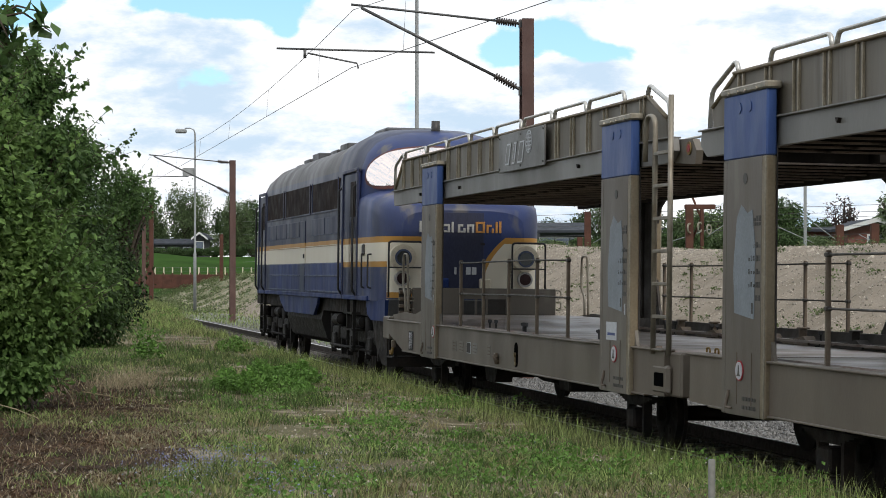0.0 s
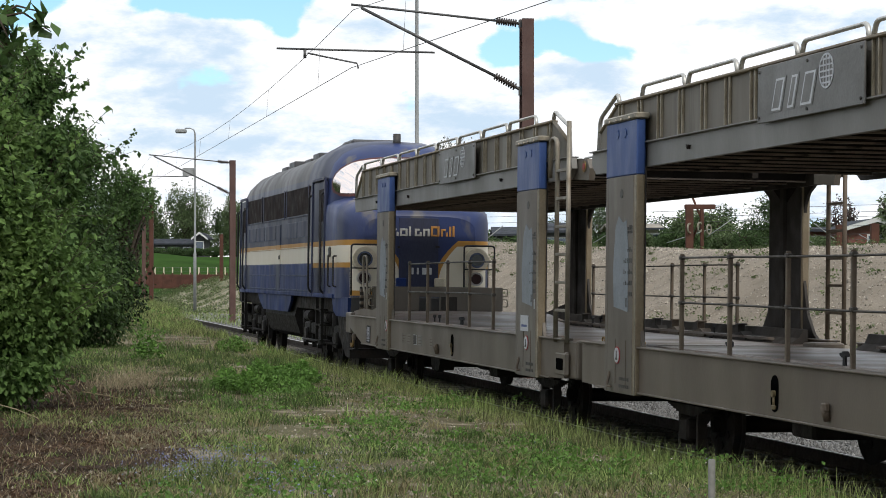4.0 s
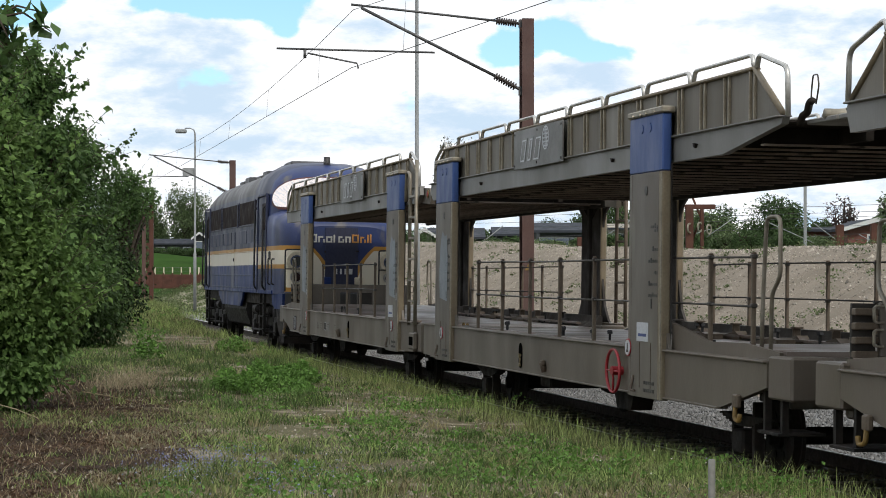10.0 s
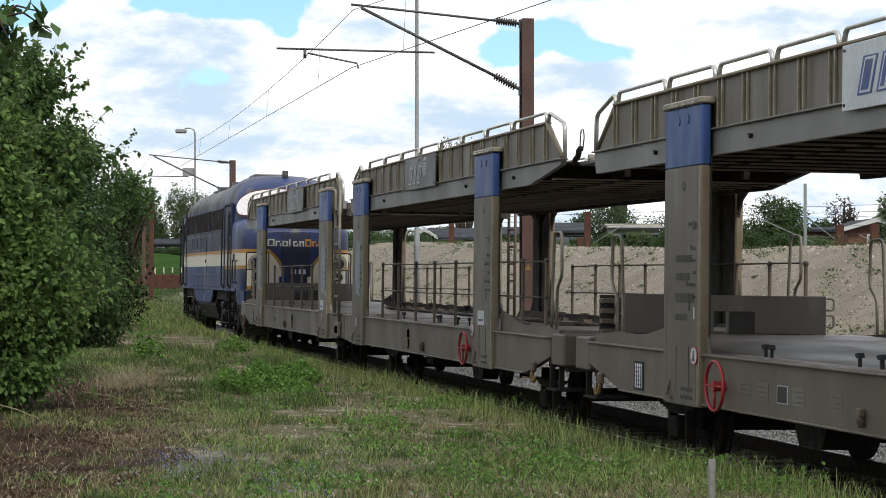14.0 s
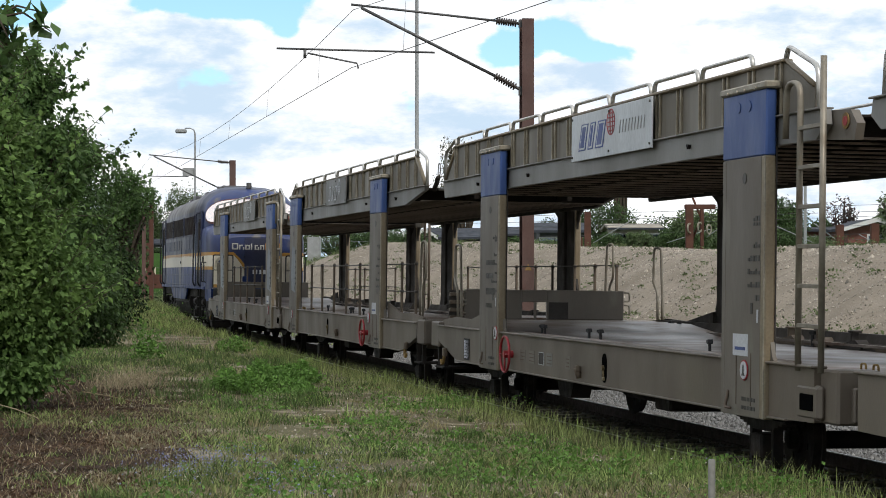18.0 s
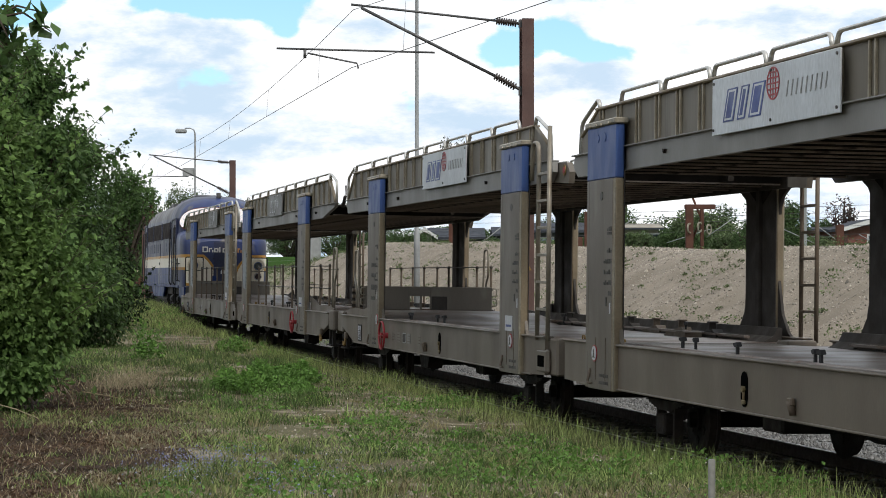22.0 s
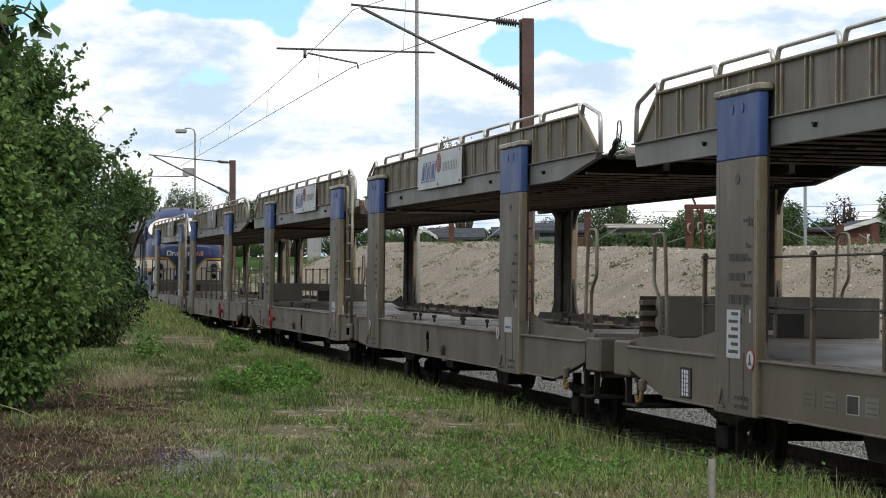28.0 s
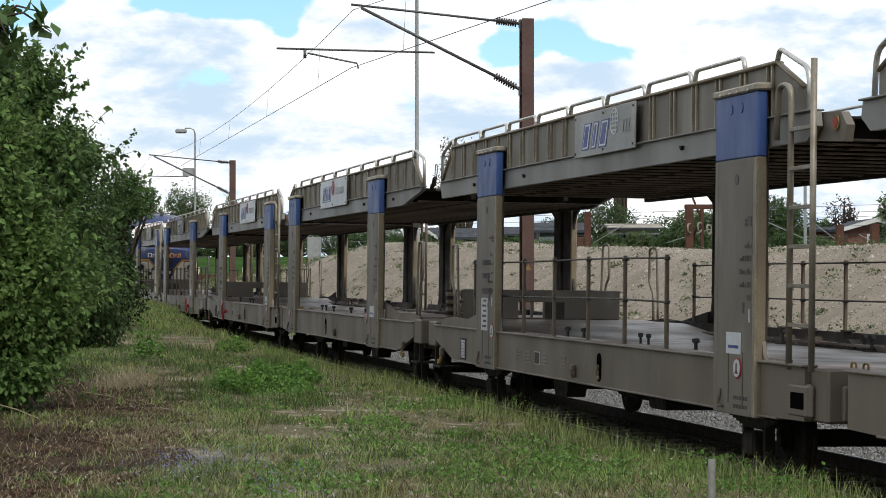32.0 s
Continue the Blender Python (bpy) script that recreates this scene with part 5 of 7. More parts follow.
            for dx in (-wd + 0.12, wd + 0.10):
                part("handrail", Shape().tube(bend([(x + dx, Y(0), 3.55), (x + dx, Y(0.07), 3.5), (x + dx, Y(0.07), 2.6), (x + dx - 0.12, Y(0.09), 2.3), (x + dx - 0.12, Y(0.09), 1.55), (x + dx - 0.08, Y(0.0), 1.45)], 0.10), 0.022, 8), BLACK, d, "black bent handrail")
            st = Shape()
            for z in (0.45, 0.78, 1.1):
                st.box(x - 0.3, x + 0.36, *yb(-0.25, 0.0), z, z + 0.03)
            for dx in (-0.3, 0.34):
                st.box(x + dx, x + dx + 0.05, *yb(-0.08, -0.02), 0.4, 1.4)
            part("step", st, BOGIE, w)
        for x, z0 in ((1.95, 2.24), (1.35, 2.22)):
            part("handrail", Shape().tube(bend([(x, Y(-0.02), z0), (x, Y(0.05), z0), (x, Y(0.05), 1.62), (x, Y(-0.02), 1.60)], 0.03), 0.018, 6), BLACK, w, "black short grab rail")
        part("side_lamp", Shape().box(1.92, 2.05, *yb(-0.02, 0.04), 2.20, 2.42, 0.03), VALANCE, w)
        skirt = Shape().prism([(7.3, 1.47), (13.0, 1.47), (12.7, 1.24), (11.9, 0.99), (7.85, 0.99), (7.4, 1.24)], "y", *sorted((1.42 * side, 1.48 * side)))
        part("side_skirt", skirt, SKIRT, w, "blue fuel tank skirt")
        part("sole_bar", Shape().box(1.6, 16.3, *yb(-0.05, 0.014), 1.37, 1.46, 0.01), SKIRT, w)
    part("fuel_tank", Shape().prism([(-1.3, 1.3), (1.3, 1.3), (1.38, 0.9), (1.25, 0.5), (0.9, 0.36), (-0.9, 0.36), (-1.25, 0.5), (-1.38, 0.9)], "x", 7.4, 12.2), BOGIE, w)
    part("floor_frame", Shape().box(1.6, 17.6, -1.35, 1.35, 1.1, 1.42), DARK, w)
    # roof
    for x in (6.5, 8.2, 12.4, 13.8):
        part("roof_fan", Shape().tube([(x, 0, 4.45), (x, 0, 4.66), (x, 0, 4.67)], [0.5, 0.5, 0.4], 24), ROOFG, w)
    part("exhaust_hood", Shape().box(9.6, 11.6, -0.5, 0.5, 4.45, 4.70, 0.05), ROOFG, w)
    part("horn", Shape().tube([(2.9, 0.0, 4.5), (2.9, 0.0, 4.80)], [0.09, 0.08], 10), ROOFG, w, "dark roof horn")
    part("roof_box", Shape().box(4.2, 5.4, -0.3, 0.7, 4.60, 4.76, 0.04), ROOFG, w)
    hat = Shape()
    for x in np.arange(5.6, 14.6, 1.25):
        hat.box(x, x + 0.9, 0.25, 0.75, 4.47, 4.56 + 0.07 * (int(x * 4) % 3), 0.02)
    hat.box(5.2, 15.2, 0.85, 0.93, 4.36, 4.44, 0.02)
    part("roof_hatch", hat, ROOFG, w)
    part("roof_walk", Shape().box(5.4, 15.0, 1.02, 1.07, 4.26, 4.30, 0.01), VALANCE, w, "grey roof walkway edge")
    # bogies
    wheels = []
    for xc in (4.3, 14.9):
        fr = Shape()
        for side in (1.22, -1.22):
            fr.box(xc - 2.4, xc + 2.4, side - 0.06, side + 0.06, 0.55, 0.80, 0.03)
            for d in (-1.9, 0, 1.9):
                fr.box(xc + d - 0.18, xc + d + 0.18, side - 0.10, side + 0.12, 0.34, 0.68, 0.03)
                fr.tube([(xc + d + 0.45, side, 0.55), (xc + d + 0.45, side, 1.05)], 0.09, 10)
                fr.tube([(xc + d - 0.45, side, 0.55), (xc + d - 0.45, side, 1.05)], 0.09, 10)
                fr.box(xc + d - 0.62, xc + d - 0.54, side - 0.05, side + 0.05, 0.25, 0.8)
                fr.box(xc + d + 0.54, xc + d + 0.62, side - 0.05, side + 0.05, 0.25, 0.8)
            fr.tube([(xc - 2.2, side + 0.1, 0.42), (xc + 2.2, side + 0.1, 0.42)], 0.03, 6)
            for d in (-1.2, 1.2):
                fr.tube([(xc + d, side + 0.05, 0.95), (xc + d + 0.02, side + 0.05, 0.95), (xc + d + 0.6, side + 0.05, 0.95)], 0.12, 12)
        part("bogie_frame", fr, BOGIE, w)
        # Added dark plates that stop light showing through behind the bogie frames.
        for side in (1.0, -1.0):
            part("bogie_backing", Shape().prism([(xc - 2.5, 1.3), (xc + 2.5, 1.3), (xc + 2.55, 0.7), (xc + 2.2, 0.42), (xc - 2.2, 0.42), (xc - 2.55, 0.7)], "y", side - 0.03, side + 0.03), BOGIE, w)
        for d in (-1.9, 0, 1.9):
            ws = Shape()
            for side in (-0.76, 0.76):
                ws.disc((0, side, 0), "y", 0.51, 0.12, 36).disc((0, side * 1.06, 0), "y", 0.16, 0.06, 16)
                for k in range(8):
                    a = k * math.pi / 4
                    ws.box(0.33 * math.cos(a) - 0.03, 0.33 * math.cos(a) + 0.03, side - 0.07, side + 0.07, 0.33 * math.sin(a) - 0.03, 0.33 * math.sin(a) + 0.03)
            ws.tube([(0, -0.9, 0), (0, 0.9, 0)], 0.09, 12)
            keep = list(FIT)
            FIT[:] = (1.0, 1.0, 1.0)
            wheels.append(part("wheelset", ws, DARK, w, "", pose(xc + d, 0, 0.51 + RAIL_Z)))
            FIT[:] = keep
    return w, wheels


FIT[:] = (1.0, 0.91, 0.90)
LOCO, LOCO_WHEELS = locomotive()
FIT[:] = (1.0, 1.0, 1.0)


# ------------------------------------------------------------ overhead line, lamp posts
MASTM = material("mast_red_brown", (0.088, 0.046, 0.037), 0.75, second=(0.062, 0.034, 0.029), scale=2, streak=0.5, bump=0.1)
RUST = material("rust_brown", (0.098, 0.046, 0.034), 0.8, gloss=0.1, second=(0.066, 0.034, 0.026), scale=2, bump=0.2)
GALV = material("galvanised_pole", (0.27, 0.28, 0.28), 0.55, 0.3, scale=3, spread=0.2)
WIRE = material("dark_wire", (0.05, 0.05, 0.05), 0.6, 0.4)
CANT = material("cantilever_tube", (0.10, 0.10, 0.10), 0.5, 0.4, scale=6)
INSUL = material("brown_insulator", (0.045, 0.035, 0.03), 0.35, scale=10)


def insulator(sh, p, q, r=0.075, n=9):
    p, q = Vector(p), Vector(q)
    path, rad = [], []
    for i in range(n):
        for f, k in ((0.1, 0.45), (0.35, 1.0), (0.65, 1.0), (0.9, 0.45)):
            path.append(p.lerp(q, (i + f) / n))
            rad.append(r * k)
    sh.tube(path, rad, 12)


def catenary_mast(s, lateral, top, arm=3.5, label="red-brown steel catenary mast with a cantilever arm"):
    """Local x forward along the track, y to the near side."""
    g = float(height(s, lateral))
    m = thing("catenary_mast", track_pose(s, lateral, g), label, "catenary mast", "catenary masts")
    h = top - g
    mast = Shape().box(-0.12, -0.10, -0.12, 0.12, 0, h).box(0.10, 0.12, -0.12, 0.12, 0, h).box(-0.10, 0.10, -0.012, 0.012, 0, h)
    part("mast", mast, MASTM, m, "red-brown H-section mast")
    za, zb = top - 0.10 - g, top - 1.46 - g
    end = (0, arm, za + 0.30)
    arm_ = part("top_tube", Shape().tube([(0, 0.62, za + 0.05), end], 0.023, 8), CANT, m, "thin steel cantilever tube")
    part("bracket_tube", Shape().tube([(0, 0.65, zb + 0.33), (0, arm - 0.2, za + 0.24)], 0.030, 8), CANT, m, "thin steel cantilever tube")
    ins, low = Shape(), Shape()
    insulator(ins, (0, 0.2, za + 0.01), (0, 0.62, za + 0.05))
    insulator(low, (0, 0.22, zb + 0.11), (0, 0.65, zb + 0.33))
    part("insulator", ins, INSUL, m, "dark ribbed insulator")
    part("insulator", low, INSUL, m, "dark ribbed insulator")
    fit = Shape().tube([(0, 0.1, za), (0, 0.2, za + 0.01)], 0.03, 8)
    part("bracket", Shape().box(-0.03, 0.03, 0.10, 0.16, za - 0.07, za + 0.07), CANT, m)
    part("bracket", Shape().box(-0.03, 0.03, 0.10, 0.16, zb - 0.05, zb + 0.13), CANT, m)
    part("link", Shape().tube([(0, 0.1, zb + 0.05), (0, 0.22, zb + 0.11)], 0.03, 8), CANT, m)
    part("link", fit, CANT, m)
    reg = za - 0.60
    part("registration_tube", Shape().tube([(0, 1.85, reg), (0, arm + 1.45, reg + 0.02)], 0.020, 8), CANT, m, "thin horizontal registration tube")
    steady = Shape().tube([(0, arm + 0.9, reg), (0, arm + 0.9, reg - 0.16)], 0.03, 6).tube([(0, arm + 0.85, reg - 0.06), (0, arm - 0.12, reg - 0.24), (0, arm - 0.14, reg - 0.34)], 0.018, 6)
    part("steady_arm", steady, CANT, m)
    return m


MASTS = [(-27.0, 2.8, 6.75), (24.2, 2.8, 6.71), (76.0, 2.8, 6.46), (127.0, 2.8, 6.4)]
for i, (s, l, top) in enumerate(MASTS):
    m1 = catenary_mast(s, l, top)
    if i == 1:
        part("warning_sign", Shape().prism([(-0.07, 2.20), (0.07, 2.20), (0.0, 2.33)], "x", -0.128, -0.122), YELLOW, m1, "small yellow warning triangle")


def overhead_wires():
    g = thing("overhead_line", track_pose(0), "thin dark overhead contact line above the track", "overhead wire")
    for (s0, l0, t0), (s1, l1, t1) in zip(MASTS, MASTS[1:]):
        con, mes = [], []
        for k in range(13):
            f = k / 12
            s = s0 + (s1 - s0) * f
            t = t0 + (t1 - t0) * f
            pull = (1 - f) if s0 < 0 else 0.0      # the line is drawn aside towards the mast behind the eye
            con.append((s, -(l0 - 3.5) - 2.7 * pull, t - 1.03 - 0.8 * pull))
            mes.append((s, -(l0 - 3.45) - 2.7 * pull, t + 0.10 - 0.62 * 4 * f * (1 - f)))
        c = part("contact_wire", Shape().tube(con, 0.007, 5), WIRE, g)
        part("messenger_wire", Shape().tube(mes, 0.006, 5), WIRE, g)
        for k in (1, 3, 5, 7, 9, 11):
            part("dropper", Shape().tube([con[k], mes[k]], 0.003, 4), WIRE, c)


overhead_wires()


def lamp_post(s, l, tall=9.9, head=True):
    g = float(height(s, l))
    m = thing("street_lamp", track_pose(s, l, g), "grey galvanised lamp post with a curved arm", "street lamp", "lamp posts beside the track")
    part("pole", Shape().tube([(0, 0, 0), (0, 0, 3.2), (0, 0, 3.25), (0, 0, tall - 0.3), (0.0, 0.06, tall - 0.1), (0, 0.25, tall), (0, 0.55, tall)], [0.085, 0.08, 0.058, 0.046, 0.034, 0.03, 0.03], 12), GALV, m)
    part("lamp_head", Shape().box(-0.14, 0.14, 0.45, 1.05, tall - 0.28, tall - 0.04, 0.06), GALV, m, "box-shaped lamp head")
    return m


lamp_post(40.1, 3.7)
post2 = lamp_post(102.0, 3.7)
part("sign_plate", Shape().box(0.08, 0.11, -0.02, 0.66, 7.35, 7.78, 0.01), GALV, post2, "grey back of a square sign plate")
lamp_post(205, 8.5)

# ------------------------------------------------------------ plants
LEAF_A = material("bright_leaf", (0.128, 0.205, 0.056), 0.55, gloss=0.2, second=(0.070, 0.125, 0.034), scale=1.1, random_part=0.42, bump=0, translucent=0.35)
LEAF_B = material("mid_leaf", (0.098, 0.168, 0.050), 0.55, gloss=0.2, second=(0.050, 0.094, 0.030), scale=0.9, random_part=0.42, bump=0, translucent=0.35)
LEAF_C = material("dark_leaf", (0.019, 0.037, 0.012), 0.6, gloss=0.12, second=(0.012, 0.024, 0.008), scale=1.0, random_part=0.4, bump=0, translucent=0.2)
LEAF_D = material("shady_leaf", (0.070, 0.120, 0.038), 0.55, gloss=0.2, second=(0.036, 0.066, 0.022), scale=0.9, random_part=0.42, bump=0, translucent=0.3)
LEAF_N = material("thin_brown_green_leaf", (0.085, 0.085, 0.045), 0.7, second=(0.06, 0.05, 0.03), scale=1, random_part=0.4, bump=0, translucent=0.2)
LEAF_P = material("purple_leaf", (0.055, 0.028, 0.030), 0.6, second=(0.04, 0.03, 0.02), scale=1, random_part=0.4, bump=0, translucent=0.2)
BARK = material("grey_brown_bark", (0.060, 0.048, 0.036), 0.9, gloss=0.1, second=(0.038, 0.031, 0.024), scale=6, bump=0.6)


def leaves(r, centres, radii, n, size, droop=0.3):
    """Rhombic leaves spread through lobes, most near each lobe's skin. Returns vertices and faces."""
    k = len(centres)
    wgt = np.array([a[0] * a[1] + a[1] * a[2] + a[0] * a[2] for a in radii])
    idx = r.choice(k, n, p=wgt / wgt.sum())
    d = r.normal(size=(n, 3))
    d /= np.linalg.norm(d, axis=1)[:, None]
    rad = r.uniform(0.30, 1.0, n) ** 0.35 * (1 + 0.17 * r.normal(size=n))
    C, R = np.array(centres)[idx], np.array(radii)[idx]
    p = C + d * R * rad[:, None]
    ax = d + 0.7 * r.normal(size=(n, 3)) + np.array([0, 0, -droop])
    ax /= np.linalg.norm(ax, axis=1)[:, None]
    up = np.array([0, 0, 1.0]) + 0.6 * r.normal(size=(n, 3))
    sd = np.cross(ax, up)
    sd /= np.linalg.norm(sd, axis=1)[:, None] + 1e-9
    nr = np.cross(sd, ax)
    L = size * r.uniform(0.6, 1.35, n)[:, None]
    W = L * r.uniform(0.24, 0.40, n)[:, None]
    v = np.stack([p - ax * L * 0.5, p + sd * W + nr * L * 0.10, p + ax * L * 0.5, p - sd * W + nr * L * 0.10], 1)
    f = np.arange(n)[:, None] * 4 + np.array([0, 1, 2, 3])
    return v.reshape(-1, 3), f


def tree(name, x, y, lobes, n, size, mat, label, category="tree", seed=1, stems=3, thick=0.10, group="", base=None, sprays=0):
    """lobes: (dx, dy, z, rx, ry, rz) round the foot."""
    r = np.random.RandomState(seed)
    s = (x - OX) * TX + (y - OY) * TY
    l = (x - OX) * TY - (y - OY) * TX
    g = float(height(s, l)) if base is None else base
    t = thing(name, pose(x, y, g), label, category, group)
    cs, rs = [], []
    for (dx, dy, z, rx, ry, rz) in lobes:
        cs.append((dx, dy, z))
        rs.append((rx, ry, rz))
        for k in range(7):
            d = r.normal(size=3)
            d /= np.linalg.norm(d)
            q = r.uniform(0.28, 0.5)
            cs.append((dx + d[0] * rx * 0.85, dy + d[1] * ry * 0.85, z + d[2] * rz * 0.85))
            rs.append((rx * q, ry * q, rz * q))
    wood = Shape()
    for i, (dx, dy, z, rx, ry, rz) in enumerate(lobes):
        for k in range(stems):
            ex, ey, ez = dx + r.uniform(-0.5, 0.5) * rx, dy + r.uniform(-0.5, 0.5) * ry, z + r.uniform(-0.1, 0.7) * rz
            b = (r.uniform(-0.2, 0.2), r.uniform(-0.2, 0.2), -0.1)
            mid = (b[0] * 0.5 + ex * 0.45 + r.uniform(-0.2, 0.2), b[1] * 0.5 + ey * 0.45, ez * 0.5)
            wood.tube([b, mid, (ex, ey, ez)], [thick, thick * 0.6, thick * 0.15], 6)
            for q in range(3):
                a = Vector(mid).lerp(Vector((ex, ey, ez)), r.uniform(0.1, 0.9))
                e = a + Vector((r.uniform(-1, 1) * rx, r.uniform(-1, 1) * ry, r.uniform(0.0, 0.8) * rz)) * 0.7
                wood.tube([a, (a + e) / 2 + Vector((0, 0, 0.05)), e], [thick * 0.35, thick * 0.2, thick * 0.05], 5)
    if sprays:
        # young shoots that stand out of the crown
        pick = r.choice(len(lobes), sprays)
        sc = []
        for k in pick:
            dx, dy, z, rx, ry, rz = lobes[k]
            d = r.normal(size=3)
            d[2] = abs(d[2]) * 0.8 - 0.15
            d /= np.linalg.norm(d)
            p = np.array([dx + d[0] * rx, dy + d[1] * ry, z + d[2] * rz])
            q = d * 0.6 + np.array([0, 0, 0.45]) + 0.3 * r.normal(size=3)
            L = r.uniform(0.25, 0.75)
            wood.tube([p - q * 0.3, p + q * L * 0.5, p + q * L], [0.005, 0.004, 0.002], 4)
            for j in range(11):
                sc.append(tuple(p + q * L * j / 10 - np.array([0, 0, 0.03])))
    part("trunk", wood, BARK, t, "grey-brown stems and twigs")
    v, f = leaves(r, cs, rs, n, size, 0.7)
    if sprays:
        v2, f2 = leaves(r, sc, [(0.05, 0.05, 0.05)] * len(sc), len(sc) * 2, size * 1.05)
        v, f = np.concatenate([v, v2]), np.concatenate([f, f2 + len(v)])
    part("crown", fast_mesh("crown", v, f, mat), mat, t, "leafy crown")
    return t


# row of bushes and trees along the near side of the meadow
tree("hazel_bush", -5.55, 24.5, [(0, 0, 2.1, 1.15, 1.4, 1.2), (-0.4, 0.2, 1.0, 1.5, 1.5, 1.0), (0.6, -0.2, 1.2, 0.85, 1.0, 0.8), (1.2, -0.3, 1.0, 0.45, 0.6, 0.45), (0.75, 0, 2.0, 0.55, 0.7, 0.5), (-0.2, 0.4, 3.1, 0.8, 0.9, 0.7), (0.55, 0.2, 2.9, 0.45, 0.5, 0.4), (0.2, -0.6, 0.55, 1.3, 0.7, 0.6)], 92000, 0.082, LEAF_A, "bright green leafy hazel bush at the meadow edge", "bush", 11, sprays=150)
tree("leafy_tree", -6.6, 31, [(0, 0, 3.0, 1.35, 1.6, 1.6), (0.2, 0, 1.4, 1.4, 1.6, 1.2), (-0.3, 0, 4.0, 0.9, 1.2, 0.8), (0.9, 0, 3.9, 0.35, 0.5, 0.35), (1.2, 0, 2.9, 0.5, 0.7, 0.5)], 64000, 0.096, LEAF_B, "mid-green leafy tree at the meadow edge", "tree", 12, sprays=150)
tree("leafy_tree", -7.75, 44, [(0, 0, 2.7, 1.3, 1.8, 1.5), (0.3, 0, 1.2, 1.3, 1.8, 1.1), (-0.6, 0, 3.8, 0.9, 1.4, 0.8)], 44000, 0.09, LEAF_D, "deep green leafy tree at the meadow edge", "tree", 13, sprays=130)
tree("dark_bush", -9.45, 58, [(0, 0, 1.4, 1.25, 1.8, 1.3), (0.6, 0, 0.7, 1.2, 1.8, 0.8), (0.9, 0, 1.5, 0.6, 1.2, 0.6), (-0.5, 0, 2.6, 0.8, 1.4, 1.0)], 24000, 0.10, LEAF_C, "dark green dense bush at the meadow edge", "bush", 14, sprays=60)
tree("airy_tree", -10.35, 72, [(-0.35, 0, 2.6, 0.75, 1.3, 1.2), (0.85, 0, 3.5, 0.42, 0.9, 0.55), (-0.6, 0, 1.8, 0.75, 1.3, 1.4), (-0.9, 0, 3.4, 0.6, 1.0, 0.6), (0.35, 0, 4.2, 0.38, 0.8, 0.45), (0.3, 0, 3.3, 0.4, 0.8, 0.5), (-0.2, 0, 3.9, 0.5, 0.8, 0.5)], 11000, 0.11, LEAF_B, "airy light-green young tree", "tree", 15, sprays=80)


# ------------------------------------------------------------ meadow plants
GRASS = material("meadow_grass", (0.205, 0.280, 0.088), 0.6, gloss=0.15, second=(0.168, 0.170, 0.080), scale=0.75, random_part=0.8, bump=0, translucent=0.35)
GRASS_D = material("dark_meadow_grass", (0.074, 0.112, 0.038), 0.6, gloss=0.15, second=(0.070, 0.112, 0.034), scale=0.8, random_part=0.5, bump=0, translucent=0.3)
GRASS_O = material("olive_meadow_grass", (0.255, 0.235, 0.120), 0.6, gloss=0.15, second=(0.190, 0.160, 0.090), scale=0.8, random_part=0.5, bump=0, translucent=0.3)
STRAW = material("dry_grass", (0.34, 0.285, 0.19), 0.7, gloss=0.15, second=(0.20, 0.165, 0.105), scale=0.8, random_part=0.35, bump=0, translucent=0.25)
WEED = material("broad_weed_leaf", (0.125, 0.235, 0.052), 0.6, gloss=0.15, second=(0.085, 0.165, 0.038), scale=1.2, random_part=0.35, bump=0, translucent=0.3)
BLOOM_B = material("pale_blue_bloom", (0.11, 0.13, 0.25), 0.7, second=(0.16, 0.165, 0.26), scale=5, random_part=0.3, bump=0)
BLOOM_W = material("white_bloom", (0.60, 0.58, 0.50), 0.7, scale=5, random_part=0.2, bump=0)
STAKE = material("weathered_grey_stake", (0.20, 0.20, 0.185), 0.7, gloss=0.2, second=(0.14, 0.14, 0.125), scale=8)
LITTER = material("brown_litter", (0.098, 0.062, 0.038), 0.9, gloss=0.1, second=(0.042, 0.028, 0.019), scale=2, random_part=0.5, bump=0)


def to_world(s, l):
    return OX + TX * s + TY * l, OY + TY * s - TX * l


def to_track(x, y):
    return (x - OX) * TX + (y - OY) * TY, (x - OX) * TY - (y - OY) * TX


def blades(r, x, y, h, w, lean=0.5, bend_=0.35):
    """Grass blades as bent tapering strips at ground points. Returns vertices and quads."""
    n = len(x)
    s, l = to_track(x, y)
    z = height(s, l)
    a = r.uniform(0, 2 * math.pi, n)
    la = r.uniform(0, 2 * math.pi, n)
    k = h * lean * r.uniform(0.1, 1.0, n)
    dx, dy = np.cos(la) * k, np.sin(la) * k
    wx, wy = np.cos(a) * w, np.sin(a) * w
    base = np.stack([x, y, z - 0.02], -1)
    side = np.stack([wx, wy, 0 * wx], -1)
    mid = base + np.stack([dx * bend_, dy * bend_, h * 0.58], -1)
    tip = base + np.stack([dx, dy, h * r.uniform(0.8, 1.0, n)], -1)
    v = np.stack([base - side, base + side, mid + side * 0.7, mid - side * 0.7, tip + side * 0.12, tip - side * 0.12], 1)
    f = (np.arange(n) * 6)[:, None, None] + np.array([[0, 1, 2, 3], [3, 2, 4, 5]])[None]
    return v.reshape(-1, 3), f.reshape(-1, 4)


def scatter(r, n, y0=13.0, y1=105.0):
    """Ground points in the wedge before the eye, denser close by, clear of the track."""
    y = y0 * (y1 / y0) ** r.uniform(0, 1, n)
    x = y * r.uniform(-0.205, 0.205, n)
    s, l = to_track(x, y)
    ok = (l < -1.88)
    return x[ok], y[ok]


def stuff(name, v, f, mat, label, category):
    tagged(new(name, fast_mesh(name, v, f, mat)), label, category, kind="stuff")


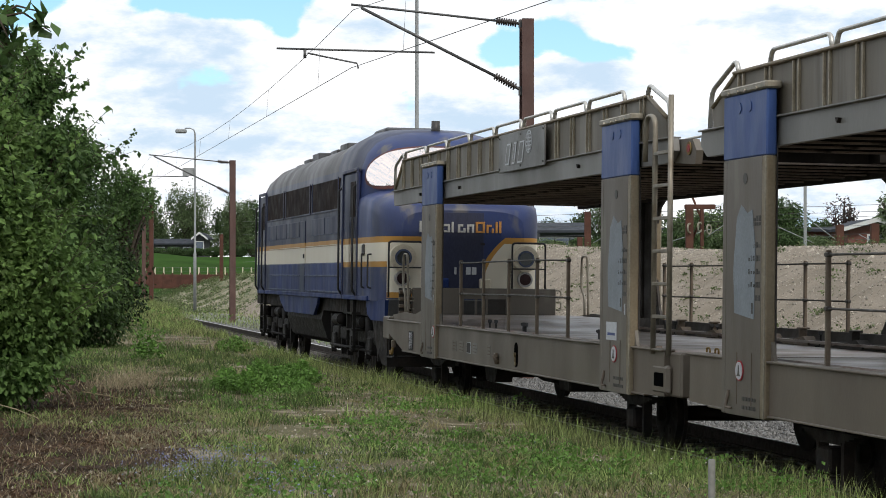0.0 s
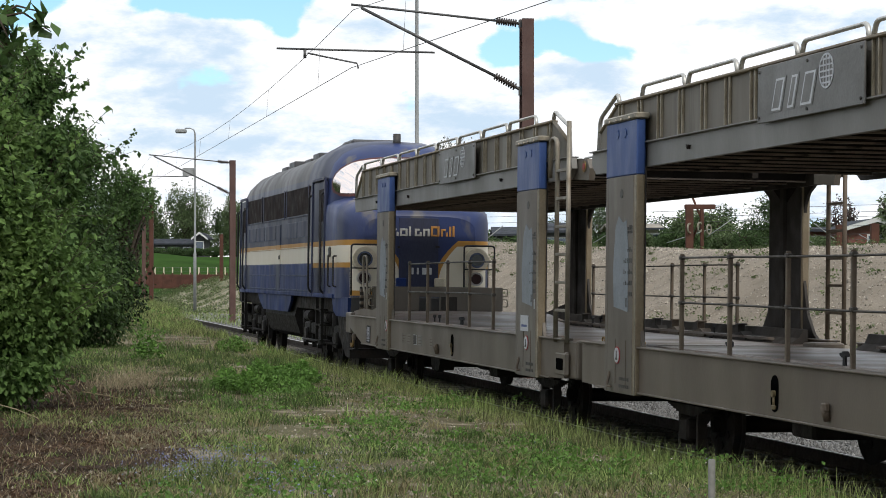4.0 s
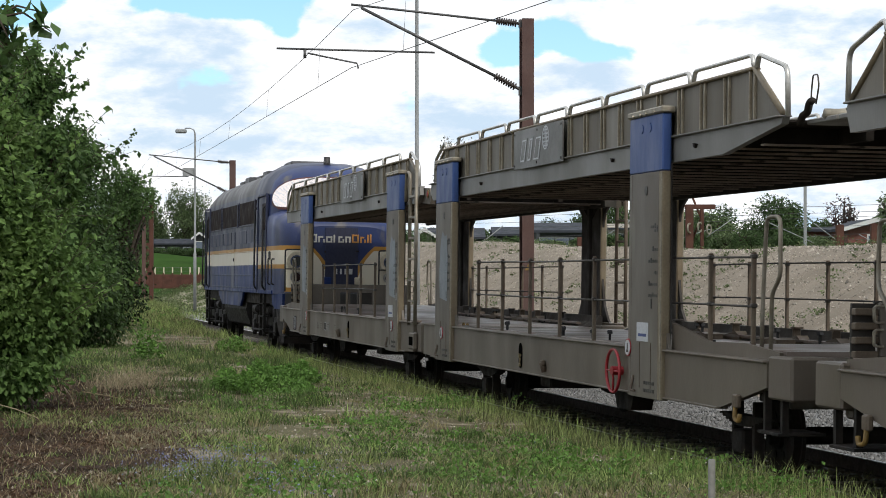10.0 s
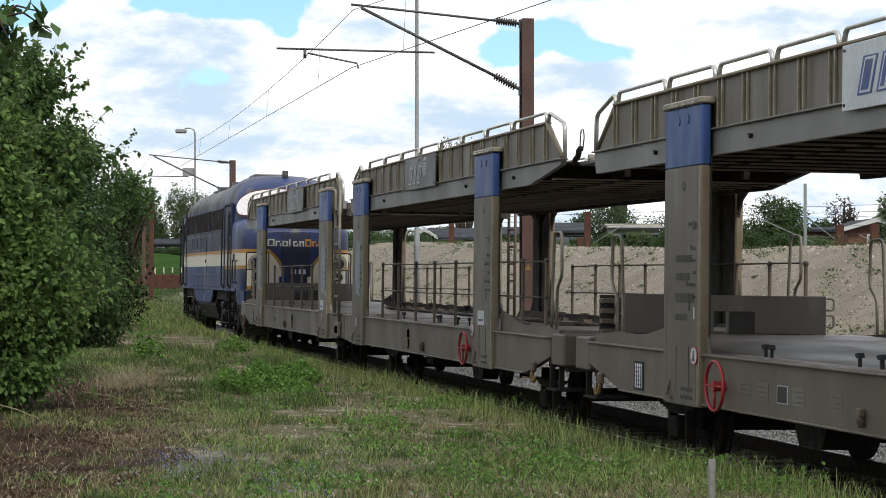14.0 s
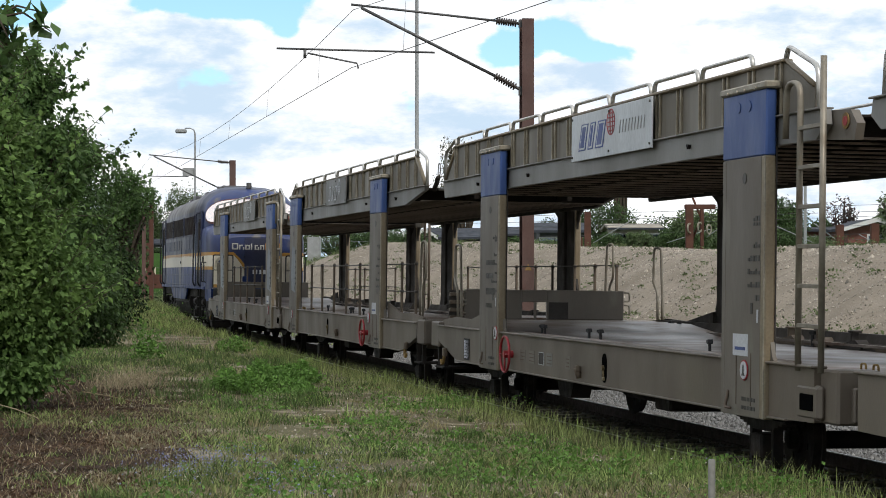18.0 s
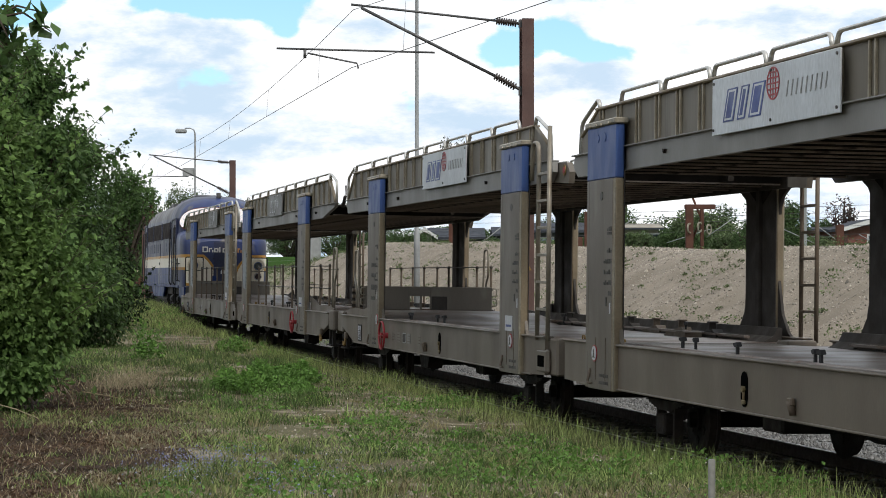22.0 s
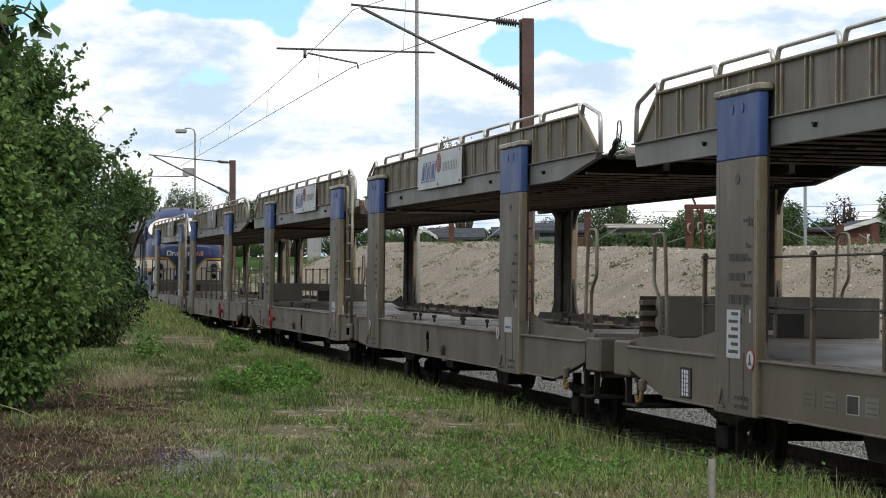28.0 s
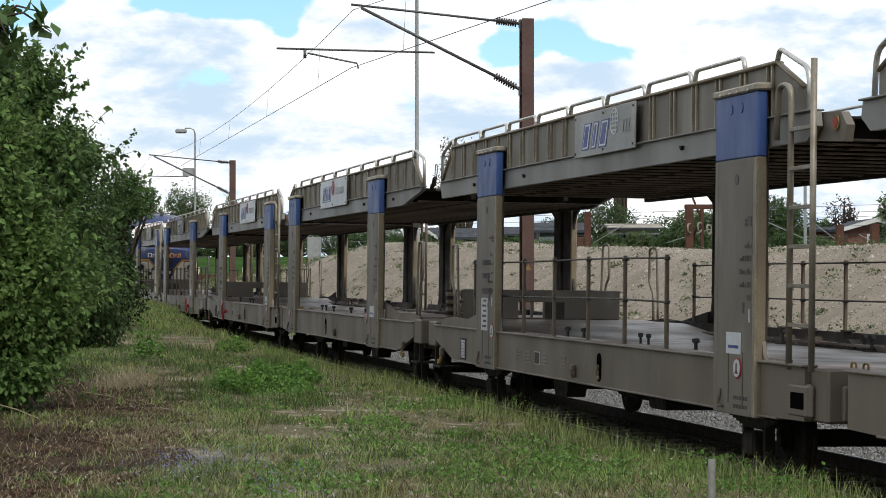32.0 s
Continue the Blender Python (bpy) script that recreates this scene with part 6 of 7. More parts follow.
BARE = [(-1.22, 23.9, 0.5, 1.0), (-0.77, 24.7, 0.45, 0.9), (-1.35, 21.2, 0.45, 0.8), (-0.02, 23.4, 0.35, 0.7), (0.38, 23.0, 0.3, 0.6), (-5.9, 48.6, 0.7, 2.5), (-5.0, 46.7, 0.5, 2.0),
        (-0.19, 17.3, 0.25, 0.5), (-0.55, 27.5, 0.3, 0.9), (1.3, 19.2, 0.25, 0.5), (-0.75, 15.3, 0.3, 0.4), (-2.6, 33.5, 0.35, 1.0)]


def patches(x, y):
    """Bare pale patches in the turf."""
    z = 0
    for cx, cy, rx, ry in BARE:
        z = z + np.exp(-(((x - cx) / rx) ** 2 + ((y - cy) / ry) ** 2))
    return np.clip(z, 0, 1)


def brown(x, y):
    """The shady strip of bare brown soil before the bushes."""
    q = x / y + 0.014 * ripple(x, y, 1.4, 35) + 0.030 * (1 - smooth(14.5, 17.5, y))
    return smooth(-0.086, -0.140, q) * (1 - smooth(26, 35, y)) * np.clip(1.05 + 1.1 * ripple(x, y * 0.7, 0.9, 37), 0.45, 1)


def build_meadow():
    r = np.random.RandomState(21)
    # short green turf, thinner where the soil shows
    x, y = scatter(r, 340000)
    s, l = to_track(x, y)
    dense = 0.50 + 1.9 * ripple(x * 1.0, y * 0.6, 0.9, 31) + 0.8 * ripple(x, y, 2.6, 32) - 2.6 * patches(x, y)
    bare = 1.05 * brown(x, y)
    edge = smooth(-4.2, -2.2, l) * 0.5
    keep = r.uniform(0, 1, len(x)) < np.clip(dense - bare + edge, 0.02, 1)
    x, y, l = x[keep], y[keep], l[keep]
    tall = 0.030 + 0.050 * np.clip(ripple(x, y, 0.8, 33) + 0.4, 0, 1) + 0.04 * smooth(-3.0, -1.95, l)
    h = tall * r.uniform(0.35, 1.35, len(x)) + 0.09 * (r.uniform(0, 1, len(x)) < 0.02)
    w = r.uniform(0.0018, 0.0042, len(x)) * (1 + y / 40)
    # Dark blades vary by noise and gather near left to paint bush shade.
    dark = r.uniform(0, 1, len(x)) < np.clip(0.16 + 1.1 * ripple(x, y * 0.7, 1.6, 36) + 1.1 * np.exp(-(((x + 1.9) / 1.9) ** 2 + ((y - 15.0) / 3.2) ** 2)), 0.03, 0.95)
    for name, mat, pick, label in (("meadow_grass", GRASS, ~dark, "short uneven green meadow grass"), ("shade_tinted_grass", GRASS_D, dark, "patches of short dark green grass, partly painted shade")):
        v, f = blades(r, x[pick], y[pick], h[pick], w[pick], 1.25)
        stuff(name, v, f, mat, label, "grass")
    # tufts of taller grass, each of one tone
    for name, mat, count, seed, label in (("grass_tuft", GRASS, 3000, 71, "taller tufts of fresh green grass"), ("dark_tuft", GRASS_D, 2600, 72, "dark green tufts of meadow grass"), ("olive_tuft", GRASS_O, 1000, 73, "olive half-dry tufts of grass")):
        tx, ty = scatter(r, count, 13.2, 75)
        q = np.clip(0.62 + 1.2 * ripple(tx, ty * 0.6, 1.0, seed), 0.05, 1) * (1 - 0.9 * patches(tx, ty)) * (1 - 0.95 * brown(tx, ty))
        ok = r.uniform(0, 1, len(tx)) < q
        tx, ty = tx[ok], ty[ok]
        per = 38
        rad = r.uniform(0.02, 0.09, len(tx))[:, None] * (1 + ty[:, None] / 50)
        bx = (tx[:, None] + r.normal(size=(len(tx), per)) * rad).ravel()
        by = (ty[:, None] + r.normal(size=(len(tx), per)) * rad).ravel()
        ok = to_track(bx, by)[1] < -1.95
        bx, by = bx[ok], by[ok]
        th = np.repeat(0.035 + 0.12 * r.uniform(0, 1, len(tx)) ** 2.2, per)[ok] * r.uniform(0.5, 1.1, len(bx))
        v, f = blades(r, bx, by, th, r.uniform(0.002, 0.0045, len(bx)) * (1 + by / 40), 1.05)
        stuff(name, v, f, mat, label, "grass")
    # rank grass along the shady side of the meadow
    ty = 25.5 * (62 / 25.5) ** r.uniform(0, 1, 900)
    tx = ty * (-0.205 + 0.15 * r.uniform(0, 1, 900) ** 1.4)
    ok = (r.uniform(0, 1, 900) < np.clip(0.75 + 1.5 * ripple(tx, ty * 0.5, 1.2, 74), 0.05, 1)) & (patches(tx, ty) < 0.4)
    tx, ty = tx[ok], ty[ok]
    bx = (tx[:, None] + r.normal(size=(len(tx), 34)) * 0.13).ravel()
    by = (ty[:, None] + r.normal(size=(len(tx), 34)) * 0.22).ravel()
    th = np.repeat(0.08 + 0.17 * r.uniform(0, 1, len(tx)) ** 1.8, 34) * r.uniform(0.45, 1.1, len(bx))
    v, f = blades(r, bx, by, th, r.uniform(0.002, 0.004, len(bx)) * (1 + by / 45), 0.9)
    stuff("rank_grass", v, f, GRASS_D, "rank dark green grass before the bushes", "grass")
    bx, by = r.normal(-4.05, 0.22, 420), r.normal(29.2, 0.6, 420)
    v, f = blades(r, bx, by, r.uniform(0.10, 0.40, 420), r.uniform(0.0025, 0.0045, 420), 2.0)
    stuff("straw_clump", v, f, STRAW, "tall bleached straw clump in the meadow", "grass")
    # dry straw tufts
    x, y = scatter(r, 90000)
    s, l = to_track(x, y)
    dry = 0.10 + 0.5 * np.clip(ripple(x, y, 1.1, 41), 0, 1) + 0.55 * np.exp(-(((x / y + 0.14) / 0.04) ** 2 + ((y - 60) / 22) ** 2)) + 0.6 * np.exp(-(((x + 0.9) / 0.7) ** 2 + ((y - 14.6) / 1.2) ** 2)) + 0.4 * np.exp(-(((x + 4.2) / 0.5) ** 2 + ((y - 29.5) / 1.6) ** 2)) + 0.5 * np.exp(-(((x + 2.2) / 0.9) ** 2 + ((y - 21) / 2.0) ** 2)) + 0.25 * brown(x, y) + 1.0 * patches(x, y)
    keep = r.uniform(0, 1, len(x)) < dry
    x, y = x[keep], y[keep]
    tuft = np.exp(-(((x + 4.2) / 0.5) ** 2 + ((y - 29.5) / 1.6) ** 2))
    v, f = blades(r, x, y, r.uniform(0.025, 0.11, len(x)) * (1 + 0.9 * (y > 45) + 1.8 * tuft - 0.6 * patches(x, y)), r.uniform(0.0012, 0.0028, len(x)) * (1 + y / 40), 1.7)
    stuff("dry_grass", v, f, STRAW, "dry straw-coloured grass tufts", "grass")
    # tall seed stalks along the track edge
    s = r.uniform(-8, 60, 2600)
    l = -1.95 - np.abs(r.normal(0, 0.40, 2600))
    x, y = to_world(s, l)
    v, f = blades(r, x, y, r.uniform(0.10, 0.30, len(x)), np.full(len(x), 0.0028), 0.5)
    stuff("seed_stalk", v, f, GRASS, "tall thin grass stalks along the track edge", "grass")
    s = r.uniform(-9, 24, 7000)
    l = -1.93 - np.abs(r.normal(0, 0.35, 7000))
    x, y = to_world(s, l)
    v, f = blades(r, x, y, r.uniform(0.07, 0.27, len(x)), r.uniform(0.002, 0.004, len(x)), 0.5)
    stuff("edge_stalk", v, f, GRASS, "tall fresh grass at the near track edge", "grass")
    # rank verge along the far stretch of the track
    s = np.concatenate([r.uniform(32, 150, 10000), r.uniform(38, 86, 26000)])
    l = -1.98 - np.abs(r.normal(0, 0.5, 36000))
    x, y = to_world(s, l)
    v, f = blades(r, x, y, r.uniform(0.12, 0.36, len(x)) * (0.7 + 1.0 * smooth(36, 56, s)), 0.004 * (1 + y / 35), 0.6)
    stuff("verge_stalk", v, f, GRASS, "rank green grass along the far stretch of the track", "grass")
    # leafy weeds: a broad clump and low rosettes
    clumps = [(-2.20, 29.6, 0.60, 1.3, 0.32, 6200), (-1.85, 28.4, 0.40, 0.7, 0.14, 1800), (-2.75, 28.8, 0.25, 0.5, 0.14, 900), (-4.95, 38.0, 0.28, 0.3, 0.62, 900), (1.0, 17.2, 0.5, 0.7, 0.15, 700), (2.2, 15.6, 0.5, 0.6, 0.13, 500),
              (-0.6, 22.5, 0.5, 0.6, 0.10, 420), (-4.0, 44, 0.4, 0.5, 0.3, 600), (0.3, 16.0, 0.8, 0.8, 0.11, 700), (-8.0, 60, 1.5, 4, 0.5, 900), (1.9, 17.6, 0.6, 0.6, 0.14, 700), (0.2, 26.5, 0.5, 0.7, 0.16, 500), (0.6, 18.8, 0.5, 0.6, 0.12, 500)]
    for i in range(230):
        yy = 14 * (60 / 14) ** r.uniform()
        xx = yy * r.uniform(-0.19, 0.19)
        if to_track(xx, yy)[1] < -2.5 and brown(xx, yy) < 0.3:
            clumps.append((xx, yy, 0.12 + yy * 0.006, 0.15 + yy * 0.01, r.uniform(0.05, 0.15), int(r.uniform(40, 130))))
    wv, wf, wo = [], [], 0
    for i, (cx, cy, rx, ry, hh, n) in enumerate(clumps):
        s, l = to_track(cx, cy)
        g = float(height(s, l))
        cs, rs = [], []
        for k in range(18):
            q = r.uniform(0.35, 1.15)
            cs.append((cx + r.normal() * rx * 0.55, cy + r.normal() * ry * 0.55, g + hh * q * 0.5))
            rs.append((rx * 0.26, ry * 0.26, hh * q * 0.55))
        v, f = leaves(r, cs, rs, n, 0.058 if hh > 0.2 else 0.036, 0.0)
        v[:, 2] = np.maximum(v[:, 2], g + 0.01)
        wv.append(v)
        wf.append(f + wo)
        wo += len(v)
    stuff("weed_leaf", np.concatenate(wv), np.concatenate(wf), WEED, "fresh green clumps of broad-leaved weeds in the grass", "weed")
    # flowers: blue patch and scattered pale heads
    fx = np.concatenate([r.normal(-1.80, 0.20, 620), r.normal(-1.05, 0.28, 260), r.uniform(-2.2, 2.4, 60)])
    fy = np.concatenate([r.normal(16.4, 0.7, 620), r.normal(15.4, 0.8, 260), r.uniform(14, 20, 60)])
    s, l = to_track(fx, fy)
    z = height(s, l) + r.uniform(0.06, 0.17, len(fx))
    ok = l < -2.4
    cs = np.stack([fx, fy, z], -1)[ok]
    n = len(cs)
    q = r.normal(size=(n, 4, 3)) * 0.003 + np.array([[-1, 0, -0.3], [0, 1, 0.5], [1, 0, 0.3], [0, -1, -0.5]]) * 0.0052 * r.uniform(0.6, 1.3, (n, 1, 1))
    v = (cs[:, None] + q).reshape(-1, 3)
    stuff("blue_flower", v, np.arange(n)[:, None] * 4 + np.arange(4), BLOOM_B, "small pale blue wild flowers", "flower")
    v, f = blades(r, cs[:, 0], cs[:, 1], cs[:, 2] - height(*to_track(cs[:, 0], cs[:, 1])), np.full(n, 0.0015), 0.1)
    stuff("flower_stem", v, f, GRASS, "thin green flower stems", "flower")
    fx, fy = scatter(r, 80, 14, 40)
    s, l = to_track(fx, fy)
    cs = np.stack([fx, fy, height(s, l) + r.uniform(0.05, 0.16, len(fx))], -1)
    n = len(cs)
    v = (cs[:, None] + np.array([[-1, 0, -0.3], [0, 1, 0.5], [1, 0, 0.3], [0, -1, -0.5]]) * 0.006 * r.uniform(0.6, 1.5, (n, 1, 1))).reshape(-1, 3)
    stuff("white_flower", v, np.arange(n)[:, None] * 4 + np.arange(4), BLOOM_W, "scattered small white flower heads", "flower")
    # dead leaves and twigs on the bare soil under the bushes
    n = 110000
    y = 13.5 * (42 / 13.5) ** r.uniform(0, 1, n)
    x = y * r.uniform(-0.212, -0.06, n)
    ok = r.uniform(0, 1, n) < brown(x, y) + 0.02
    x, y = x[ok], y[ok]
    v, f = blades(r, x, y, r.uniform(0.012, 0.05, len(x)), r.uniform(0.004, 0.013, len(x)), 2.8)
    stuff("leaf_litter", v, f, LITTER, "brown dead leaves on bare soil", "leaf litter")
    # gravel and crumbs of soil on the bare patches
    n = 15000
    x, y = scatter(r, n, 13.5, 60)
    k = len(x)
    q = r.uniform(0, 1, k) < np.clip(0.25 - 0.9 * ripple(x * 1.0, y * 0.6, 0.9, 31) + 0.9 * patches(x, y), 0.05, 1)
    x, y = x[q], y[q]
    k = len(x)
    size = r.uniform(0.005, 0.015, k) * r.uniform(0.6, 1.5, k)
    v = OCTA[None] * size[:, None, None] * r.uniform(0.6, 1.3, (k, 6, 1)) + np.stack([x, y, height(*to_track(x, y))], -1)[:, None]
    stuff("gravel_crumb", v.reshape(-1, 3), ((np.arange(k) * 6)[:, None, None] + OCTA_F[None]).reshape(-1, 3), PEBBLE, "pale crumbs of gravel on bare patches of the meadow", "gravel")
    # fallen pale branches
    for (x0, y0, x1, y1) in ((-4.35, 26.0, -3.95, 24.3), (-4.0, 25.2, -3.55, 25.6), (-4.6, 23.0, -4.0, 22.4)):
        g0, g1 = [float(height(*to_track(*q))) for q in ((x0, y0), (x1, y1))]
        solid("fallen_branch", Shape().tube([(x0, y0, g0 + 0.16), ((x0 + x1) / 2, (y0 + y1) / 2 + 0.1, g0 + 0.1), (x1, y1, g1 + 0.03)], [0.007, 0.006, 0.003], 6), STRAW, Matrix(), "pale dead branch lying in the grass", "branch")
    # grey stake
    x, y = 1.62, 13.65
    solid("marker_stake", Shape().tube([(0, 0, -0.2), (0, 0, 0.36), (0, 0, 0.365)], [0.022, 0.022, 0.014], 12), STAKE, pose(x, y, float(height(*to_track(x, y)))), "short grey plastic marker stake in the grass", "stake")


PEBBLE = material("pale_pebble", (0.32, 0.288, 0.243), 0.9, second=(0.21, 0.185, 0.147), scale=3, random_part=0.6, bump=0.3)
OCTA = np.array([(1, 0, 0), (-1, 0, 0), (0, 1, 0), (0, -1, 0), (0, 0, 1), (0, 0, -1)], float)
OCTA_F = np.array([(0, 2, 4), (2, 1, 4), (1, 3, 4), (3, 0, 4), (2, 0, 5), (1, 2, 5), (3, 1, 5), (0, 3, 5)])
build_meadow()

# ------------------------------------------------------------ bank plants and the distance
FAR_LEAF = material("far_green_leaf", (0.064, 0.104, 0.038), 0.7, gloss=0.15, second=(0.040, 0.070, 0.026), scale=0.6, random_part=0.4, bump=0, translucent=0.2)
BANK_LEAF = material("dusty_bank_leaf", (0.125, 0.155, 0.072), 0.7, gloss=0.15, second=(0.085, 0.110, 0.050), scale=0.6, random_part=0.4, bump=0, translucent=0.2)
FAR_LIGHT = material("far_light_leaf", (0.092, 0.136, 0.050), 0.7, second=(0.062, 0.096, 0.034), scale=0.6, random_part=0.4, bump=0, translucent=0.2)


def bank_plants():
    r = np.random.RandomState(51)
    n = 900
    s, l = 15 + 135 * r.uniform(0, 1, n) ** 1.15, r.uniform(5.2, 12.8, n)
    x, y = to_world(s, l)
    green = ripple(s, l, 0.45, 61)
    vs, fs, o = [], [], 0
    for k in range(n):
        if green[k] < -0.12 and r.uniform() < 0.75:
            continue
        g = float(height(s[k], l[k]))
        q = r.uniform(0.06, 0.22) * (1.6 if r.uniform() < 0.15 else 1)
        v, f = leaves(r, [(x[k], y[k], g + q * 0.35)], [(q * 1.3, q, q * 0.6)], int(20 + 160 * q), 0.06, 0)
        vs.append(v)
        fs.append(f + o)
        o += len(v)
    for k in range(1300):
        sk, lk_ = r.uniform(100, 175), 3.2 + 9.0 * r.uniform() ** 1.2
        if ripple(np.array(sk), np.array(lk_), 0.7, 62) < 0.06 and r.uniform() < 0.93:
            continue
        xk, yk = to_world(sk, lk_)
        q = r.uniform(0.12, 0.36)
        v, f = leaves(r, [(xk, yk, float(height(sk, lk_)) + q * 0.3)], [(q * 1.5, q * 1.3, q * 0.6)], int(16 + 90 * q), 0.11, 0)
        vs.append(v)
        fs.append(f + o)
        o += len(v)
    stuff("bank_weed", np.concatenate(vs), np.concatenate(fs), BANK_LEAF, "scattered green weeds on the sandy bank", "weed")
    # green verge at the foot of the bank
    gs, gl = r.uniform(45, 150, 9000), 2.0 + np.abs(r.normal(0, 2.0, 9000))
    gx, gy = to_world(gs, gl)
    v, f = blades(r, gx, gy, r.uniform(0.08, 0.32, 9000), np.full(9000, 0.012), 0.7)
    stuff("verge_grass", v, f, GRASS, "rough green grass at the foot of the bank", "grass")
    n = 70000
    s, l = 12 + 108 * r.uniform(0, 1, n) ** 1.2, r.uniform(4.8, 13.5, n)
    z = height(s, l)
    x, y = to_world(s, l)
    size = r.uniform(0.009, 0.023, n) * r.uniform(0.6, 1.5, n) * (1 + 1.3 * (r.uniform(0, 1, n) < 0.02))
    v = OCTA[None] * size[:, None, None] * r.uniform(0.6, 1.3, (n, 6, 1)) + np.stack([x, y, z], -1)[:, None]
    stuff("bank_stone", v.reshape(-1, 3), ((np.arange(n) * 6)[:, None, None] + OCTA_F[None]).reshape(-1, 3), PEBBLE, "pale stones and clods on the bank", "stone")


bank_plants()


def px(x, y, dist):
    """The place at a distance before the eye in the direction of a point of the view 1568 wide."""
    return (x - 784) / 4003 * dist, 1.70 + (484.2 - y) / 4003 * dist


def far_tree(x0, x1, ytop, ybot, dist, mat, seed, n=2600, kind="broad green tree beyond the bank", category="tree", size=0.30, name="far_tree"):
    xa, zt = px(x0, ytop, dist)
    xb, zb = px(x1, ybot, dist)
    w, h = (xb - xa) / 2, (zt - zb)
    s, l = to_track((xa + xb) / 2, dist)
    g = min(float(height(s, l)), zb)
    r = random.Random(seed)
    lobes = [(0, 0, zb - g + h * 0.5, w * 0.8, w * 0.7, h * 0.42)]
    for k in (-0.55, 0.0, 0.55):
        lobes.append((k * w, 0, zb - g + h * 0.16, w * 0.5, w * 0.5, h * 0.20))
    for k in range(6):
        lobes.append((r.uniform(-0.65, 0.65) * w, r.uniform(-0.4, 0.4) * w, zb - g + h * r.uniform(0.25, 0.75), w * r.uniform(0.28, 0.45), w * 0.4, h * r.uniform(0.18, 0.28)))
    return tree(name, (xa + xb) / 2, dist, lobes, int(n * 2.0), size * 0.64, mat, kind, category, seed, 2, 0.12 + h * 0.02, "trees beyond the bank", base=g)


far_tree(285, 385, 322, 446, 300, FAR_LIGHT, 61, 9000, "dense dark green tree beyond the bank", size=0.36)
far_tree(370, 470, 350, 446, 310, FAR_LEAF, 62, 7500, size=0.4)
far_tree(380, 455, 348, 446, 300, FAR_LIGHT, 59, 5200, size=0.36)
far_tree(245, 300, 360, 446, 305, FAR_LIGHT, 63, 5200, size=0.36)
far_tree(440, 600, 395, 448, 305, FAR_LIGHT, 64, 3000)
far_tree(590, 720, 405, 450, 210, FAR_LEAF, 65, 2600)
far_tree(1000, 1135, 352, 440, 185, FAR_LEAF, 66, 3800, "dark conifer-like tree behind the houses")
far_tree(1190, 1330, 372, 440, 150, FAR_LIGHT, 67, 3600)
far_tree(1305, 1432, 340, 440, 135, FAR_LEAF, 68, 5200, "broad rounded green tree beyond the bank", size=0.24)
far_tree(1425, 1475, 385, 440, 150, FAR_LEAF, 69, 1600)
far_tree(1455, 1518, 343, 410, 160, LEAF_P, 70, 420, "small purple-leaved tree beside the brick house")
far_tree(1545, 1600, 345, 440, 140, FAR_LIGHT, 71, 1500)
far_tree(768, 872, 240, 338, 210, LEAF_N, 72, 1500, "tall thin-crowned tree far behind the track")
far_tree(1078, 1118, 235, 330, 220, FAR_LEAF, 73, 1100, "dark pointed conifer far behind the track")
HEDGES = [(690, 780, 405, 150), (760, 850, 424, 124), (845, 900, 421, 121), (880, 940, 418, 118), (920, 1010, 422, 120), (1000, 1060, 420, 122), (1050, 1110, 410, 124), (1100, 1160, 406, 126), (1150, 1215, 408, 128),
          (1200, 1260, 414, 120), (1250, 1310, 410, 118), (1290, 1360, 404, 116), (1350, 1420, 408, 117), (1400, 1480, 418, 118), (1470, 1530, 428, 118), (1520, 1600, 424, 118)]
for i, (x0, x1, yt, d) in enumerate(HEDGES):
    far_tree(x0, x1, yt, 450, d, FAR_LIGHT if i % 3 == 1 else FAR_LEAF, 80 + i, 3200, "low green hedge along the top of the bank", "hedge", 0.15, "hedge")
for i, (x0, x1, yt, yb, d) in enumerate(((190, 262, 318, 480, 150), (225, 290, 345, 446, 300), (840, 960, 405, 440, 190), (940, 1010, 385, 440, 200), (1120, 1200, 378, 440, 200), (1180, 1240, 384, 440, 190), (1240, 1310, 360, 440, 170), (460, 560, 385, 448, 300), (540, 640, 392, 448, 305), (640, 740, 396, 450, 215), (740, 840, 398, 440, 230))):
    far_tree(x0, x1, yt, yb, d, FAR_LEAF, 120 + i, 2800, "dark green tree in the far belt of trees")
for i, (x0, x1, yt) in enumerate(((222, 262, 432), (252, 296, 437), (288, 332, 436), (322, 366, 438), (358, 402, 436), (394, 436, 434), (428, 472, 430))):
    far_tree(x0, x1, yt, 452, 283, FAR_LEAF, 140 + i, 2200, "dark green shrub at the edge of the field", "shrub", 0.22, "shrub")

HOUSE_DARK = material("dark_timber_cladding", (0.05, 0.05, 0.052), 0.8, second=(0.035, 0.035, 0.036), scale=1, bump=0.2)
HOUSE_RED = material("red_brick_wall", (0.17, 0.065, 0.048), 0.85, second=(0.12, 0.045, 0.035), scale=1.5, bump=0.3)
HOUSE_WHITE = material("white_render_wall", (0.45, 0.44, 0.42), 0.8, scale=1, spread=0.15)
TILE = material("grey_roofing", (0.050, 0.056, 0.068), 0.8, gloss=0.1, second=(0.034, 0.037, 0.044), scale=1.2, bump=0.3)
HOUSE_TAN = material("pale_tan_wall", (0.30, 0.27, 0.22), 0.85, scale=1, spread=0.4, bump=0.2)
TRIM = material("white_painted_trim", (0.55, 0.55, 0.54), 0.6, scale=3, spread=0.1)
PANE = mirror_glass("far_window_pane", (0.12, 0.14, 0.16), 0.08)


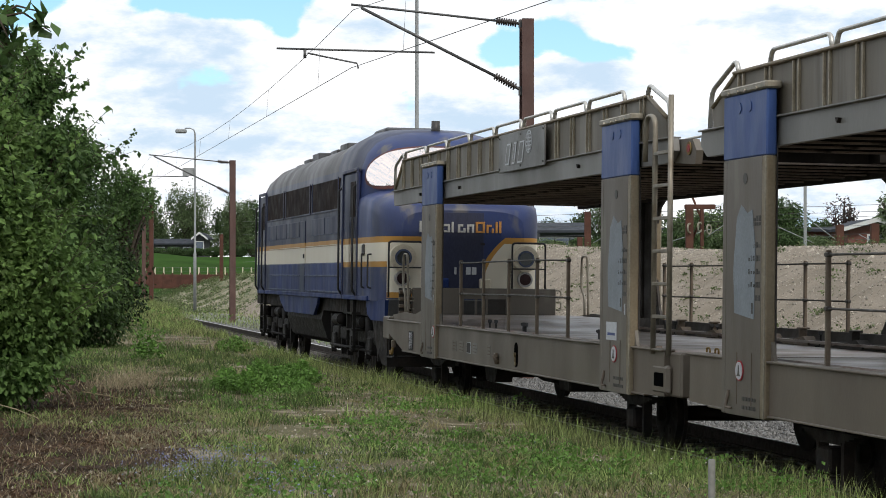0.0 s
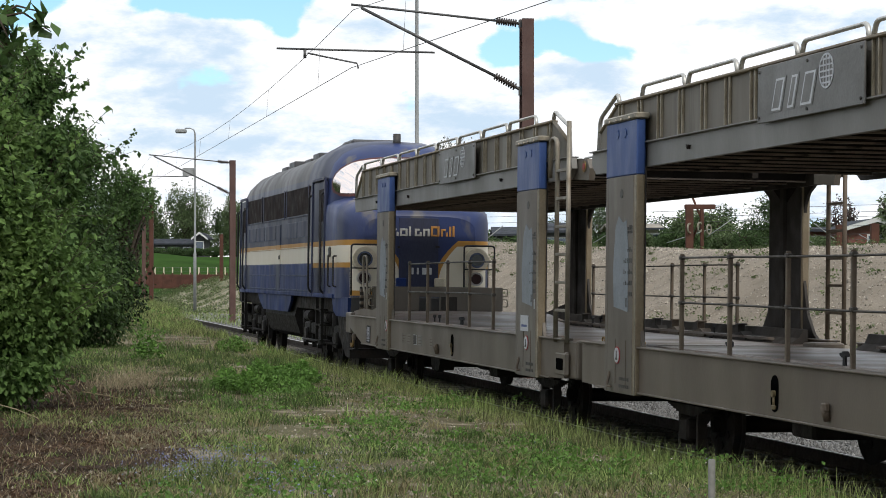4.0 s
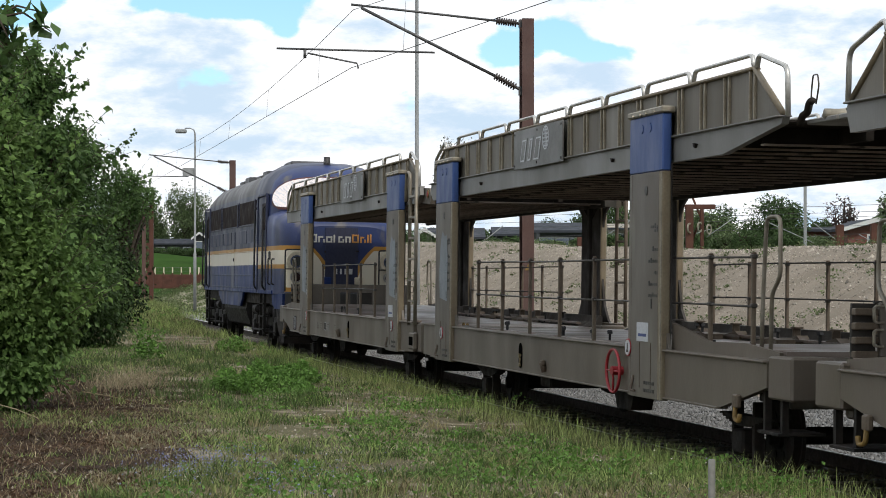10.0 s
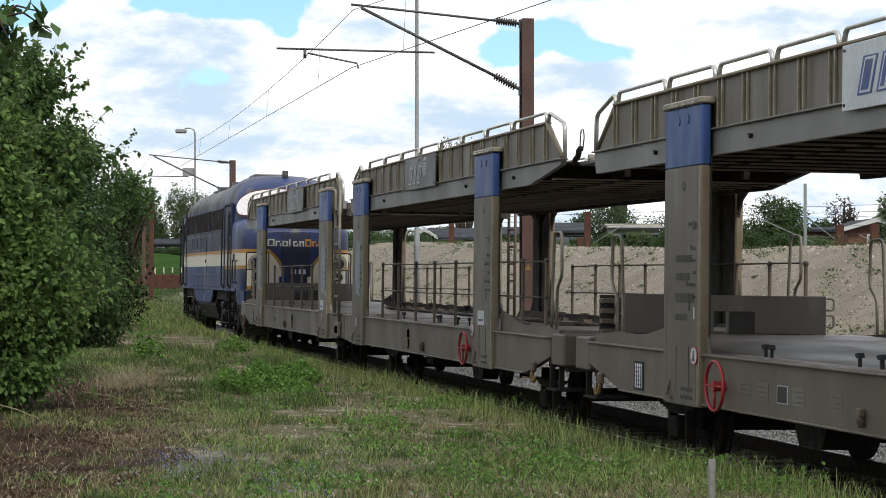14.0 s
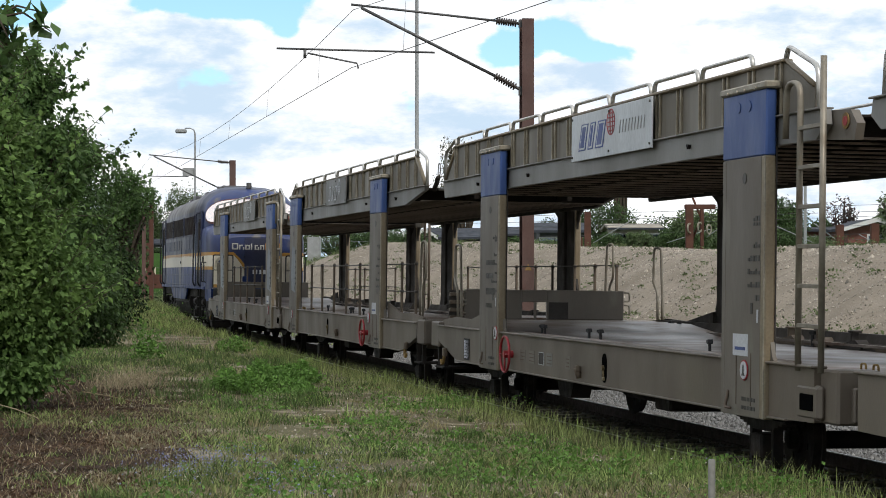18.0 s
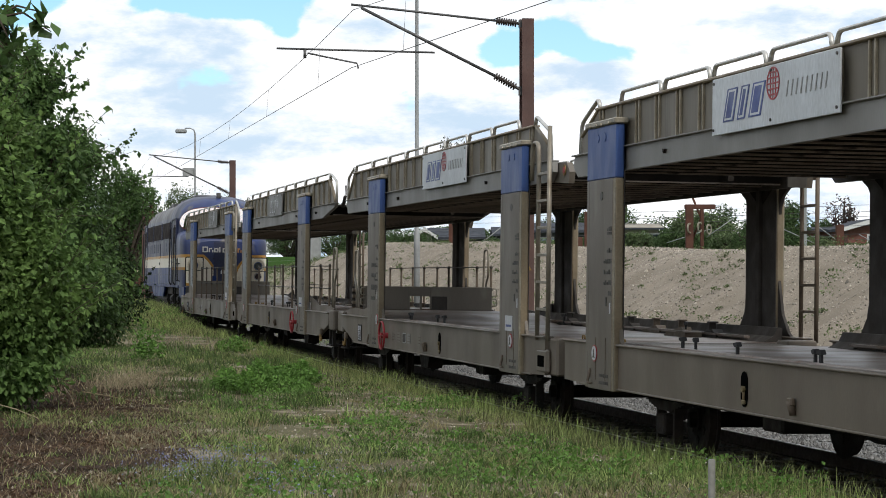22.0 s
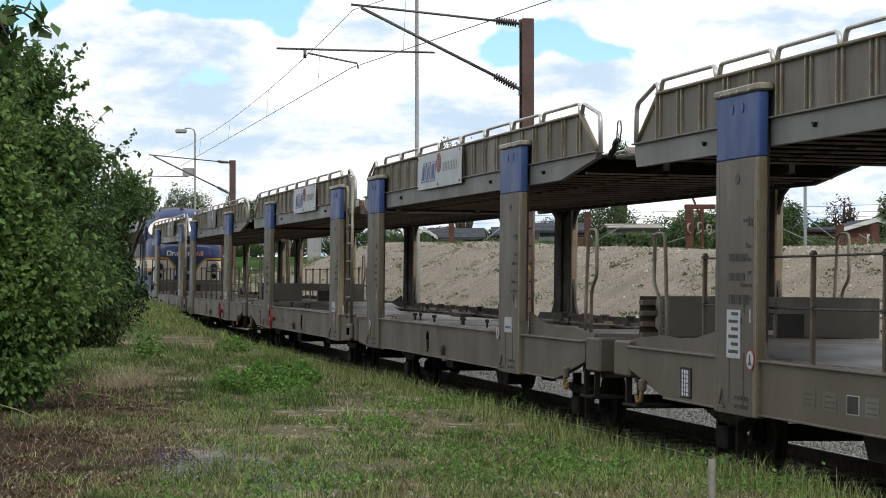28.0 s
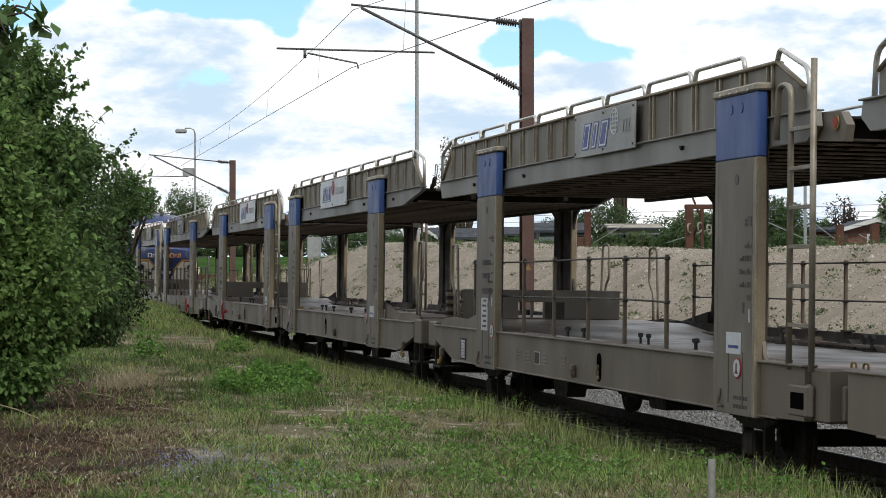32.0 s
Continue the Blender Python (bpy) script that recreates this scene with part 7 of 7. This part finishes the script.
def house(x0, x1, yridge, yeave, ybase, dist, wall, roof, label, deep=7.0, along=True, windows=3):
    """A house seen across the bank: ridge along or across the view."""
    xa, zr = px(x0, yridge, dist)
    xb, ze = px(x1, yeave, dist)
    zb = min(px(0, ybase, dist)[1], float(height(*to_track((xa + xb) / 2, dist)))) - 0.3
    cx, w = (xa + xb) / 2, (xb - xa) / 2
    h = thing("house", pose(cx, dist, zb), label, "house", "houses beyond the bank")
    ze, zr = ze - zb, zr - zb
    wl = Shape()
    if along:
        wl.box(-w, w, 0, deep, 0, ze)
        part("wall", wl, wall, h)
        part("roof", Shape().prism([(-0.5, ze - 0.15), (-0.5, ze), (deep / 2, zr), (deep + 0.5, ze), (deep + 0.5, ze - 0.15), (deep / 2, zr - 0.18)], "x", -w - 0.4, w + 0.4), roof, h)
        part("fascia", Shape().box(-w - 0.42, w + 0.42, -0.56, -0.50, ze - 0.16, ze - 0.02), TILE, h)
    else:
        wl.prism([(-w, 0), (w, 0), (w, ze), (0, zr - 0.15), (-w, ze)], "y", 0, deep)
        part("wall", wl, wall, h)
        part("roof", Shape().prism([(-w - 0.4, ze - 0.25), (-w - 0.4, ze - 0.08), (0, zr), (w + 0.4, ze - 0.08), (w + 0.4, ze - 0.25), (0, zr - 0.16)], "y", -0.5, deep + 0.4), roof, h)
        part("bargeboard", Shape().prism([(-w - 0.45, ze - 0.3), (-w - 0.45, ze - 0.05), (0, zr + 0.03), (w + 0.45, ze - 0.05), (w + 0.45, ze - 0.3), (0, zr - 0.25)], "y", -0.58, -0.51), TRIM, h, "white bargeboard")
    for k in range(windows):
        x = -w + (k + 0.5) * 2 * w / windows
        win = part("window", Shape().box(x - 0.55, x + 0.55, -0.04, 0.05, ze - 1.5, ze - 0.45, 0.02), TRIM, h, "white-framed window")
        part("pane", Shape().box(x - 0.46, x + 0.46, -0.055, -0.042, ze - 1.42, ze - 0.53), PANE, win)
    return h


house(738, 764, 404, 417, 440, 165, HOUSE_TAN, TILE, "small tan gabled house with white bargeboards beyond the bank", 8, False, 1)
house(765, 850, 402, 420, 440, 170, HOUSE_DARK, TILE, "low dark house with a grey roof", 7, True, 4)
house(955, 1035, 392, 408, 440, 150, HOUSE_DARK, TILE, "dark timber house with a grey roof beyond the bank", 7, True, 3)
house(1085, 1165, 394, 403, 440, 175, HOUSE_TAN, HOUSE_TAN, "low pale building behind the hedge", 8, True, 4)
house(880, 950, 400, 414, 440, 168, HOUSE_DARK, TILE, "low dark house with a dark roof beyond the bank", 7, True, 3)
house(1500, 1600, 386, 402, 440, 140, HOUSE_RED, TILE, "red brick house with a white gable", 8, False, 1)
house(1360, 1500, 400, 406, 440, 146, HOUSE_RED, TILE, "long red brick house with a white eave", 8, True, 5)
house(272, 343, 422, 431, 450, 292, HOUSE_DARK, TILE, "low dark house beyond the field", 7, True, 3)
house(345, 362, 411, 421, 448, 290, HOUSE_DARK, TILE, "dark gabled house end with white bargeboards beyond the field", 7, False, 1)


def rusty_gantry():
    d = 95
    xa, zt = px(1220, 362, d)
    xb, _ = px(1262, 362, d)
    s, l = to_track(xa, d)
    g = float(height(s, l))
    m = thing("signal_gantry", pose(xa, d, g), "rusty steel gantry frame with tension wheels on the bank", "gantry")
    h = zt - g
    w = xb - xa
    part("post", Shape().box(-0.16, 0.16, -0.16, 0.16, 0, h, 0.02), RUST, m)
    part("post", Shape().box(0.45, 0.60, -0.1, 0.1, 0, h, 0.02), RUST, m)
    part("top_beam", Shape().box(-0.2, w + 0.1, -0.12, 0.12, h - 0.2, h, 0.02), RUST, m)
    part("brace", Shape().tube([(0.0, 0, 0.4), (0.5, 0, 1.6), (0.0, 0, 2.8)], 0.05, 6), RUST, m)
    for x, z in ((0.0, h - 1.0), (0.42, h - 0.95), (0.80, h - 1.05)):
        part("tension_wheel", Shape().disc((0, 0, 0), "y", 0.22, 0.05, 24, hole=0.16), CAP, m, "pale tension wheel", pose(x, -0.2, z, 0, 0, 55))


rusty_gantry()


def plain_mast(x, y0, y1, d, wide, mat, label, name="catenary_mast"):
    xa, zt = px(x, y0, d)
    zb = px(x, y1, d)[1]
    solid(name, Shape().box(-wide / 2, wide / 2, -wide / 2, wide / 2, 0, zt - zb, 0.02), mat, pose(xa, d, zb), label, "mast", "masts beyond the bank")


for x, y0, y1, d, w in ((268, 350, 548, 113, 0.20), (262, 430, 505, 170, 0.26), (392, 415, 500, 165, 0.26), (799, 372, 445, 120, 0.30), (1040, 375, 445, 105, 0.30), (1026, 420, 445, 103, 0.25), (1486, 398, 445, 100, 0.34), (1548, 396, 445, 100, 0.36)):
    plain_mast(x, y0, y1, d, w, RUST, "rusty brown steel mast beyond the bank")
for x, y0, y1, d, w in ((1425, 325, 445, 110, 0.14), (556, 420, 475, 140, 0.8)):
    plain_mast(x, y0, y1, d, w, GALV, "pale grey pole beyond the bank" if w < 0.5 else "grey equipment cabinet beyond the bank", "lamp_pole" if w < 0.5 else "equipment_cabinet")


def far_wires():
    g = thing("far_overhead_line", Matrix(), "bundle of thin overhead wires above the far tracks", "overhead wire")
    for k, (ya, yb) in enumerate(((352, 360), (362, 372), (375, 380), (392, 396), (412, 410), (424, 420), (436, 432))):
        d = 112 + k * 2
        a, b = px(430, ya + 40, d + 70), px(1620, yb, d)
        part("wire", Shape().tube([(a[0], d + 70, a[1]), ((a[0] + b[0]) / 2, d + 35, (a[1] + b[1]) / 2 - 0.15), (b[0], d, b[1])], 0.011, 4), CANT, g)
    for k, (x0, y0, x1, y1) in enumerate(((1050, 430, 1135, 380), (840, 440, 890, 400), (1250, 420, 1300, 385), (1340, 385, 1440, 430), (1440, 395, 1500, 440), (1520, 415, 1568, 440), (1180, 430, 1260, 405))):
        a, b = px(x0, y0, 112), px(x1, y1, 112)
        part("stay", Shape().tube([(a[0], 112, a[1]), (b[0], 112, b[1])], 0.024, 5), GALV, g, "pale diagonal stay tube")


far_wires()


def far_fence():
    d = 182
    xa, z1 = px(225, 486, d)
    xb, z0 = px(450, 502, d)
    g = thing("noise_fence", pose(xa, d, z0 - 0.4), "long rust-brown board fence at the field's edge", "fence")
    n = 14
    w = (xb - xa) / n
    for k in range(n):
        part("board_panel", Shape().box(k * w + 0.02, (k + 1) * w - 0.02, -0.04, 0.04, 0, z1 - z0 + 0.4, 0.01), RUST, g)
        part("post", Shape().box(k * w - 0.05, k * w + 0.05, -0.08, 0.08, 0, z1 - z0 + 0.55, 0.01), RUST, g)


far_fence()


def field_fence():
    d = 186
    g = thing("field_fence", Matrix(), "row of pale posts with thin wires along the field", "fence")
    me = Shape().box(-0.05, 0.05, -0.05, 0.05, 0.0, 0.62, 0.01).mesh("post", CREAM)
    z = px(0, 484, d)[1] - 0.12
    for k in range(15):
        part("post", me, CREAM, g, m=pose(px(228 + k * 15.5, 480, d)[0], d, z))
    for h in (0.3, 0.58):
        part("wire", Shape().tube([(px(225, 480, d)[0], d, z + h), (px(448, 480, d)[0], d, z + h)], 0.012, 4), CANT, g)


field_fence()


def overhanging_tree():
    """A bough from a tree outside the view, with single drooping leaves on thin twigs."""
    r = np.random.RandomState(90)
    t = thing("overhanging_tree", pose(-2.76, 9.0, 0.0), "overhanging leafy bough of a dark green tree", "tree")
    tips, wood = [], Shape()
    wood.tube([(0, 0, -0.2), (0.05, 0.1, 1.6), (0.3, 0.1, 2.35), (0.85, 0, 2.68)], [0.09, 0.07, 0.04, 0.01], 8)
    for k in range(26):
        a = Vector((0.3, 0.1, 2.35)).lerp(Vector((0.98, 0, 2.72)), r.uniform(0.3, 1.0))
        e = a + Vector((r.uniform(0.0, 0.26), r.uniform(-0.2, 0.2), r.uniform(-0.22, 0.06)))
        m = (a + e) / 2 + Vector((0, 0, 0.05))
        wood.tube([a, m, e], [0.007, 0.005, 0.002], 5)
        for q in range(9):
            tips.append(a.lerp(m, q / 5) if q < 5 else m.lerp(e, (q - 4) / 4))
    part("trunk", wood, BARK, t, "grey-brown bough and twigs")
    v, f = leaves(r, [tuple(p) for p in tips], [(0.035, 0.035, 0.035)] * len(tips), 210, 0.09, 0.5)
    part("crown", fast_mesh("crown", v, f, LEAF_B), LEAF_B, t, "loose drooping leaves")


overhanging_tree()


# ------------------------------------------------------------ how the train moves
TRAIN_S = [-1.851, -1.111, -0.266, 0.703, 1.800, 3.007, 4.306, 5.699, 7.194, 8.768, 10.397, 12.075, 13.805, 15.582, 17.409, 19.300, 21.242, 23.204, 25.187, 27.212, 29.277, 31.371, 33.502, 35.646, 37.821, 40.031, 42.287, 44.601, 46.931, 49.258, 51.609, 53.993, 56.383]


CANT_ANGLE = 0.7      # the track leans a little to its far side


def train_s(t):
    return float(np.interp(t, range(33), TRAIN_S))


def motions():
    for (ob, wheels), s0 in zip(HALVES, HALF_S):
        walk(ob, [(float(t), track_pose(s0 + s, cant=CANT_ANGLE)) for t, s in enumerate(TRAIN_S)])
        for wh in wheels:
            p = wh.location.copy()
            walk(wh, [(k * 0.2, pose(p.x, p.y, p.z, 0, math.degrees((train_s(k * 0.2) - TRAIN_S[0]) / 0.365), 0)) for k in range(161)])
    walk(LOCO, [(float(t), track_pose(LOCO_S + s, -0.12, cant=CANT_ANGLE)) for t, s in enumerate(TRAIN_S)])
    for wh in LOCO_WHEELS:
        p = wh.location.copy()
        walk(wh, [(k * 0.25, pose(p.x, p.y, p.z, 0, math.degrees((train_s(k * 0.25) - TRAIN_S[0]) / 0.51), 0)) for k in range(129)])


motions()
